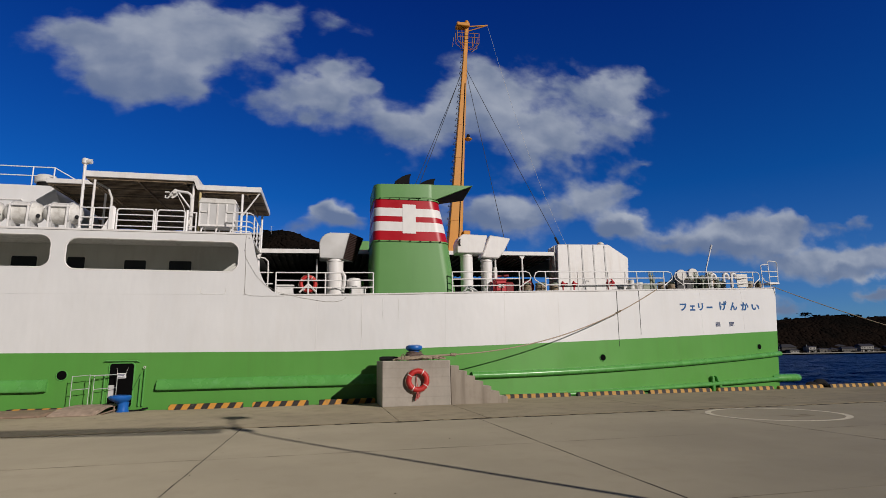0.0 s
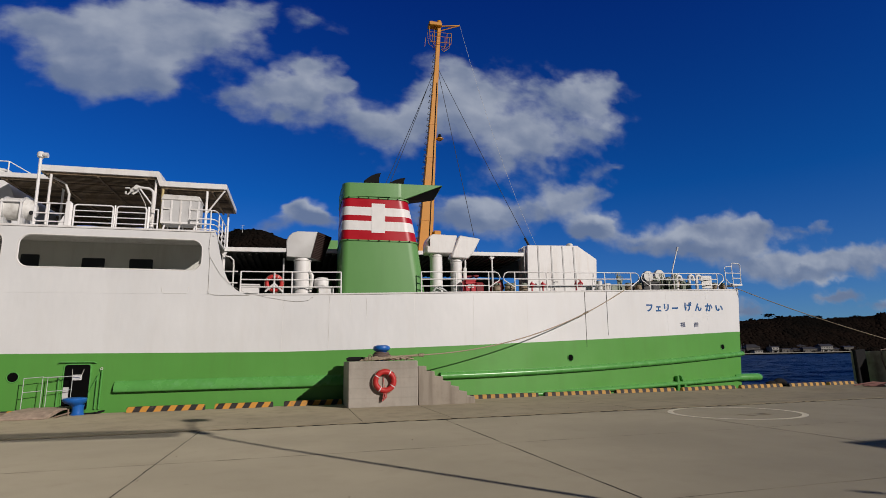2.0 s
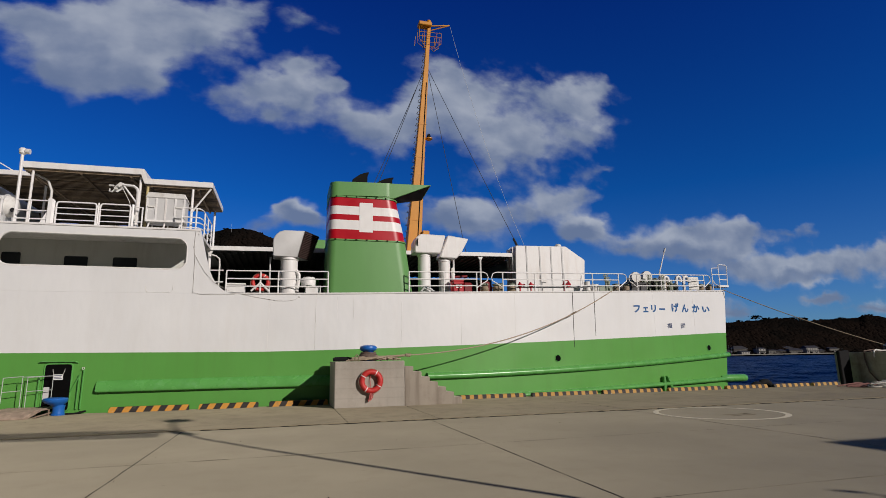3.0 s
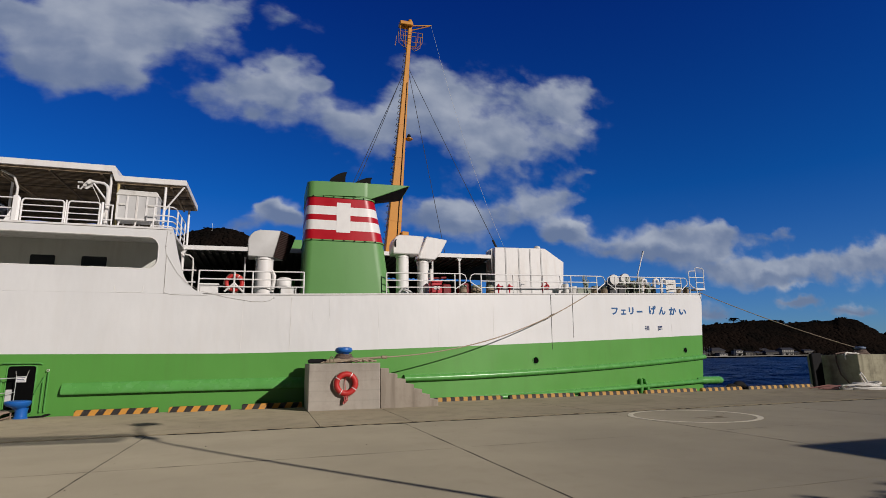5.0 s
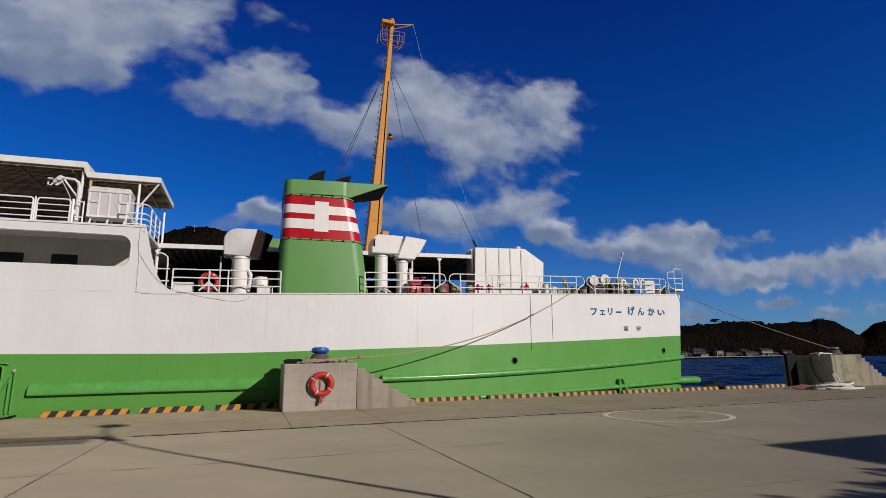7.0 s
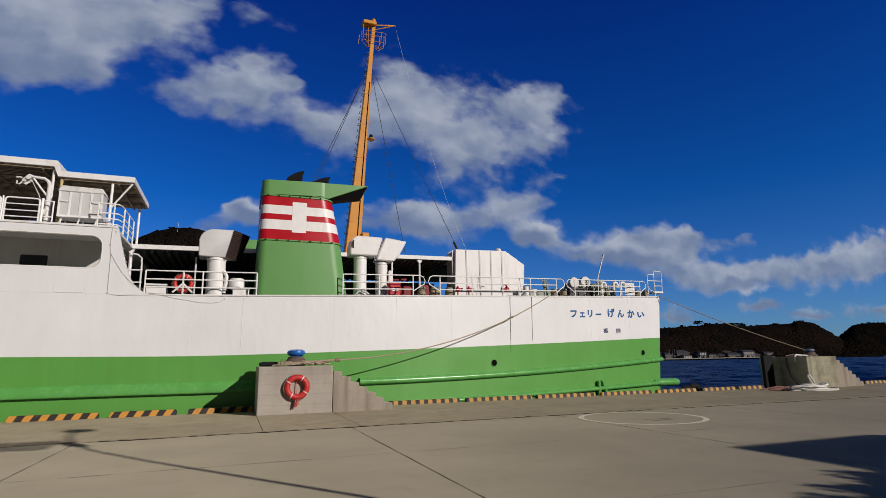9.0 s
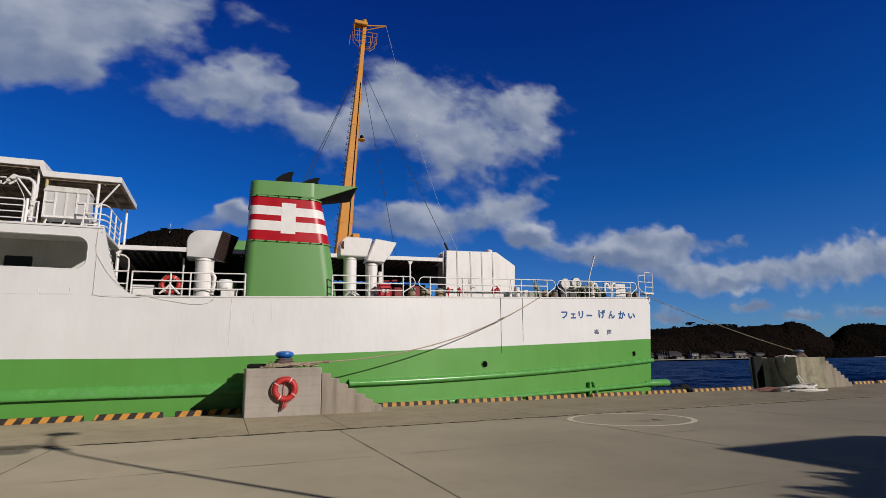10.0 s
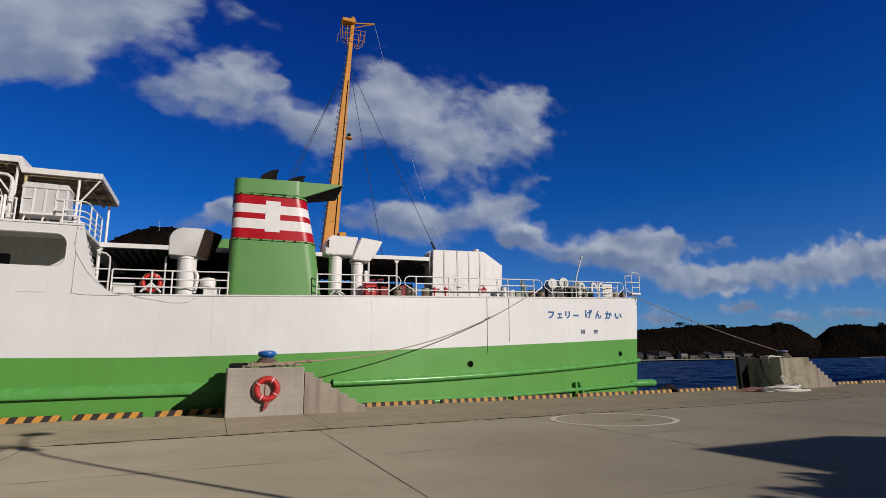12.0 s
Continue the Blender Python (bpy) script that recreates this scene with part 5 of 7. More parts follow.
g = Geo().add([(3.9, ya + 0.05, 8.118), (4.16, ya + 0.05, 8.118), (5.74, ya + 0.08, 8.80), (5.70, yb - 0.04, 8.57), (4.16, yb - 0.04, 8.285), (3.9, yb - 0.04, 8.285)],
              [(0, 1, 4, 5), (1, 2, 3, 4)])
part("soot_patch", g, SOOT, visor, "sooty black underside", smooth=0)
for x, y, k, up in ((2.56, 22.8, 0.95, 0.92), (3.62, 22.8, 0.98, 0.66)):
    fin = [(0.0, -0.6), (0.0, 0.0), (0.12, 0.12), (0.3, 0.27), (0.52, 0.40), (0.70, 0.47), (0.74, 0.46), (0.66, 0.2), (0.64, -0.6)]
    half = [0.12, 0.14, 0.17, 0.2, 0.2, 0.16, 0.14, 0.2, 0.2]
    zt = 9.16 + 0.06 * (2.56 - x)
    g = Geo().loft([[(x + a * k, y + h * s, zt + b * k * (up if b > 0 else 1) * (1 - 0.12 * abs(s))) for (a, b), h in zip(fin, half)] for s in (-1.0, -0.6, 0.0, 0.6, 1.0)])
    part("exhaust_cowl", g, SOOT, funnel, "black raked exhaust cowl")
part("wire_loop", Geo().tube([(4.86 + 0.1 * math.sin(k * 1.9), 21.70 + 0.25 * (0.5 + 0.5 * math.sin(k * 1.9)) , 5.1 - 0.08 * k) for k in range(12)], 0.008, 5), BLACK, funnel)

# ---- mast ----
MAST_Y = 27.2


def mast_x(z):
    return 6.18 + 0.079 * (z - 7.0)


g = Geo().loft([[(mast_x(z) - w, MAST_Y - w * 0.8, z), (mast_x(z) + w, MAST_Y - w * 0.8, z), (mast_x(z) + w, MAST_Y + w * 0.8, z), (mast_x(z) - w, MAST_Y + w * 0.8, z)]
                for z, w in ((6.59, 0.39), (7.0, 0.38), (12.0, 0.255), (17.6, 0.125), (20.1, 0.10))])
mast = part("mast", g, ORANGE_MAST, ferry, "tall raked orange mast", bevel=0.03, smooth=0)
for z in (8.6, 10.3, 12.1, 14.0, 15.8):
    w = 0.38 - 0.0243 * (z - 7)
    part("mast_strap", Geo().box(mast_x(z) - w - 0.012, mast_x(z) + w + 0.012, MAST_Y - w * 0.8 - 0.012, MAST_Y + w * 0.8, z, z + 0.035), ORANGE_MAST, mast, smooth=0)
zz = [7.0 + 0.35 * k for k in range(33)]
part("conduit", Geo().tube([(mast_x(z) + 0.45 * (0.38 - 0.0243 * (z - 7)), MAST_Y - 0.8 * (0.38 - 0.0243 * (z - 7)) - 0.015, z) for z in (7.2, 10, 13, 16.5)], 0.022, 6), SOOT, mast, "dark cable pipe up the mast")
for z in zz:
    xm = mast_x(z) - (0.38 - 0.0243 * (z - 7))
    part("rung", Geo().tube([(xm + 0.02, MAST_Y - 0.16, z), (xm - 0.10, MAST_Y - 0.16, z + 0.02), (xm - 0.10, MAST_Y + 0.16, z + 0.02), (xm + 0.02, MAST_Y + 0.16, z)], 0.016, 5), BRONZE, mast)
t = mast_x(20.0)
part("top_box", Geo().box(t - 0.62, t + 0.12, MAST_Y - 0.26, MAST_Y + 0.26, 19.95, 20.17), ORANGE_MAST, mast, "orange box at the masthead", bevel=0.03)
part("top_lamp", Geo().lathe([(0.13, 0), (0.14, 0.12), (0.1, 0.2)], (t, MAST_Y, 20.2), 12), ORANGE_MAST, mast)
g = Geo().tube([(t, MAST_Y, 20.05), (8.45, MAST_Y, 20.28)], 0.04, 6)
g.tube([(t, MAST_Y, 19.75), (8.4, MAST_Y, 20.26)], 0.025, 5)
part("yard_arm", g, ORANGE_MAST, mast, "slanting orange yard arm")
g = Geo()
for sgn, out, z0, z1 in ((-1, 0.62, 19.85, 18.75), (-1, 0.34, 19.7, 18.6), (1, 0.66, 19.55, 18.6), (1, 0.40, 19.5, 18.75)):
    for dy in (-0.22, 0.22):
        g.tube([(t + sgn * out, MAST_Y + dy, z0), (t + sgn * out * 0.95, MAST_Y + dy, z1 + 0.3), (t + sgn * 0.3, MAST_Y + dy * 0.6, z1), (t + sgn * 0.08, MAST_Y, z1 + 0.05)], 0.016, 5)
for z in (18.9, 19.25, 19.5):
    g.tube([(t - 0.6, MAST_Y - 0.22, z), (t + 0.64, MAST_Y - 0.22, z + 0.05)], 0.014, 5)
g.tube([(t - 0.85, MAST_Y, 18.7), (t - 0.78, MAST_Y, 19.3)], 0.014, 5)
part("aerial_frame", g, ORANGE_MAST, mast, "open frame of masthead aerials")
part("lamp_shelf", Geo().lathe([(0.05, -0.1), (0.2, 0.0), (0.2, 0.04)], (mast_x(13.2) + 0.45, MAST_Y, 13.25), 14), ORANGE_MAST, mast)
part("mast_lamp", Geo().lathe([(0.09, 0), (0.11, 0.1), (0.08, 0.22), (0.03, 0.26)], (mast_x(13.2) + 0.45, MAST_Y, 13.29), 12), SOOT, mast, "small dark lamp")
part("junction_box", Geo().box(6.62, 6.98, MAST_Y - 0.45, MAST_Y - 0.1, 7.62, 8.05), ORANGE_MAST, mast, bevel=0.03)
part("junction_box", Geo().box(6.55, 6.9, MAST_Y - 0.45, MAST_Y - 0.1, 7.1, 7.35), ORANGE_MAST, mast, bevel=0.03)
for name, a, b, sag in (("stay", (mast_x(17.4) + 0.12, MAST_Y, 17.4), (10.95, 24.9, 7.2), 0.06), ("stay", (mast_x(17.3) + 0.1, MAST_Y, 17.3), (8.5, 25.4, 6.58), 0.03),
                        ("stay", (mast_x(17.3) - 0.12, MAST_Y, 17.3), (3.4, 24.9, 8.2), 0.08), ("stay", (mast_x(17.2) - 0.12, MAST_Y, 17.2), (3.15, 25.3, 8.2), 0.08),
                        ("aerial_wire", (8.44, MAST_Y, 20.28), (12.6, 27.5, 7.6), 0.9)):
    part(name, Geo().tube(sagging(a, b, sag, 14), 0.015 if name == "stay" else 0.007, 5), WIRE if name == "stay" else PALE_WIRE, mast)
part("turnbuckle", Geo().tube([(11.03, 24.86, 6.94), (10.86, 24.98, 7.42)], 0.06, 8), BLACK, mast)


# ---- midship roof ----
def roof_drop(x):
    """The roof falls a little towards the bow."""
    return -0.16 * min(1.0, max(0.0, (8.0 - x) / 10.5))


def roof_slab(x0, x1, y0, y1, z0, z1):
    ends = []
    for x in (x0, x1):
        d = roof_drop(x)
        ends.append([(x, y0, z0 + d), (x, y1, z0 + d), (x, y1, z1 + d), (x, y0, z1 + d)])
    return Geo().loft(ends)


roof = part("midship_roof", roof_slab(-3.30, 10.6, 24.55, 31.6, 6.40, 6.58), WHITE_TRIM, ferry, "white edged roof over the vehicle deck", smooth=0)
part("roof_end", Geo().box(10.61, 14.2, 25.7, 31.6, 6.40, 6.58), WHITE_TRIM, roof, smooth=0)
# ribs, lining and walls under the roof, coloured dark to hold its shade
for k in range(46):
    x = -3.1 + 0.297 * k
    part("ceiling_rib", roof_slab(x, x + 0.12, 24.75, 31.4, 6.30, 6.38), ROOF_SHADE, roof, smooth=0)

part("ceiling_lining", roof_slab(-3.25, 10.5, 24.7, 31.5, 6.382, 6.396), ROOF_SHADE, roof, smooth=0)
part("ceiling_lining", Geo().box(10.62, 14.1, 25.75, 31.5, 6.36, 6.396), ROOF_SHADE, roof, smooth=0)
part("far_wall", Geo().box(-3.8, 12.1, 31.5, 31.6, 4.06, 6.26), ROOF_SHADE, roof, smooth=0)
part("side_wall", Geo().box(-3.82, -3.74, 23.6, 31.5, 4.06, 6.22), ROOF_SHADE, roof, smooth=0)
for x in (-3.18, 0.1, 4.2, 7.6, 8.95):
    zt = 6.42 + roof_drop(x)
    p = part("roof_post", Geo().tube([(x, 24.68, deck_z(x)), (x, 24.68, zt)], 0.065 if x < -3 else 0.05, 8), WHITE_TRIM, roof)
    part("bracket", Geo().prism([(x - 0.16, zt - 0.01), (x + 0.16, zt - 0.01), (x + 0.05, zt - 0.2), (x - 0.05, zt - 0.2)], 24.62, 24.74), WHITE_TRIM, p)
part("bent_pipe", Geo().tube([(-3.1, 24.5, 6.02), (-2.9, 24.5, 5.98), (-2.76, 24.5, 5.85), (-2.74, 24.5, 5.6), (-2.74, 24.5, 4.04)], 0.035, 7), CREAM, roof)


# ---- ventilators ----
def ventilator(x, y, z0, z1, r, name="ventilator", label=""):
    g = Geo().lathe([(r * 1.12, 0.0), (r * 1.12, 0.04), (r, 0.05), (r, z1 - z0 - 0.12), (r * 1.08, z1 - z0 - 0.11), (r * 1.08, z1 - z0 - 0.05), (r, z1 - z0)], (x, y, z0), 24)
    return part(name, g, WHITE_TRIM, ferry, label)


v1 = ventilator(0.08, 22.8, deck_z(0), 5.68, 0.335, label="white cowl ventilator with a dark louvred mouth")
near = [(-0.56, 5.67), (-0.58, 6.28), (-0.55, 6.42), (-0.47, 6.56), (-0.34, 6.68), (-0.14, 6.75), (0.64, 6.75), (0.38, 5.66)]
far_ = [(-0.56, 5.67), (-0.58, 6.28), (-0.55, 6.42), (-0.47, 6.56), (-0.34, 6.68), (-0.14, 6.73), (1.22, 6.72), (0.86, 5.66)]
part("hood", Geo().loft([[(x, 22.42, z) for x, z in near], [(x, 23.25, z) for x, z in far_]]), PALE_GREY, v1, "pale grey ventilator hood", bevel=0.03)
g = Geo()
for k in range(15):
    s = (k + 0.5) / 15
    z = 5.70 + 1.0 * s
    xa, xb = 0.39 + 0.25 * s, 0.87 + 0.35 * s
    g.loft([[(xa + 0.02, 22.41, z - 0.03), (xa + 0.045, 22.40, z - 0.045), (xa + 0.045, 22.40, z - 0.03), (xa + 0.02, 22.41, z)],
            [(xb + 0.02, 23.24, z - 0.03), (xb + 0.045, 23.22, z - 0.045), (xb + 0.045, 23.22, z - 0.03), (xb + 0.02, 23.24, z)]])
part("louvre", g, RUST, v1, "dark louvre slats", smooth=0)
g = Geo().loft([[(0.40, 22.40, 5.66), (0.65, 22.40, 6.74), (0.67, 22.40, 6.74), (0.42, 22.40, 5.66)], [(0.88, 23.25, 5.66), (1.24, 23.25, 6.71), (1.26, 23.25, 6.71), (0.90, 23.25, 5.66)]])
part("louvre_back", g, LOUVRE, v1, smooth=0)
part("lifting_eye", Geo().tube([(-0.2, 22.8, 6.72), (-0.15, 22.8, 6.82), (0.0, 22.8, 6.76), (0.02, 22.8, 6.70)], 0.018, 5), WHITE_TRIM, v1)
part("stand_pipe", Geo().tube([(-0.66, 22.9, 4.05), (-0.66, 22.9, 5.70)], 0.035, 7), PALE_GREY, v1)
part("side_pipe", Geo().tube([(0.40, 22.6, 4.3), (0.46, 22.58, 4.7), (0.47, 22.56, 4.95), (0.36, 22.58, 5.15)], 0.07, 8), WHITE_TRIM, v1)
v2 = ventilator(5.70, 22.8, deck_z(5.7), 6.02, 0.27, label="white mushroom ventilator with a rounded hood")
part("hood", Geo().prism([(5.20, 6.02), (5.21, 6.50), (5.30, 6.72), (5.48, 6.85), (6.58, 6.82), (6.34, 6.02)], 22.4, 23.2), WHITE_TRIM, v2, "white bent hood", bevel=0.04)
part("hood_handle", Geo().tube([(5.33, 22.39, 6.32), (5.31, 22.34, 6.38), (5.31, 22.34, 6.56), (5.34, 22.39, 6.62)], 0.025, 6), BLACK, v2)
v3 = ventilator(6.72, 23.2, deck_z(6.7), 5.88, 0.26, label="white cowl ventilator turned aft")
part("hood", Geo().prism([(6.42, 5.92), (6.80, 6.93), (7.76, 6.80), (7.42, 6.16), (7.18, 5.88)], 22.8, 23.6), WHITE_TRIM, v3, "white slanted hood", bevel=0.04)
part("cable_box", Geo().box(6.98, 7.12, 22.9, 23.05, 4.9, 5.5), WHITE_TRIM, v3, bevel=0.02)
part("vent_lever", Geo().tube([(5.35, 22.45, 4.2), (5.6, 22.4, 4.55), (5.9, 22.42, 4.45), (6.1, 22.45, 4.3)], 0.05, 7), PALE_GREY, v2)

# ---- big white casing aft ----
poly = [(10.62, deck_z(11)), (10.72, 6.94), (13.42, 6.99), (14.45, 6.33), (14.32, deck_z(14.3))]
casing = part("casing", Geo().prism(poly, 24.4, 25.55), WHITE_TRIM, ferry, "tall white ribbed casing with a slanted corner", bevel=0.02)
for x in (11.27, 11.98, 12.59, 13.19):
    part("rib", Geo().box(x - 0.035, x + 0.035, 24.380, 24.4, deck_z(x) + 0.02, 6.93), PALE_GREY, casing, smooth=0)
for k in range(5):
    part("rib", Geo().box(10.58 + 0.012 * k, 10.64, 24.55 + 0.2 * k, 24.6 + 0.2 * k, 4.4, 6.9), PALE_GREY, casing, smooth=0)
part("beacon", Geo().lathe([(0.12, 0), (0.16, 0.05), (0.16, 0.12), (0.08, 0.17)], (13.15, 24.7, 6.99), 14), CREAM, casing)


# ---- rails ----
def rail(bars, posts, label="white tubular guard rail", r=0.024, thick=0.028, name="guard_rail", parent=None):
    top = part(name, Geo().tube(bars[-1], r, 6), RAIL_WHITE, parent or ferry, label)
    for b in bars[:-1]:
        part("bar", Geo().tube(b, r, 6), RAIL_WHITE, top)
    for a, b in posts:
        part("post", Geo().tube([a, b], thick, 6), RAIL_WHITE, top)
    return top


def deck_run(x0, x1, zs=(0.30, 0.58, 0.88), step=1.55, inset=0.14, loop0=False, loop1=False, base=deck_z):
    def at(x, h):
        return (x, side_y(min(x, 22.4)) + inset, base(x) + h)
    m = max(3, int((x1 - x0) / 0.8))
    xs = [x0 + (x1 - x0) * i / m for i in range(m + 1)]
    bars = [[at(x, h) for x in xs] for h in zs]
    top = bars[-1]
    if loop0:
        top = [at(x0 + 0.42, 0.22), at(x0 + 0.10, 0.42), at(x0 - 0.08, 0.52), at(x0 - 0.12, 0.66), at(x0 - 0.05, 0.82), at(x0 + 0.1, 0.88)] + top[1:]
        bars[:-1] = [[at(x0 + 0.42, h)] + [q for q in b if q[0] > x0 + 0.5] for b, h in zip(bars[:-1], zs)]
    if loop1:
        top = top[:-1] + [at(x1 - 0.1, 0.88), at(x1 + 0.05, 0.82), at(x1 + 0.12, 0.66), at(x1 + 0.08, 0.52), at(x1 - 0.10, 0.42), at(x1 - 0.42, 0.22)]
        bars[:-1] = [[q for q in b if q[0] < x1 - 0.5] + [at(x1 - 0.42, h)] for b, h in zip(bars[:-1], zs)]
    bars[-1] = top
    k = max(1, round((x1 - x0 - 0.8) / step))
    xa, xb = (x0 + 0.42 if loop0 else x0), (x1 - 0.42 if loop1 else x1)
    px = [xa + (xb - xa) * i / k for i in range(k + 1)]
    return rail(bars, [(at(x, 0), at(x, zs[-1])) for x in px])


deck_run(-2.14, 1.55)
ladder = part("ladder", Geo().tube([(-3.36, 22.55, 6.30), (-2.72, 22.55, 4.06)], 0.045, 6), CREAM, ferry, "steep cream ladder down to the after deck")
part("stringer", Geo().tube([(-3.36, 23.15, 6.30), (-2.72, 23.15, 4.06)], 0.045, 6), CREAM, ladder)
for k in range(9):
    u = (k + 0.5) / 9
    xl, zl = -3.36 + 0.64 * u, 6.30 - 2.24 * u
    part("tread", Geo().box(xl - 0.11, xl + 0.09, 22.56, 23.14, zl - 0.015, zl + 0.015), CREAM, ladder, smooth=0)
deck_run(4.75, 8.12, loop1=True)
deck_run(8.52, 15.78, loop0=True, loop1=True)
deck_run(16.16, 22.0, loop0=True, loop1=True)
# tall corner frame and small platform at the stern
ys = side_y(22.4) + 0.14
rail([[(22.34, ys, 4.95), (22.34, ys, 6.14), (22.44, ys, 6.18), (22.80, ys, 6.20)], [(22.80, ys, 5.2), (22.80, ys, 6.34), (22.88, ys, 6.39), (23.28, ys, 6.36), (23.37, ys, 6.28), (23.30, ys, 5.25)],
      [(22.34, ys, 5.83), (23.33, ys, 5.83)], [(22.80, ys, 5.55), (23.31, ys, 5.55)], [(22.36, ys, 5.5), (22.5, ys, 5.3), (22.80, ys, 5.2)]],
     [((22.34, ys, 4.9), (22.34, ys, 5.2)), ((22.80, ys, 4.9), (22.80, ys, 5.2))], "tall bent rail at the stern corner")
part("stern_step", Geo().box(22.72, 23.34, ys - 0.05, ys + 0.5, 5.14, 5.24), RAIL_WHITE, ferry, bevel=0.01)
# upper deck: rail gates, end rail
def gate(x0, x1, y, z0, z1, bars=3):
    loop = [(x, y, z) for x, z in round_rect(x0, x1, z0, z1, 0.10, 4)]
    g = Geo().tube(loop, 0.03, 6, closed=True)
    top = part("rail_gate", g, RAIL_WHITE, ferry, "white rail gate with rounded corners")
    for k in range(bars):
        z = z0 + (z1 - z0) * (k + 1) / (bars + 1)
        part("bar", Geo().tube([(x0, y, z), (x1, y, z)], 0.02, 6), RAIL_WHITE, top)


UY = 21.84
gate(-7.96, -6.70, UY, 6.42, 7.29)
gate(-6.58, -5.60, UY, 6.42, 7.29)
for x in (-8.05, -6.64, -5.52):
    part("gate_post", Geo().tube([(x, UY, 6.33), (x, UY, 7.32)], 0.026 if x == -6.64 else 0.045, 8), RAIL_WHITE, ferry)
part("gate_post", Geo().box(-8.22, -8.06, UY - 0.06, UY + 0.06, 6.33, 7.38), RAIL_WHITE, ferry, bevel=0.015)
part("stay_plate", Geo().prism([(-8.5, 6.34), (-8.2, 6.34), (-8.2, 7.0)], UY, UY + 0.05), RAIL_WHITE, ferry)
rail([[(-9.2, UY, 6.33 + h), (-8.2, UY, 6.33 + h)] for h in (0.3, 0.6, 0.97)], [((x, UY, 6.33), (x, UY, 7.3)) for x in (-9.2, -8.75)])
rail([[(-5.45, UY, 6.33 + h), (-5.2, UY, 6.33 + h)] for h in (0.35, 0.9)], [((-5.2, UY, 6.33), (-5.2, UY, 7.25))])
rail([[(-3.85, UY, 6.33 + h), (-3.4, UY, 6.33 + h), (-3.24, UY + 0.06, 6.33 + h), (-3.16, UY + 0.3, 6.33 + h), (-3.14, 24.5, 6.33 + h)] for h in (0.22, 0.42, 0.62, 0.97)],
     [((-3.85, UY, 6.33), (-3.85, UY, 7.3)), ((-3.36, UY, 6.33), (-3.36, UY, 7.3)), ((-3.15, 22.5, 6.33), (-3.15, 22.5, 7.3)), ((-3.14, 23.4, 6.33), (-3.14, 23.4, 7.3)), ((-3.14, 24.4, 6.33), (-3.14, 24.4, 7.3))], "white guard rail round the deck corner")
rail([[(-3.05, 21.6, 4.03 + h), (-2.25, 21.52, 4.03 + h)] for h in (0.45, 0.88)], [((-2.9, 21.6, 4.03), (-2.9, 21.6, 4.91))])


# ---- canopies on the upper deck ----
def canopy(x0, x1, y0, y1, z, t, posts, slope=0.0):
    c = part("canopy", Geo().loft([[(x, y0, z + slope * (y0 - y0)) for x in (x0, x1)] + [(x1, y0, z + t), (x0, y0, z + t)],
                                   [(x, y1, z) for x in (x0, x1)] + [(x1, y1, z + t), (x0, y1, z + t)]]), WHITE_TRIM, ferry, "flat awning roof with a white edge", bevel=0.012, smooth=0)
    part("lining", Geo().box(x0 + 0.03, x1 - 0.02, y0 + 0.06, y1 - 0.02, z - 0.03, z - 0.004), SLAT, c, "weathered brown lining", smooth=0)
    m = int((y1 - y0) / 0.17)
    for k in range(m):
        y = y0 + 0.1 + (y1 - y0 - 0.2) * k / m
        part("slat", Geo().box(x0 + 0.05, x1 - 0.04, y, y + 0.085, z - 0.075, z - 0.032), SLAT, c, smooth=0)
    for k in range(int((x1 - x0) / 1.7) + 1):
        x = x0 + 0.2 + 1.7 * k
        if x < x1 - 0.1:
            part("joist", Geo().box(x, x + 0.07, y0 + 0.1, y1 - 0.05, z - 0.125, z - 0.078), SLAT, c, smooth=0)
    for x, y, zb in posts:
        part("canopy_post", Geo().tube([(x, y, zb), (x, y, z - 0.02)], 0.048, 8), WHITE_TRIM, c)
    return c


c1 = canopy(-9.6, -5.52, 22.8, 32.6, 8.80, 0.24, ((-9.25, 22.95, 6.33), (-5.62, 22.95, 6.33), (-9.25, 31.9, 6.33), (-5.62, 31.9, 6.33)))
c2 = canopy(-5.46, -2.98, 22.8, 26.6, 8.44, 0.22, ((-3.72, 22.95, 6.33), (-3.3, 26.4, 6.33)))
part("drop_plate", Geo().prism([(-5.60, 8.82), (-5.46, 8.46), (-5.36, 8.66), (-5.50, 9.03)], 22.79, 27.0), WHITE_TRIM, c1, smooth=0)
part("brace", Geo().tube([(-3.72, 22.93, 7.4), (-3.05, 22.9, 8.42)], 0.035, 6), WHITE_TRIM, c2)
part("canopy_post", Geo().tube([(-5.35, 22.95, 6.33), (-5.35, 22.95, 8.44)], 0.05, 8), OCHRE, c2, "yellowed canopy post")
c0 = canopy(-12.0, -9.65, 25.2, 32.0, 9.2, 0.2, ((-9.8, 25.6, 6.33),))
part("fascia", Geo().box(-9.70, -9.66, 25.3, 31.9, 8.98, 9.2), WHITE_TRIM, c0, smooth=0)
part("rear_screen", Geo().box(-12.2, -8.6, 31.0, 31.06, 6.33, 8.77), SLAT, c1, "dark boarded screen behind the awning")
part("rear_screen", Geo().box(-12.2, -9.63, 31.0, 31.06, 8.775, 9.03), SLAT, c1, "dark boarded screen behind the awning")
lp = part("lamp_pole", Geo().tube([(-9.48, 22.6, 6.33), (-9.52, 22.6, 9.2)], 0.055, 8), WHITE_TRIM, ferry, "white pole with a floodlight")
part("floodlight", Geo().lathe([(0.06, 0), (0.12, 0.05), (0.13, 0.2), (0.09, 0.25)], (-9.52, 22.6, 9.2), 14), WHITE_TRIM, lp)
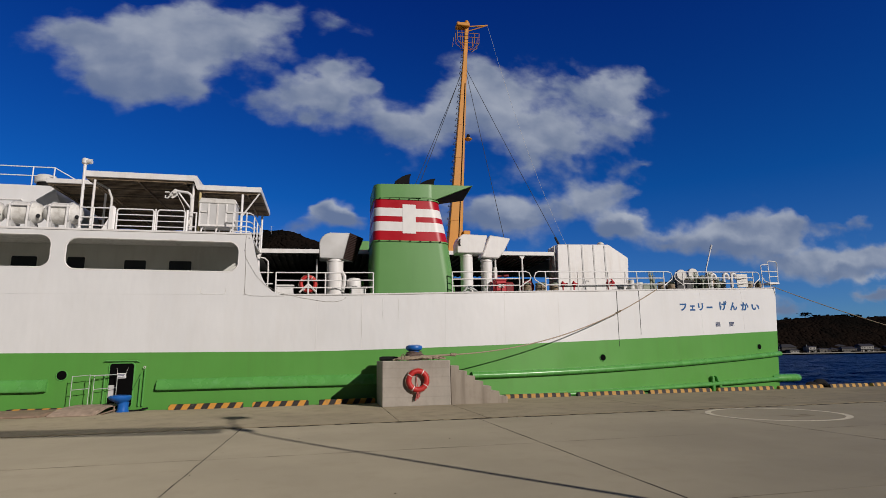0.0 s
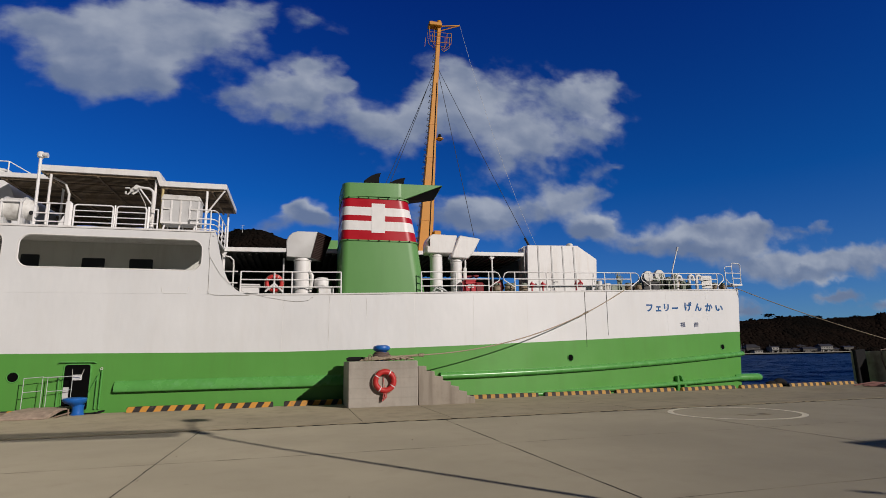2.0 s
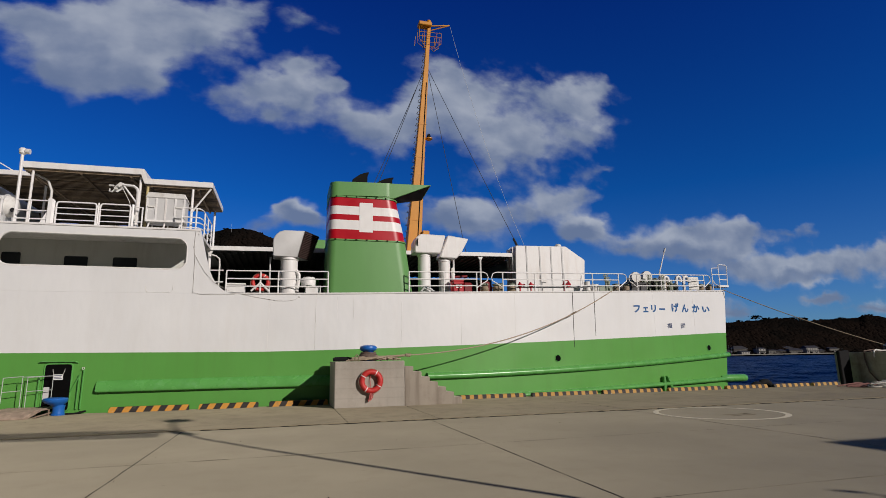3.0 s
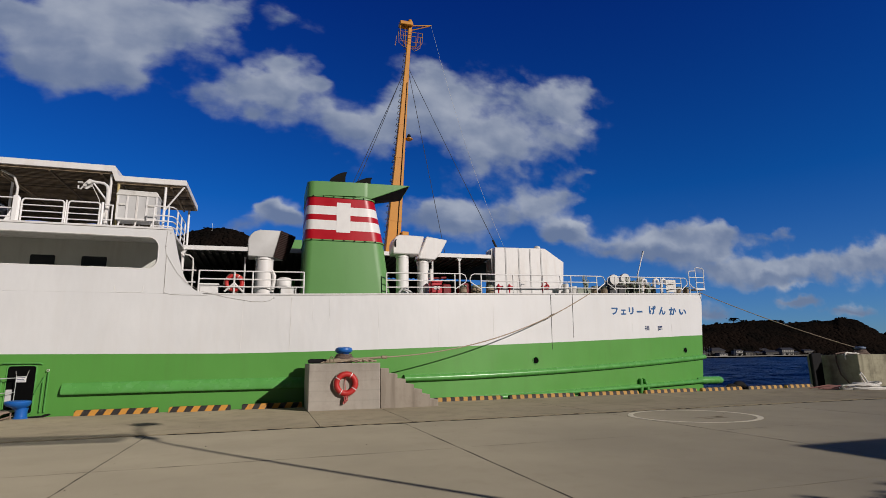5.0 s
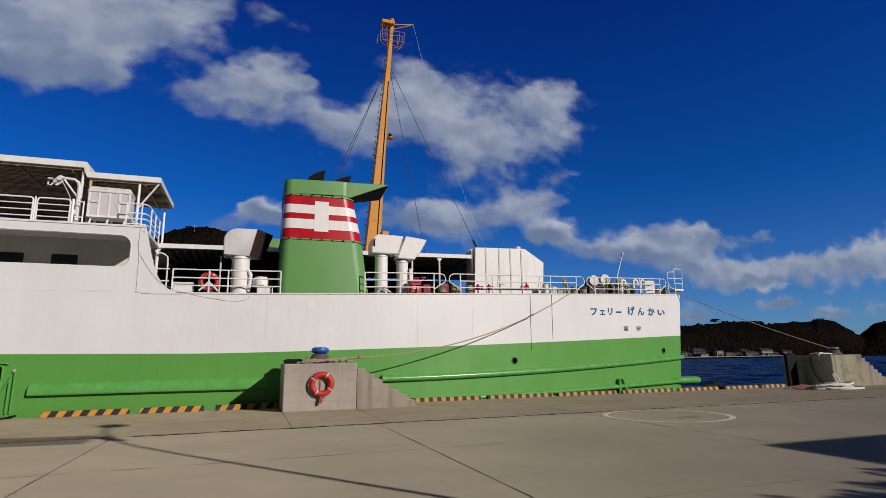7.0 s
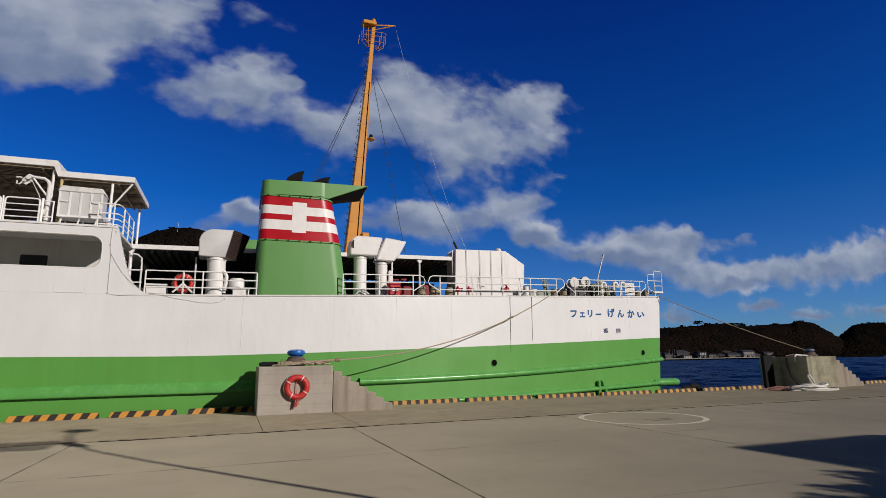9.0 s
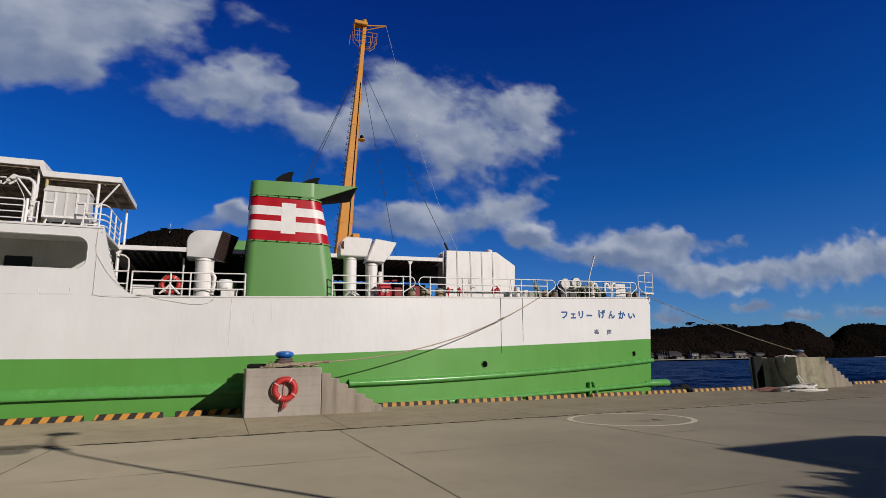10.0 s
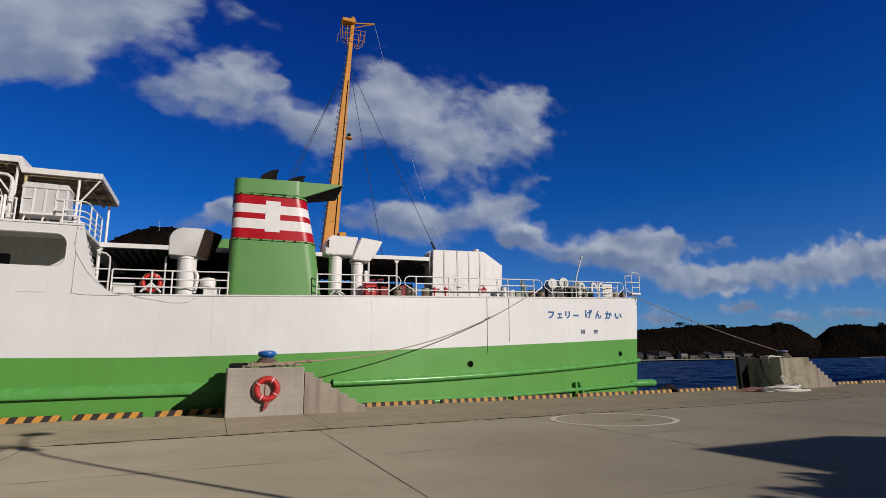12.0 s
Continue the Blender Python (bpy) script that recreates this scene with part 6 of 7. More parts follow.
part("floodlight", Geo().lathe([(0.06, -0.06), (0.10, 0.03), (0.10, 0.13)], (-9.4, 22.55, 9.32), 12, "x"), WHITE_TRIM, lp)
part("curved_pipe", Geo().tube([(-9.3, 23.3, 8.7), (-8.9, 23.4, 8.5), (-8.75, 23.4, 8.1), (-8.75, 23.4, 6.4)], 0.045, 7), CREAM, ferry)

# wheelhouse block forward, with its own rail and mushroom vent
house = part("upper_house", Geo().loft([[(BOW_X, y, 6.33), (-11.0, y, 6.33), (-12.2, y, 9.40), (BOW_X, y, 9.45)] for y in (26.4, 32.8)]), WHITE, ferry, "white upper deckhouse", smooth=0)
rail([[(x, 26.5, 9.42 + h) for x in (-20, -16, -12.3)] + ([(-11.3, 26.5, 9.7)] if h > 0.8 else []) for h in (0.45, 0.86)],
     [((x, 26.5, 9.4), (x, 26.5, 10.27)) for x in (-16.6, -14.9, -13.15, -12.3)], parent=ferry)
part("mushroom_vent", Geo().lathe([(0.36, 0.22), (0.46, 0.24), (0.48, 0.46), (0.38, 0.58), (0.1, 0.62)], (-12.75, 26.9, 9.4), 20), CREAM, house, "white mushroom vent")
part("vent_throat", Geo().lathe([(0.38, 0.0), (0.36, 0.26)], (-12.75, 26.9, 9.4), 20), SOOT, house, "dark vent throat")
part("house_handrail", Geo().tube([(-14.6, 26.36, 8.7), (-13.4, 26.36, 8.72), (-13.3, 26.38, 8.6)], 0.025, 6), WHITE_TRIM, house)


# ---- things on the decks ----
def raft(x, y=22.75, z=7.24):
    r = thing("life_raft", (x, y, 6.33), "white life raft canister strapped in its cradle", "life raft", "life raft canisters")
    prof = [(0.05, -0.62), (0.24, -0.60), (0.36, -0.50), (0.40, -0.36), (0.40, -0.30), (0.42, -0.29), (0.42, 0.29), (0.40, 0.30), (0.40, 0.36), (0.36, 0.50), (0.24, 0.60), (0.05, 0.62)]
    part("canister", Geo().lathe(prof, (x, y, z), 22, "x"), CREAM, r)
    for d in (-0.3, 0.3):
        part("strap", Geo().lathe([(0.455, -0.03), (0.46, -0.028), (0.46, 0.028), (0.455, 0.03)], (x + d, y, z), 22, "x"), PALE_GREY, r)
        part("cradle_leg", Geo().box(x + d - 0.035, x + d + 0.035, y - 0.42, y + 0.42, 6.33, 6.60), WHITE_TRIM, r, bevel=0.01)
        part("saddle", Geo().prism([(x + d - 0.05, 6.6), (x + d + 0.05, 6.6), (x + d + 0.04, 6.86), (x + d - 0.04, 6.86)], y - 0.3, y + 0.3), PALE_GREY, r)
        part("cradle_arm", Geo().box(x + d - 0.03, x + d + 0.03, y - 0.5, y - 0.44, 6.45, 7.5), WHITE_TRIM, r, bevel=0.01)
    part("cradle_rail", Geo().box(x - 0.5, x + 0.5, y - 0.5, y - 0.42, 6.52, 6.60), WHITE_TRIM, r, bevel=0.01)
    part("cradle_rail", Geo().box(x - 0.36, x + 0.36, y - 0.5, y - 0.44, 7.4, 7.46), WHITE_TRIM, r, bevel=0.01)
    part("release_unit", Geo().lathe([(0.06, -0.03), (0.08, 0), (0.06, 0.03)], (x + 0.58, y - 0.3, z - 0.18), 12, "y"), BLACK, r)
    return r


ra = raft(-11.42)
for x in (-10.12, -12.72, -14.02):
    copy_thing(ra, pose(x, 22.75, 6.33))

lk = thing("deck_locker", (-4.55, 22.7, 6.33), "large weathered white locker on a steel stand", "locker")
body = part("locker_body", Geo().box(-5.24, -3.86, 22.4, 23.1, 6.85, 7.80), PALE_GREY, lk, bevel=0.02)
part("lid", Geo().prism([(-5.28, 7.79), (-3.82, 7.78), (-3.90, 7.97), (-5.18, 8.0)], 22.36, 23.14), CREAM, lk, "shallow sloped lid", bevel=0.02)
for x in (-5.2, -4.88, -4.55, -4.22, -3.9):
    part("batten", Geo().box(x - 0.03, x + 0.03, 22.375, 22.4, 6.87, 7.78), WHITE_TRIM, body, smooth=0)
part("batten", Geo().box(-5.23, -3.87, 22.37, 22.4, 6.85, 6.92), WHITE_TRIM, body, smooth=0)
for x in (-5.05, -4.08):
    part("hasp", Geo().box(x - 0.12, x + 0.12, 22.35, 22.375, 7.40, 7.46), CREAM, body, smooth=0)
for x in (-5.1, -4.55, -4.0):
    part("stand_leg", Geo().tube([(x, 22.5, 6.86), (x - 0.12, 22.5, 6.33)], 0.035, 6), WHITE_TRIM, lk)
    part("stand_leg", Geo().tube([(x, 23.0, 6.86), (x, 23.0, 6.33)], 0.035, 6), WHITE_TRIM, lk)
part("stand_bar", Geo().tube([(-5.35, 22.5, 6.6), (-3.75, 22.5, 6.6)], 0.035, 6), WHITE_TRIM, lk)

single("folded_tarpaulin", Geo().loft([[(x, 21.98 + a * (1 + 0.2 * math.sin(x * 5)), 6.335 + 1.7 * b * (1 + 0.2 * math.sin(x * 3.1))) for a, b in ((-0.09, 0.0), (-0.08, 0.07), (-0.02, 0.11), (0.07, 0.08), (0.09, 0.0))] for x in [-7.85 + 0.11 * k for k in range(22)]]), TARP, "folded pale blue tarpaulin along the deck edge", "tarpaulin", smooth=60)

dv = thing("davit", (-5.45, 22.1, 6.33), "white swinging davit arm with a pulley block", "davit")
part("column", Geo().tube([(-5.45, 22.1, 6.33), (-5.45, 22.1, 7.85), (-5.5, 22.1, 8.0), (-5.62, 22.1, 8.1), (-6.02, 22.1, 8.14)], [0.085, 0.07, 0.055, 0.05, 0.045], 10), WHITE_TRIM, dv)
part("strut", Geo().tube([(-5.48, 22.1, 7.45), (-5.95, 22.1, 8.08)], 0.032, 8), WHITE_TRIM, dv)
part("pulley", Geo().lathe([(0.07, -0.06), (0.085, 0.0), (0.07, 0.06)], (-6.1, 22.1, 8.1), 14, "y"), CREAM, dv)
part("pulley", Geo().lathe([(0.05, -0.05), (0.06, 0.0), (0.05, 0.05)], (-6.22, 22.1, 7.98), 14, "y"), CREAM, dv)
part("pulley_plate", Geo().prism([(-6.30, 7.92), (-6.18, 7.86), (-6.0, 8.0), (-6.0, 8.22), (-6.12, 8.26), (-6.30, 8.06)], 22.18, 22.21), CREAM, dv)
part("hook", Geo().tube([(-6.26, 22.1, 7.95), (-6.34, 22.1, 7.84), (-6.42, 22.1, 7.86), (-6.42, 22.1, 7.96)], 0.03, 6), CREAM, dv)
part("lamp_bracket", Geo().box(-6.46, -6.28, 22.06, 22.14, 8.05, 8.11), CREAM, dv, bevel=0.02)
part("fall_wire", Geo().tube([(-6.02, 22.1, 8.05), (-5.72, 22.02, 7.5), (-5.52, 21.98, 6.95)], 0.012, 5), CREAM, dv)
part("winch_drum", Geo().lathe([(0.13, -0.1), (0.13, 0.1)], (-5.52, 21.98, 6.85), 14, "x"), CREAM, dv)
part("base_plate", Geo().box(-5.65, -5.25, 21.9, 22.3, 6.33, 6.42), WHITE_TRIM, dv, bevel=0.01)

lifebuoy("lifebuoy", (-0.94, 21.62, 4.50), 0.27, 0.075, "orange lifebuoy in a white rack on the deck rail")
rk = thing("buoy_rack", (-0.94, 21.55, 4.03), "white forked rack holding a lifebuoy", "rack")
part("rack_stem", Geo().tube([(-0.94, 21.53, 4.03), (-0.94, 21.53, 4.92)], 0.035, 6), WHITE_TRIM, rk)
for s in (-1, 1):
    part("rack_arm", Geo().tube([(-0.94, 21.53, 4.48), (-0.94 + 0.32 * s, 21.53, 4.16)], 0.04, 6), WHITE_TRIM, rk)


def deck_box(x0, x1, y0, y1, h, label, mat, cat="box"):
    z = deck_z((x0 + x1) / 2)
    b = thing("deck_box", ((x0 + x1) / 2, (y0 + y1) / 2, z), label, cat)
    part("box_body", Geo().box(x0, x1, y0, y1, z, z + h * 0.85), mat, b, bevel=0.02)
    part("box_lid", Geo().box(x0 - 0.02, x1 + 0.02, y0 - 0.02, y1 + 0.02, z + h * 0.85, z + h), mat, b, bevel=0.015)
    return b


deck_box(-2.16, -1.5, 21.9, 22.3, 0.47, "white steel box on the deck edge", WHITE_TRIM)
deck_box(0.72, 1.30, 21.95, 22.35, 0.36, "white steel locker low on the deck", WHITE_TRIM)
rb = deck_box(6.93, 7.38, 22.5, 22.8, 0.72, "red fire hose cabinet on the deck", RED_GEAR, "fire cabinet")
zb = deck_z(7.1)
for k in range(2):
    part("text_bar", Geo().box(7.02, 7.28, 22.47, 22.478, zb + 0.42 - 0.1 * k, zb + 0.46 - 0.1 * k), WHITE_TRIM, rb)
deck_box(15.4, 16.2, 24.8, 25.3, 0.55, "grey-green steel deck chest near the stern", GEAR)
mv = thing("mushroom_vent", (0.86, 22.62, deck_z(0.9)), "small white mushroom vent with a broad round head", "vent")
part("vent_stem", Geo().lathe([(0.2, 0.0), (0.2, 0.05), (0.13, 0.07), (0.13, 0.42)], (0.86, 22.62, deck_z(0.9)), 16), WHITE_TRIM, mv)
part("vent_head", Geo().lathe([(0.12, 0.36), (0.27, 0.40), (0.30, 0.48), (0.30, 0.68), (0.24, 0.80), (0.02, 0.84)], (0.86, 22.62, deck_z(0.9)), 20), WHITE_TRIM, mv)
gf = thing("green_tank", (1.0, 23.2, deck_z(1)), "green cylindrical tank on the deck", "tank")
part("tank_body", Geo().lathe([(0.3, 0), (0.3, 0.75), (0.2, 0.85), (0.05, 0.88)], (1.0, 23.2, deck_z(1)), 20), FUNNEL_GREEN, gf)
part("tank_band", Geo().lathe([(0.31, 0.5), (0.31, 0.55)], (1.0, 23.2, deck_z(1)), 20), SOOT, gf)
far_f = thing("second_funnel", (-0.2, 30.6, 6.62), "second green and red funnel on the other side", "funnel")
part("funnel_top", Geo().slab(round_rect(0.6, 2.9, 29.6, 31.5, 0.4, 5), 7.35, 7.95), FUNNEL_GREEN, far_f)
part("funnel_band", Geo().slab(round_rect(0.65, 2.85, 29.65, 31.45, 0.4, 5), 6.62, 7.35), RED, far_f)

# red machinery and hoses under the roof
mc = thing("fire_pump", (8.0, 26.0, deck_z(8)), "red deck machinery in the shade of the roof", "machine")
z = deck_z(8)
part("bed", Geo().box(7.3, 9.2, 25.6, 26.6, z, z + 0.25), RED_DARK, mc, bevel=0.02)
part("motor", Geo().lathe([(0.3, -0.5), (0.36, -0.45), (0.36, 0.45), (0.3, 0.5)], (7.9, 26.1, z + 0.75), 18, "x"), RED_DARK, mc)
part("tank", Geo().box(8.55, 9.0, 26.1, 26.6, z + 0.25, z + 1.05), RED_DARK, mc, bevel=0.06)
part("valve_block", Geo().box(8.15, 8.4, 25.8, 26.1, z + 0.25, z + 0.8), RED_DARK, mc, bevel=0.05)
part("pipe", Geo().tube([(7.4, 25.7, z + 0.2), (7.4, 25.7, z + 1.2), (8.6, 25.7, z + 1.3)], 0.06, 8), RED_DARK, mc)
part("drum", Geo().lathe([(0.32, -0.2), (0.32, 0.2)], (9.6, 25.9, z + 0.75), 18, "y"), RED_DARK, mc)


def bitts(x, label="twin tan mooring bitts on the deck"):
    y, z = side_y(x) + 0.55, deck_z(x)
    b = thing("mooring_bitts", (x, y, z), label, "bitts", "mooring bitts")
    part("bed_plate", Geo().box(x - 0.5, x + 0.5, y - 0.18, y + 0.18, z, z + 0.06), BRONZE, b, bevel=0.01)
    for d in (-0.27, 0.27):
        part("bitt", Geo().lathe([(0.14, 0.05), (0.12, 0.1), (0.12, 0.34), (0.17, 0.37), (0.17, 0.43), (0.05, 0.46)], (x + d, y, z), 16), GEAR, b)
        coil = [(x + d + 0.15 * math.cos(t * 0.5), y + 0.15 * math.sin(t * 0.5), z + 0.10 + 0.0042 * t) for t in range(50)]
        part("rope_winding", Geo().tube(coil, 0.03, 6), ROPE, b)
    return b


for x in (8.5, 9.0 + 0.25):
    bitts(x)
bitts(15.8)
bitts(22.05, "mooring bitts with rope turns at the stern corner")
# low fire main with red hydrants along the aft deck
fm = thing("fire_main", (12.5, 23.6, deck_z(12.5)), "white pipe with red fire hydrants along the deck", "pipe")
part("pipe_run", Geo().tube([(x, side_y(x) + 0.75, deck_z(x) + 0.31) for x in (9.9, 11.4, 12.6, 13.8)], 0.035, 8), PALE_GREY, fm)
for x in (10.05, 10.62, 12.46):
    y, z = side_y(x) + 0.72, deck_z(x)
    part("hydrant", Geo().lathe([(0.03, 0.26), (0.07, 0.30), (0.10, 0.38), (0.09, 0.46), (0.035, 0.50), (0.035, 0.54)], (x, y, z), 12), RED_GEAR, fm, "red hydrant valve")
    part("hydrant_outlet", Geo().lathe([(0.045, 0.0), (0.045, 0.1), (0.065, 0.1), (0.065, 0.15)], (x + 0.06, y - 0.02, z + 0.40), 10, "x"), RED_GEAR, fm)
    part("pipe_foot", Geo().tube([(x, y, z), (x, y, z + 0.3)], 0.03, 6), RED_GEAR, fm)
part("hydrant_wheel", torus(Geo(), (12.52, side_y(12.5) + 0.62, deck_z(12.5) + 0.50), 0.13, 0.03, "y", 16, 6), RED_GEAR, fm)
part("hydrant_hose", torus(Geo(), (12.66, side_y(12.6) + 0.66, deck_z(12.6) + 0.42), 0.09, 0.04, "y", 16, 6), RED_GEAR, fm)
part("pump_base", Geo().box(12.6, 12.98, side_y(12.8) + 0.55, side_y(12.8) + 0.85, deck_z(12.8), deck_z(12.8) + 0.12), PALE_GREY, fm, bevel=0.02)
for x in (11.08, 13.4):
    y, z = side_y(x) + 0.6, deck_z(x)
    part("tall_rod", Geo().tube([(x - 0.12, y, z), (x, y, z + 0.95), (x + 0.12, y, z)], 0.016, 6), PALE_GREY, fm)
part("hook_pipe", Geo().tube([(11.34, 23.0, deck_z(11.3)), (11.34, 23.0, deck_z(11.3) + 0.5), (11.40, 23.0, deck_z(11.3) + 0.58), (11.52, 23.0, deck_z(11.3) + 0.56)], 0.025, 6), PALE_GREY, fm)


# mooring winch and stern fittings
def winch(x, y, s=1.0):
    z = deck_z(x)
    w = thing("mooring_winch", (x, y, z), "grey-green mooring winch with pale round covers", "winch", "mooring winches")
    part("winch_bed", Geo().box(x - 0.7 * s, x + 0.7 * s, y - 0.4, y + 0.4, z, z + 0.15), GEAR, w, bevel=0.02)
    part("drum", Geo().lathe([(0.42 * s, -0.3), (0.42 * s, -0.26), (0.22 * s, -0.25), (0.22 * s, 0.25), (0.42 * s, 0.26), (0.42 * s, 0.3)], (x, y, z + 0.62 * s), 22, "x"), GEAR, w)
    part("rope_layer", Geo().lathe([(0.30 * s, -0.24), (0.35 * s, -0.1), (0.35 * s, 0.1), (0.33 * s, 0.24)], (x, y, z + 0.62 * s), 18, "x"), ROPE, w)
    part("gear_cover", Geo().lathe([(0.29 * s, -0.1), (0.31 * s, 0.0), (0.29 * s, 0.1)], (x - 0.2 * s, y - 0.42, z + 0.98 * s), 22, "y"), CREAM, w, "pale round gear cover")
    part("side_frame", Geo().prism([(x + 0.35 * s, z + 0.1), (x + 0.65 * s, z + 0.1), (x + 0.55 * s, z + 0.95 * s), (x + 0.45 * s, z + 0.95 * s)], y - 0.35, y + 0.35), GEAR, w, bevel=0.02)
    part("motor", Geo().lathe([(0.18, -0.3), (0.2, 0), (0.18, 0.3)], (x - 0.75 * s, y + 0.1, z + 0.45), 16, "x"), BLACK, w)
    part("warping_head", Geo().lathe([(0.2, 0), (0.13, 0.12), (0.13, 0.24), (0.22, 0.34)], (x + 0.66 * s, y, z + 0.55 * s), 18, "x"), GEAR, w)
    return w


winch(17.9, 25.4, 0.95)
winch(18.75, 25.6, 1.0)
winch(19.5, 25.3, 0.8)
deck_box(17.1, 18.05, 24.5, 24.75, 0.62, "black backed control box on the stern deck", BLACK)


def gooseneck(x, y, h):
    z = deck_z(x)
    gn = thing("gooseneck_vent", (x, y, z), "white gooseneck air pipe on the stern deck", "vent pipe", "gooseneck vents")
    pts = [(x, y, z), (x, y, z + h - 0.2), (x + 0.03, y, z + h - 0.06), (x + 0.13, y, z + h), (x + 0.24, y, z + h - 0.05), (x + 0.28, y, z + h - 0.2), (x + 0.28, y, z + h - 0.3)]
    part("neck", Geo().tube(pts, 0.085, 10), WHITE_TRIM, gn)
    part("foot_flange", Geo().lathe([(0.16, 0), (0.16, 0.04)], (x, y, z), 14), WHITE_TRIM, gn)
    return gn


gooseneck(19.25, 24.7, 0.9)
gooseneck(20.42, 25.2, 0.95)
gooseneck(20.98, 25.3, 0.95)
for x, hgt_, rad_ in ((14.22, 0.66, 0.15), (14.68, 0.52, 0.2)):
    y, z = side_y(x) + 1.35, deck_z(x)
    dr = thing("deck_drum", (x, y, z), "white painted drum on the after deck", "drum", "drums on the after deck")
    part("drum_body", Geo().lathe([(rad_, 0.0), (rad_, hgt_ * 0.32), (rad_ * 1.05, hgt_ * 0.34), (rad_, hgt_ * 0.37), (rad_, hgt_ * 0.66), (rad_ * 1.05, hgt_ * 0.68), (rad_, hgt_ * 0.71), (rad_, hgt_), (rad_ * 0.9, hgt_ * 0.97), (0.02, hgt_ * 0.97)], (x, y, z), 20), CREAM, dr)
    part("drum_cap", Geo().lathe([(0.04, 0.0), (0.04, 0.04), (0.01, 0.045)], (x + 0.08, y, z + hgt_ * 0.97), 10), GEAR, dr)
for x, dy, hgt_ in ((15.12, 0.9, 1.0), (15.42, 1.1, 0.8), (18.35, 1.2, 1.02), (18.55, 0.9, 0.7), (19.15, 1.0, 0.95), (19.9, 1.1, 0.7), (21.35, 1.0, 0.6)):
    y, z = side_y(x) + dy, deck_z(x)
    vs = thing("valve_stand", (x, y, z), "grey-green valve stand with a hand wheel", "valve", "valve stands on the stern deck")
    part("column", Geo().lathe([(0.11, 0.0), (0.11, 0.03), (0.055, 0.05), (0.05, hgt_ * 0.6), (0.08, hgt_ * 0.64), (0.08, hgt_ * 0.8), (0.03, hgt_ * 0.84), (0.03, hgt_)], (x, y, z), 14), GEAR, vs)
    part("hand_wheel", torus(Geo(), (x, y - 0.02, z + hgt_ * 0.9), 0.12, 0.018, "y", 18, 6), GEAR, vs)
    part("spoke", Geo().tube([(x - 0.12, y - 0.02, z + hgt_ * 0.9), (x + 0.12, y - 0.02, z + hgt_ * 0.9)], 0.012, 5), GEAR, vs)
bd = thing("notice_board", (21.8, 24.9, deck_z(21.8)), "white instruction board on the stern rail", "board")
z = deck_z(21.8)
part("board_panel", Geo().box(20.5, 21.15, 24.35, 24.38, z + 0.06, z + 0.74), CREAM, bd, bevel=0.008)
for k in range(4):
    part("text_bar", Geo().box(20.6, 21.05 - 0.05 * (k % 2), 24.343, 24.348, z + 0.6 - 0.13 * k, z + 0.635 - 0.13 * k), PALE_GREY, bd)
for x in (20.6, 21.05):
    part("board_leg", Geo().tube([(x, 24.40, z), (x, 24.40, z + 0.6)], 0.02, 6), STEEL, bd)
fp = thing("flag_staff", (19.9, 25.8, deck_z(19.9)), "leaning white staff on the stern deck", "pole")
part("staff", Geo().tube([(19.52, 25.5, deck_z(19.5)), (19.65, 25.5, 6.02), (20.08, 25.5, 7.18)], [0.04, 0.036, 0.03], 8), RAIL_WHITE, fp)
part("staff_tip", Geo().tube([(20.06, 25.5, 7.14), (20.15, 25.5, 7.36)], 0.055, 8), PALE_GREY, fp)


# ---- boarding ramp, hand rails, at the quay ----
rp = thing("boarding_ramp", (-8.6, 20.3, 0.016), "worn timber boarding ramp plates over the kerb", "ramp")
def ramp_plate(x0, x1, back, skew, end, mat, label):
    """A thick worn plate that climbs from the quay to the kerb, its rim rounded over."""
    prof = [(19.46, 0.02), (19.44, 0.05), (19.50, 0.085), (19.95, 0.6 * back + 0.05), (20.35, back - 0.02), (end, back), (end + 0.03, back - 0.03), (end - 0.03, back - 0.06), (20.4, back - 0.08), (19.66, 0.022)]
    rings = []
    n_ = 9
    for k in range(n_):
        u = k / (n_ - 1)
        x = x0 + (x1 - x0) * u
        rings.append([(x + skew * (y - 19.5), y, z + (0.012 * noise.noise(Vector((x * 2, y * 2, 1))) if z > 0.06 else 0)) for y, z in prof])
    plate = part("ramp_plate", Geo().loft(rings), mat, rp, label, bevel=0.006, smooth=18)
    for d in (0.18, 0.5, 0.82):
        x = x0 + (x1 - x0) * d
        part("bearer", Geo().prism([(x, 0.016), (x + 0.07, 0.016), (x + 0.07, back - 0.08), (x, back - 0.08)], 20.5, 20.7), WOOD, plate, smooth=0)
    x = x1 + skew * 1.0
    part("end_bar", Geo().tube([(x + 0.03, 19.75, 0.05), (x + 0.08, 20.4, 0.09), (x + 0.12, end - 0.05, 0.11)], 0.025, 6), WOOD, plate)
    part("end_bar", Geo().tube([(x + 0.1, 20.6, 0.02), (x + 0.1, 20.6, back - 0.05)], 0.022, 6), WOOD, plate)


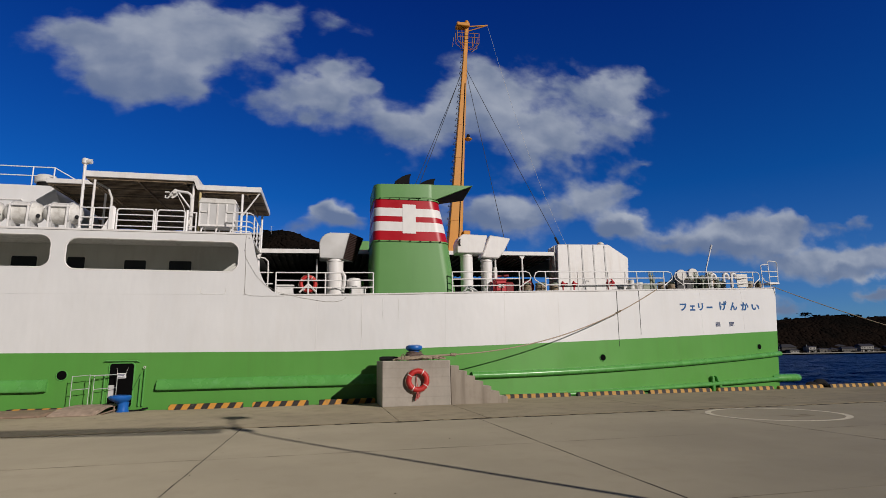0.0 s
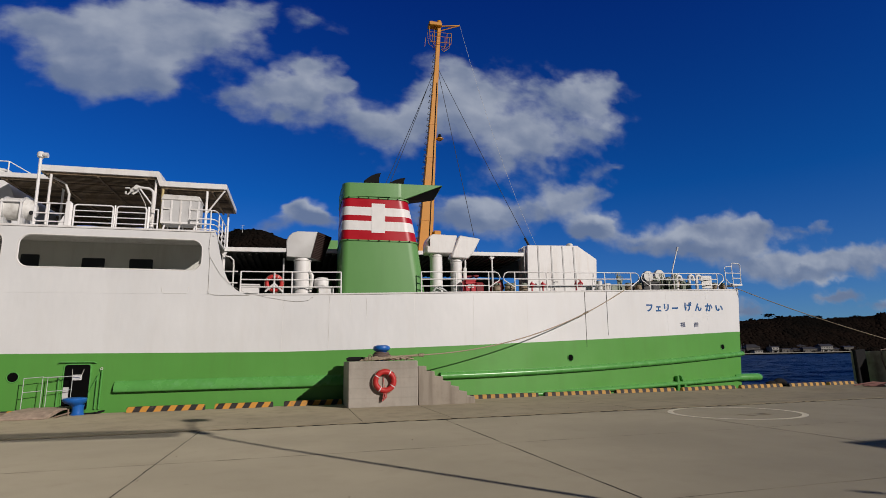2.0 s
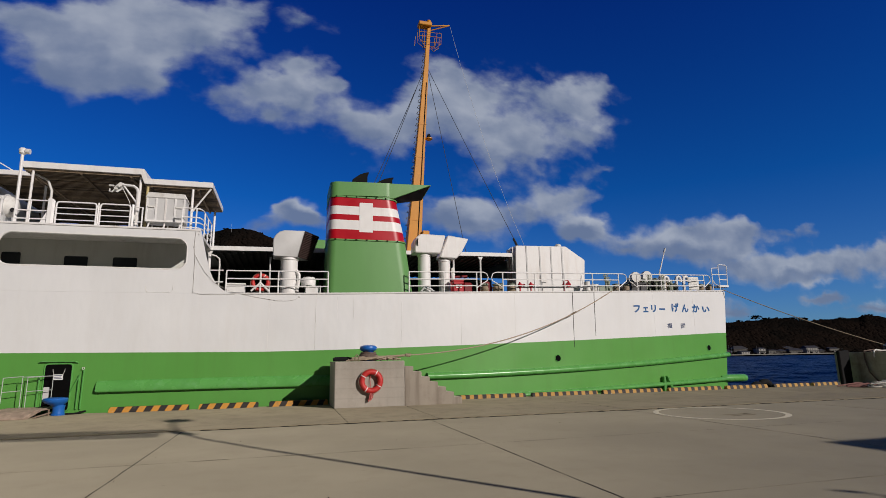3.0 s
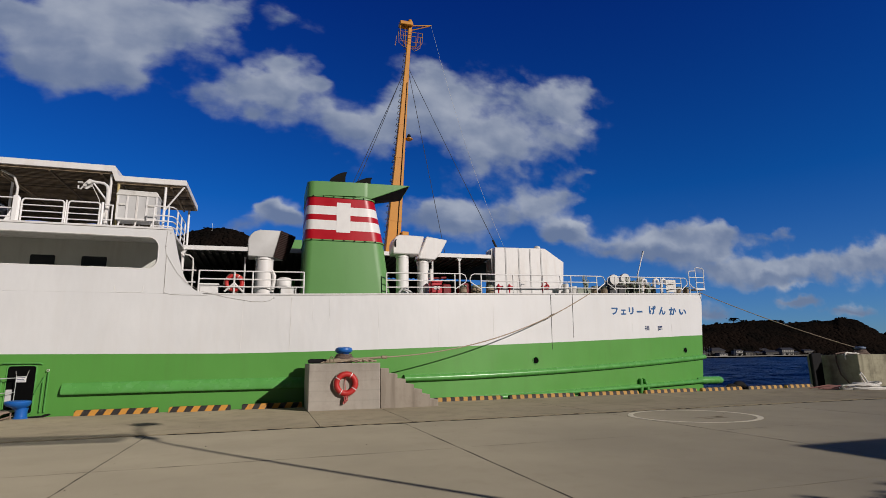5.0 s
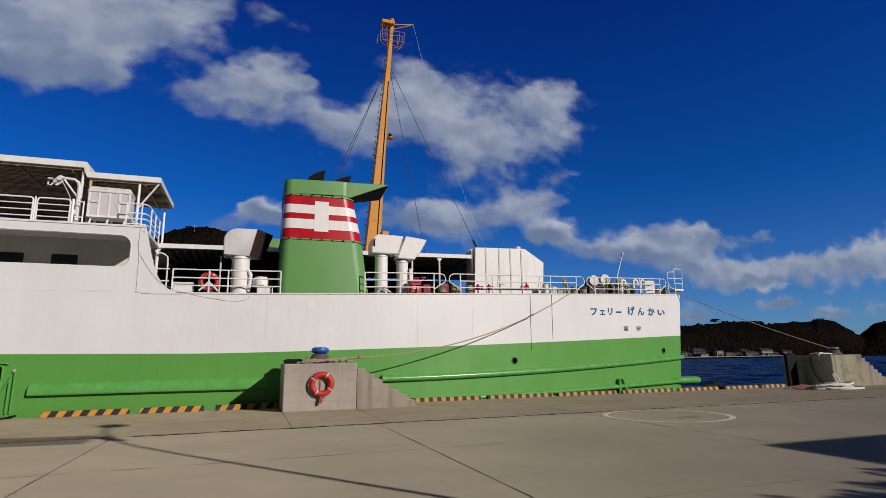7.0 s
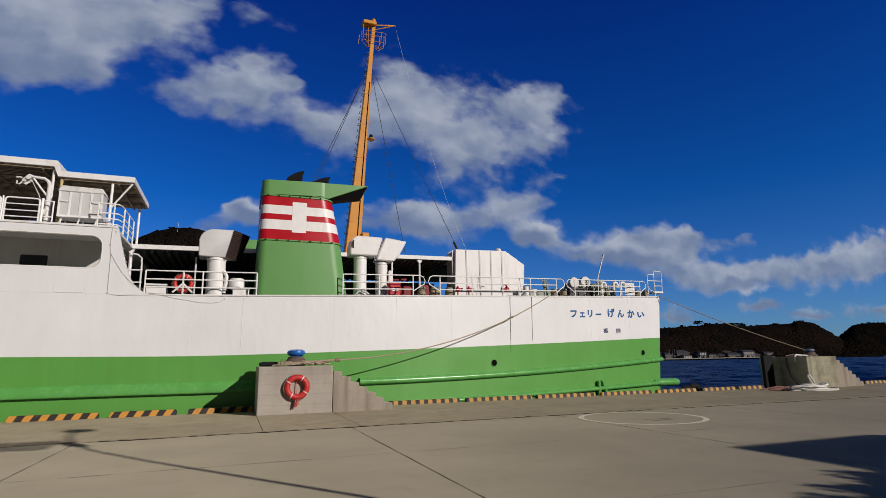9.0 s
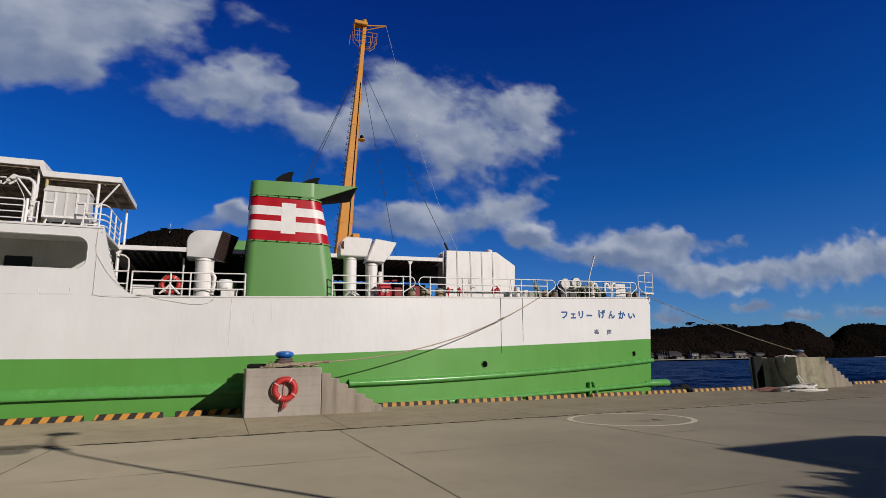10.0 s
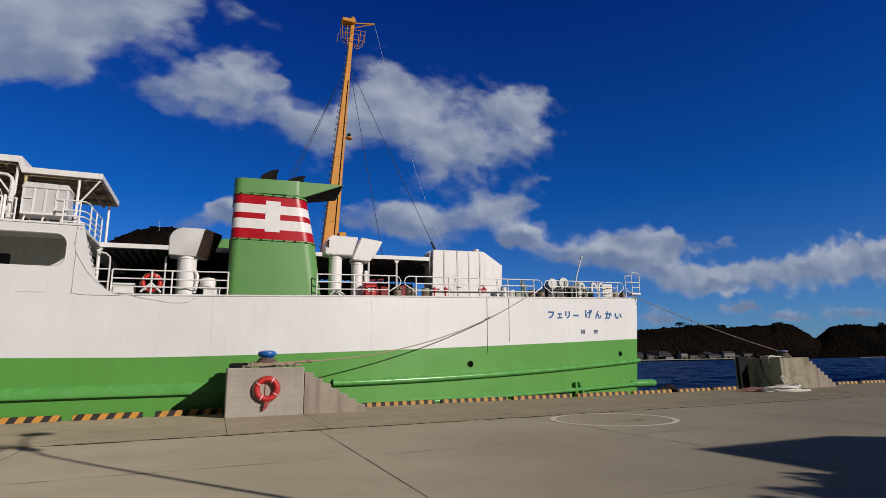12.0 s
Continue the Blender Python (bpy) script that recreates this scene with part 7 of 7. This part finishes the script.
ramp_plate(-10.9, -8.74, 0.18, 0.22, 20.66, WOOD, "worn pinkish-brown ramp plate")
ramp_plate(-8.52, -7.25, 0.27, 0.12, 21.15, WOOD_PALE, "paler sun-bleached ramp plate")
hr = thing("hand_rail", (-7.8, 20.8, 0.3), "galvanised tubular hand rails on the boarding ramp", "hand rail")
for y, xs in ((20.93, (-8.50, -7.97)), (21.12, (-7.90, -7.19))):
    part("top_tube", Geo().tube([(xs[0], y, 1.20), (xs[1], y + 0.05, 1.24)], 0.0115, 6), ZINC, hr)
    part("mid_tube", Geo().tube([(xs[0], y, 0.76), (xs[1], y + 0.05, 0.80)], 0.0115, 6), ZINC, hr)
    for x in xs:
        part("post", Geo().tube([(x, y, 0.17), (x, y, 1.22)], 0.0115, 6), ZINC, hr)
part("top_tube", Geo().tube([(-7.19, 21.14, 1.24), (-7.97, 20.96, 1.22)], 0.0115, 6), ZINC, hr)
g = Geo().tube([(-6.62, 20.72, 0.05), (-6.4, 20.76, 0.05), (-6.2, 20.84, 0.07), (-6.12, 20.95, 0.10), (-6.3, 21.0, 0.07)], 0.03, 7)
single("mooring_chain", g, SOOT, "dark rope end lying behind the quay bollard", "rope", "mooring ropes")


# ---- off to the sides: what throws the long shadows over the quay ----
lamp = thing("street_lamp", (8.2, -1.0, 0.0), "tall grey street lamp with a curved neck", "street lamp")
part("pole", Geo().tube([(8.2, -1.0, 0.0), (8.2, -1.0, 3.0), (8.22, -1.0, 6.6), (8.3, -0.98, 7.6), (8.5, -0.92, 8.3), (9.0, -0.8, 9.0), (9.55, -0.72, 9.5)], [0.07, 0.055, 0.045, 0.042, 0.04, 0.036, 0.036], 10), STEEL, lamp)
part("lamp_head", Geo().lathe([(0.08, 0.12), (0.3, 0.06), (0.36, -0.04), (0.3, -0.1), (0.1, -0.12)], (9.75, -0.68, 9.66), 18), STEEL, lamp)
part("lamp_joint", Geo().lathe([(0.12, -0.2), (0.16, 0), (0.12, 0.2)], (8.5, -0.92, 8.25), 12), STEEL, lamp)
wk = thing("walkway_roof", (-14.0, 5.2, 0.0), "long slatted walkway roof behind the viewpoint", "roof")
for k in range(16):
    y, far = 0.78 + 0.084 * k, 9.4 + 0.105 * k
    part("roof_slat", Geo().slab([(-44, far), (6.5, y), (6.5, y + 0.045), (-44, far + 0.056)], 7.0, 7.006), PALE_GREY, wk, smooth=0)
for x in (-40, -34, -28, -22, -16, -10):
    y = 0.78 + (6.5 - x) * 0.171
    part("roof_bearer", Geo().box(x - 0.06, x + 0.06, y - 0.1, y + 1.8, 6.88, 7.0), STEEL, wk, smooth=0)
for x in (-16, -28, -40):
    y = 1.6 + (6.5 - x) * 0.174
    part("roof_column", Geo().tube([(x, y, 0), (x, y, 6.9)], 0.12, 10), STEEL, wk)
hall = thing("quay_shed", (30.0, -12.0, 0.0), "flat-roofed quay shed behind the viewpoint", "building")
part("shed_wall", Geo().box(22.5, 52, -24, -6.2, 0.0, 6.0), HOUSE_WALL, hall, smooth=0)
part("shed_roof", Geo().slab([(17.45, -3.45), (21.1, -3.45), (22.6, -4.7), (53, -4.7), (53, -25), (17.45, -25)], 6.0, 6.22), HOUSE_ROOF, hall, smooth=0)


def leafy_crown(c, rx, rz, n, size, seed):
    """Many small leaves, gathered in n clumps over and inside the crown."""
    rng = random.Random(seed)
    g = Geo()
    for _ in range(n):
        p = Vector((rng.gauss(0, 1), rng.gauss(0, 1), rng.gauss(0, 1))).normalized() * rng.uniform(0.45, 0.95)
        q = Vector((c[0] + p.x * rx, c[1] + p.y * rx, c[2] + p.z * rz))
        wide = rng.uniform(0.35, 0.65)
        for _ in range(230):
            d = Vector((rng.gauss(0, 1), rng.gauss(0, 1), rng.gauss(0, 1))).normalized()
            o = q + Vector((rng.gauss(0, 0.5), rng.gauss(0, 0.5), rng.gauss(0, 0.32))) * wide
            e = d.orthogonal().normalized()
            s = size * rng.uniform(0.6, 1.3)
            g.add([o - d * s, o + e * s * 0.45, o + d * s, o - e * s * 0.45], [(0, 1, 2, 3)])
    return g


def shade_tree(x, y, rx, seed, clumps=70):
    tr = thing("tree", (x, y, 0.0), "dense low evergreen tree beside the quay shed", "tree", "trees beside the shed")
    part("trunk", Geo().tube([(x, y, 0), (x - 0.05, y + 0.05, 1.1), (x + 0.1, y + 0.1, 2.2), (x, y + 0.2, 3.4)], [0.22, 0.18, 0.14, 0.06], 9), BARK, tr)
    for k in range(8):
        a = k * 0.8 + seed
        part("limb", Geo().tube([(x, y, 1.7 + 0.15 * k), (x + 0.45 * rx * math.cos(a), y + 0.45 * rx * math.sin(a), 2.4 + 0.12 * k),
                                 (x + 0.8 * rx * math.cos(a), y + 0.8 * rx * math.sin(a), 2.8 + 0.1 * k)], [0.08, 0.05, 0.02], 6), BARK, tr)
    part("crown", leafy_crown((x, y, 3.2), rx, 1.1, clumps, 0.15, seed), LEAF, tr, smooth=0)


shade_tree(14.0, -3.95, 2.8, 3, 120)
shade_tree(18.1, -4.1, 2.9, 7)


# ---- far shore ----
def ridge(name, label, top, x0, x1, y0, depth, nx, ny, seed, lump, yref, mat):
    """A wooded hill: ground that climbs to a crest given by top(x), and many tree crowns on it."""
    rng = random.Random(seed)
    g = Geo()
    v = []

    def height(x, s):
        far = (y0 + depth * s) / yref
        return max(-3.0, top(x / far) * far * math.sin(min(1.0, s * 1.15) * math.pi / 2) ** 0.9 * (1 - 0.03 * noise.noise(Vector((x * 0.02, s * 3, seed)))))
    for j in range(ny + 1):
        for i in range(nx + 1):
            x, s = x0 + (x1 - x0) * i / nx, j / ny
            v.append((x, y0 + depth * s, height(x, s) - 2.0))
    f = [(j * (nx + 1) + i, j * (nx + 1) + i + 1, (j + 1) * (nx + 1) + i + 1, (j + 1) * (nx + 1) + i) for j in range(ny) for i in range(nx)]
    g.add(v, f)
    single(name, g, mat, label, "hill", kind="structure", smooth=60)
    g = Geo()

    def clump(c, r, n=6):
        rings = []
        for z, k in ((-0.5, 0.85), (0.05, 1.0), (0.45, 0.72), (0.66, 0.3)):
            rings.append([c + Vector((math.cos(t) * r * k * rng.uniform(0.8, 1.2), math.sin(t) * r * k * rng.uniform(0.8, 1.2), r * z * rng.uniform(0.8, 1.2))) for t in [a * 2 * math.pi / n for a in range(n)]])
        g.loft(rings)

    for _ in range(9000):
        s = rng.random() ** 0.7
        x = rng.uniform(x0, x1)
        h = height(x, s)
        if h > 2:
            r = lump * rng.uniform(0.75, 1.5)
            clump(Vector((x, y0 + depth * s, h - 2.0 - 0.45 * r + rng.uniform(-0.2, 0.5))), r)
    # single pines that stand over the crest
    for _ in range(int((x1 - x0) / 7)):
        x, s = rng.uniform(x0, x1), rng.uniform(0.8, 1.0)
        h = height(x, s)
        if h < 8:
            continue
        top_, wide = rng.uniform(0.5, 2.6), rng.uniform(0.8, 2.4)
        for _ in range(12):
            clump(Vector((x + rng.gauss(0, wide * 0.5), y0 + depth * s + rng.gauss(0, wide * 0.4), h - 2.0 + top_ * rng.uniform(0.2, 1.0))), lump * rng.uniform(0.22, 0.45))
    single(name + "_trees", g, mat, "dark winter woods covering the hillside", "woods", kind="stuff", smooth=80)


def crest_far(x):
    pts = ((300, 22), (408, 31.2), (440, 32.8), (452, 33.7), (470, 35.2), (482, 36.6), (507, 35.7), (528, 33.8), (557, 35.8), (580, 36), (601, 37.4), (611, 40.5), (635, 40.2), (656, 35.5), (672, 30.8), (687, 27), (706, 18), (740, 5))
    return interp(pts, x) - 0.1


def crest_near(x):
    pts = ((655, 2), (670, 14), (683, 25), (694, 30), (708, 36.7), (726, 39), (762, 39.3), (796, 37.6), (806, 40), (860, 42), (930, 44), (1000, 41), (1150, 30))
    return interp(pts, x) - 0.1


def crest_west(x):
    pts = ((-420, 40), (-240, 70), (-130, 105), (-100, 121.5), (-91, 127.5), (-79, 133.5), (-65, 137), (-52, 138), (-42, 137.5), (-33, 135.5), (-26, 132.5), (1, 125.5), (40, 112), (110, 85), (220, 40))
    return interp(pts, x)


def interp(pts, x):
    if x <= pts[0][0]:
        return pts[0][1]
    for (a, p), (b, q) in zip(pts, pts[1:]):
        if x <= b:
            return p + (q - p) * (x - a) / (b - a)
    return pts[-1][1]


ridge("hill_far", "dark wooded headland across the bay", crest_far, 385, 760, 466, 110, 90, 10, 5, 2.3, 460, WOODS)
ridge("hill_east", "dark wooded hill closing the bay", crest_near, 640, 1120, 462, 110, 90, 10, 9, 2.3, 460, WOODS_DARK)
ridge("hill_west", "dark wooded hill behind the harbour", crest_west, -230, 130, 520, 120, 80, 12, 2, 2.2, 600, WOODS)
g = Geo().tube([(-60, 610, 132), (-60, 610, 146)], 0.10, 5)
for dz in (142.5, 144.8):
    g.tube([(-62, 610, dz), (-58, 610, dz)], 0.08, 4)
single("relay_mast", g, STEEL, "thin relay mast on the hilltop", "mast")
g = Geo().box(380, 560, 452, 462, -0.45, 0.35)
single("seawall", g, SEAWALL, "low pale concrete seawall along the far shore", "seawall", kind="structure", smooth=0)
g = Geo().box(380, 1150, 455, 464, -3, -0.5)
single("shore_rocks", g, WOODS_DARK, "low dark shoreline under the far hill", "shore", kind="structure", smooth=0)
g = Geo().box(742, 800, 452, 454, -3, -1.25)
single("breakwater", g, SEAWALL, "low pale breakwater under the dark hill", "breakwater", kind="structure", smooth=0)


def umbrella_pine(x, y, z, h, wide, seed):
    """A pine of the crest: bare leaning trunk and flat layered crown."""
    rng = random.Random(seed)
    tr = thing("pine_tree", (x, y, z - 3), "dark flat-topped pine standing over the hill crest", "tree", "pines on the hill crest")
    lean = rng.uniform(-0.8, 0.8)
    part("trunk", Geo().tube([(x, y, z - 3), (x + lean * 0.5, y, z + h * 0.5), (x + lean, y, z + h * 0.85)], [0.35, 0.25, 0.12], 6), BARK, tr)
    g = Geo()
    for k in range(110):
        layer = rng.choice((0.1, 0.35, 0.55, 0.75, 0.9, 1.0))
        spread = wide * 0.5 * (1.15 - 0.45 * layer)
        cx, cz = x + lean * layer + rng.gauss(0, 0.55) * spread, z + h * layer + rng.uniform(-0.4, 0.3)
        r = rng.uniform(0.5, 1.1)
        rings = [[(cx + math.cos(t) * r * k2 * rng.uniform(0.7, 1.3), y + rng.gauss(0, 0.4) + math.sin(t) * r * k2, cz + dz * r) for t in [a * math.pi / 3 for a in range(6)]] for dz, k2 in ((-0.3, 0.6), (0.0, 1.1), (0.3, 0.6))]
        g.loft(rings)
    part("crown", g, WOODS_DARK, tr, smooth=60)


for k, (x, top_z, wide) in enumerate(((563, 48.5, 12), (578, 45.6, 6), (592, 45.0, 5), (611, 45.6, 9), (622, 46.2, 10), (633, 46.2, 10), (641, 45.4, 7), (536, 42.6, 5), (984, 52.5, 12), (700, 46.2, 7))):
    umbrella_pine(x, 560, top_z - 5.4, 4.0, wide * 1.25, k)


def far_house(x0, x1, h, roof_h, wall, hip=0.0, floors=1, y=464.0):
    """A small house on the shore: walls, eaves, ridged or hipped roof, windows."""
    z, d = 0.2, 7.0
    hs = thing("house", ((x0 + x1) / 2, y, z), "two-storey house with a dark tiled roof on the far shore" if floors > 1 else "low house with a dark tiled roof on the far shore", "house", "houses on the far shore")
    body_ = part("wall", Geo().box(x0, x1, y, y + d, z, z + h), wall, hs, smooth=0)
    e = 0.7
    part("roof", Geo().loft([[(x0 - e, y - e, z + h), (x0 - e, y + d + e, z + h), (x0 - e, y + d + e, z + h + 0.2), (x0 - e + hip, y + d / 2, z + h + roof_h), (x0 - e, y - e, z + h + 0.2)],
                             [(x1 + e, y - e, z + h), (x1 + e, y + d + e, z + h), (x1 + e, y + d + e, z + h + 0.2), (x1 + e - hip, y + d / 2, z + h + roof_h), (x1 + e, y - e, z + h + 0.2)]]), HOUSE_ROOF, hs, smooth=0)
    if floors > 1:
        part("lean_to_roof", Geo().prism([(x0 - 0.3, z + h * 0.48), (x1 + 0.3, z + h * 0.48), (x1 + 0.3, z + h * 0.55), (x0 - 0.3, z + h * 0.55)], y - 1.2, y), HOUSE_ROOF, hs, smooth=0)
    n_ = max(1, int((x1 - x0) / 3.2))
    for k in range(n_):
        for fl in range(floors):
            xa = x0 + (x1 - x0) * (k + 0.5) / n_ - 0.7
            za = z + h * (fl + 0.35) / floors
            w_ = part("window", Geo().box(xa, xa + 1.5, y - 0.08, y + 0.05, za, za + min(1.3, h * 0.42 / floors)), GLASS_DARK, body_, smooth=0)
    return hs


for x0, x1, h, rh, wall, hip, floors, y in (
        (408, 417, 5.8, 2.4, HOUSE_WALL_B, 0, 2, 468), (421, 429, 4.2, 2.0, HOUSE_WALL, 1.5, 1, 466), (431, 438, 3.0, 1.6, HOUSE_WALL_B, 0, 1, 470),
        (440, 457, 5.6, 3.2, HOUSE_WALL_B, 4, 2, 470), (443, 453, 2.6, 0.9, HOUSE_WALL_PALE, 0, 1, 463), (466.5, 475, 5.6, 1.0, HOUSE_WALL_PALE, 0, 2, 465),
        (478, 487, 3.6, 0.8, HOUSE_WALL, 0, 1, 464), (490, 496, 2.6, 1.6, HOUSE_WALL_B, 1, 1, 468), (498, 505, 2.8, 1.8, HOUSE_WALL_B, 2, 1, 469), (508, 526, 3.2, 2.2, HOUSE_WALL, 3, 1, 467),
        (511, 522, 6.0, 2.0, HOUSE_WALL_B, 2, 2, 476), (530, 546, 5.6, 2.4, HOUSE_WALL_PALE, 1, 2, 466), (549, 556, 2.6, 1.5, HOUSE_WALL_B, 0, 1, 468), (566, 579, 4.4, 1.4, HOUSE_WALL, 1, 1, 470)):
    far_house(x0, x1, h, rh, wall, hip, floors, y)
g = Geo()
rng = random.Random(31)
for _ in range(260):
    x, y = rng.uniform(404, 600), rng.uniform(463, 485)
    big = rng.uniform(0.5, 1.5)
    c = Vector((x, y, rng.uniform(0.2, 1.0) + (rng.uniform(0, 4) if y > 474 else 0)))
    rings = [[(c.x + math.cos(t) * big * k * rng.uniform(0.7, 1.3), c.y + math.sin(t) * big * k, c.z + big * dz) for t in [a * math.pi / 3 for a in range(6)]] for dz, k in ((-0.7, 0.7), (0.0, 1.0), (0.6, 0.6), (0.9, 0.2))]
    g.loft(rings)
single("shore_bushes", g, WOODS_DARK, "dark garden trees and bushes between the shore houses", "bushes", kind="stuff", smooth=60)
g = Geo()
for x in (424.0, 427.5, 430.5, 462.0):
    g.tube([(x, 463, -0.5), (x + 0.2, 463, 8.5 + (x % 3))], 0.12, 5)
single("harbour_poles", g, STEEL, "thin boat masts and poles along the far shore", "pole", kind="stuff")
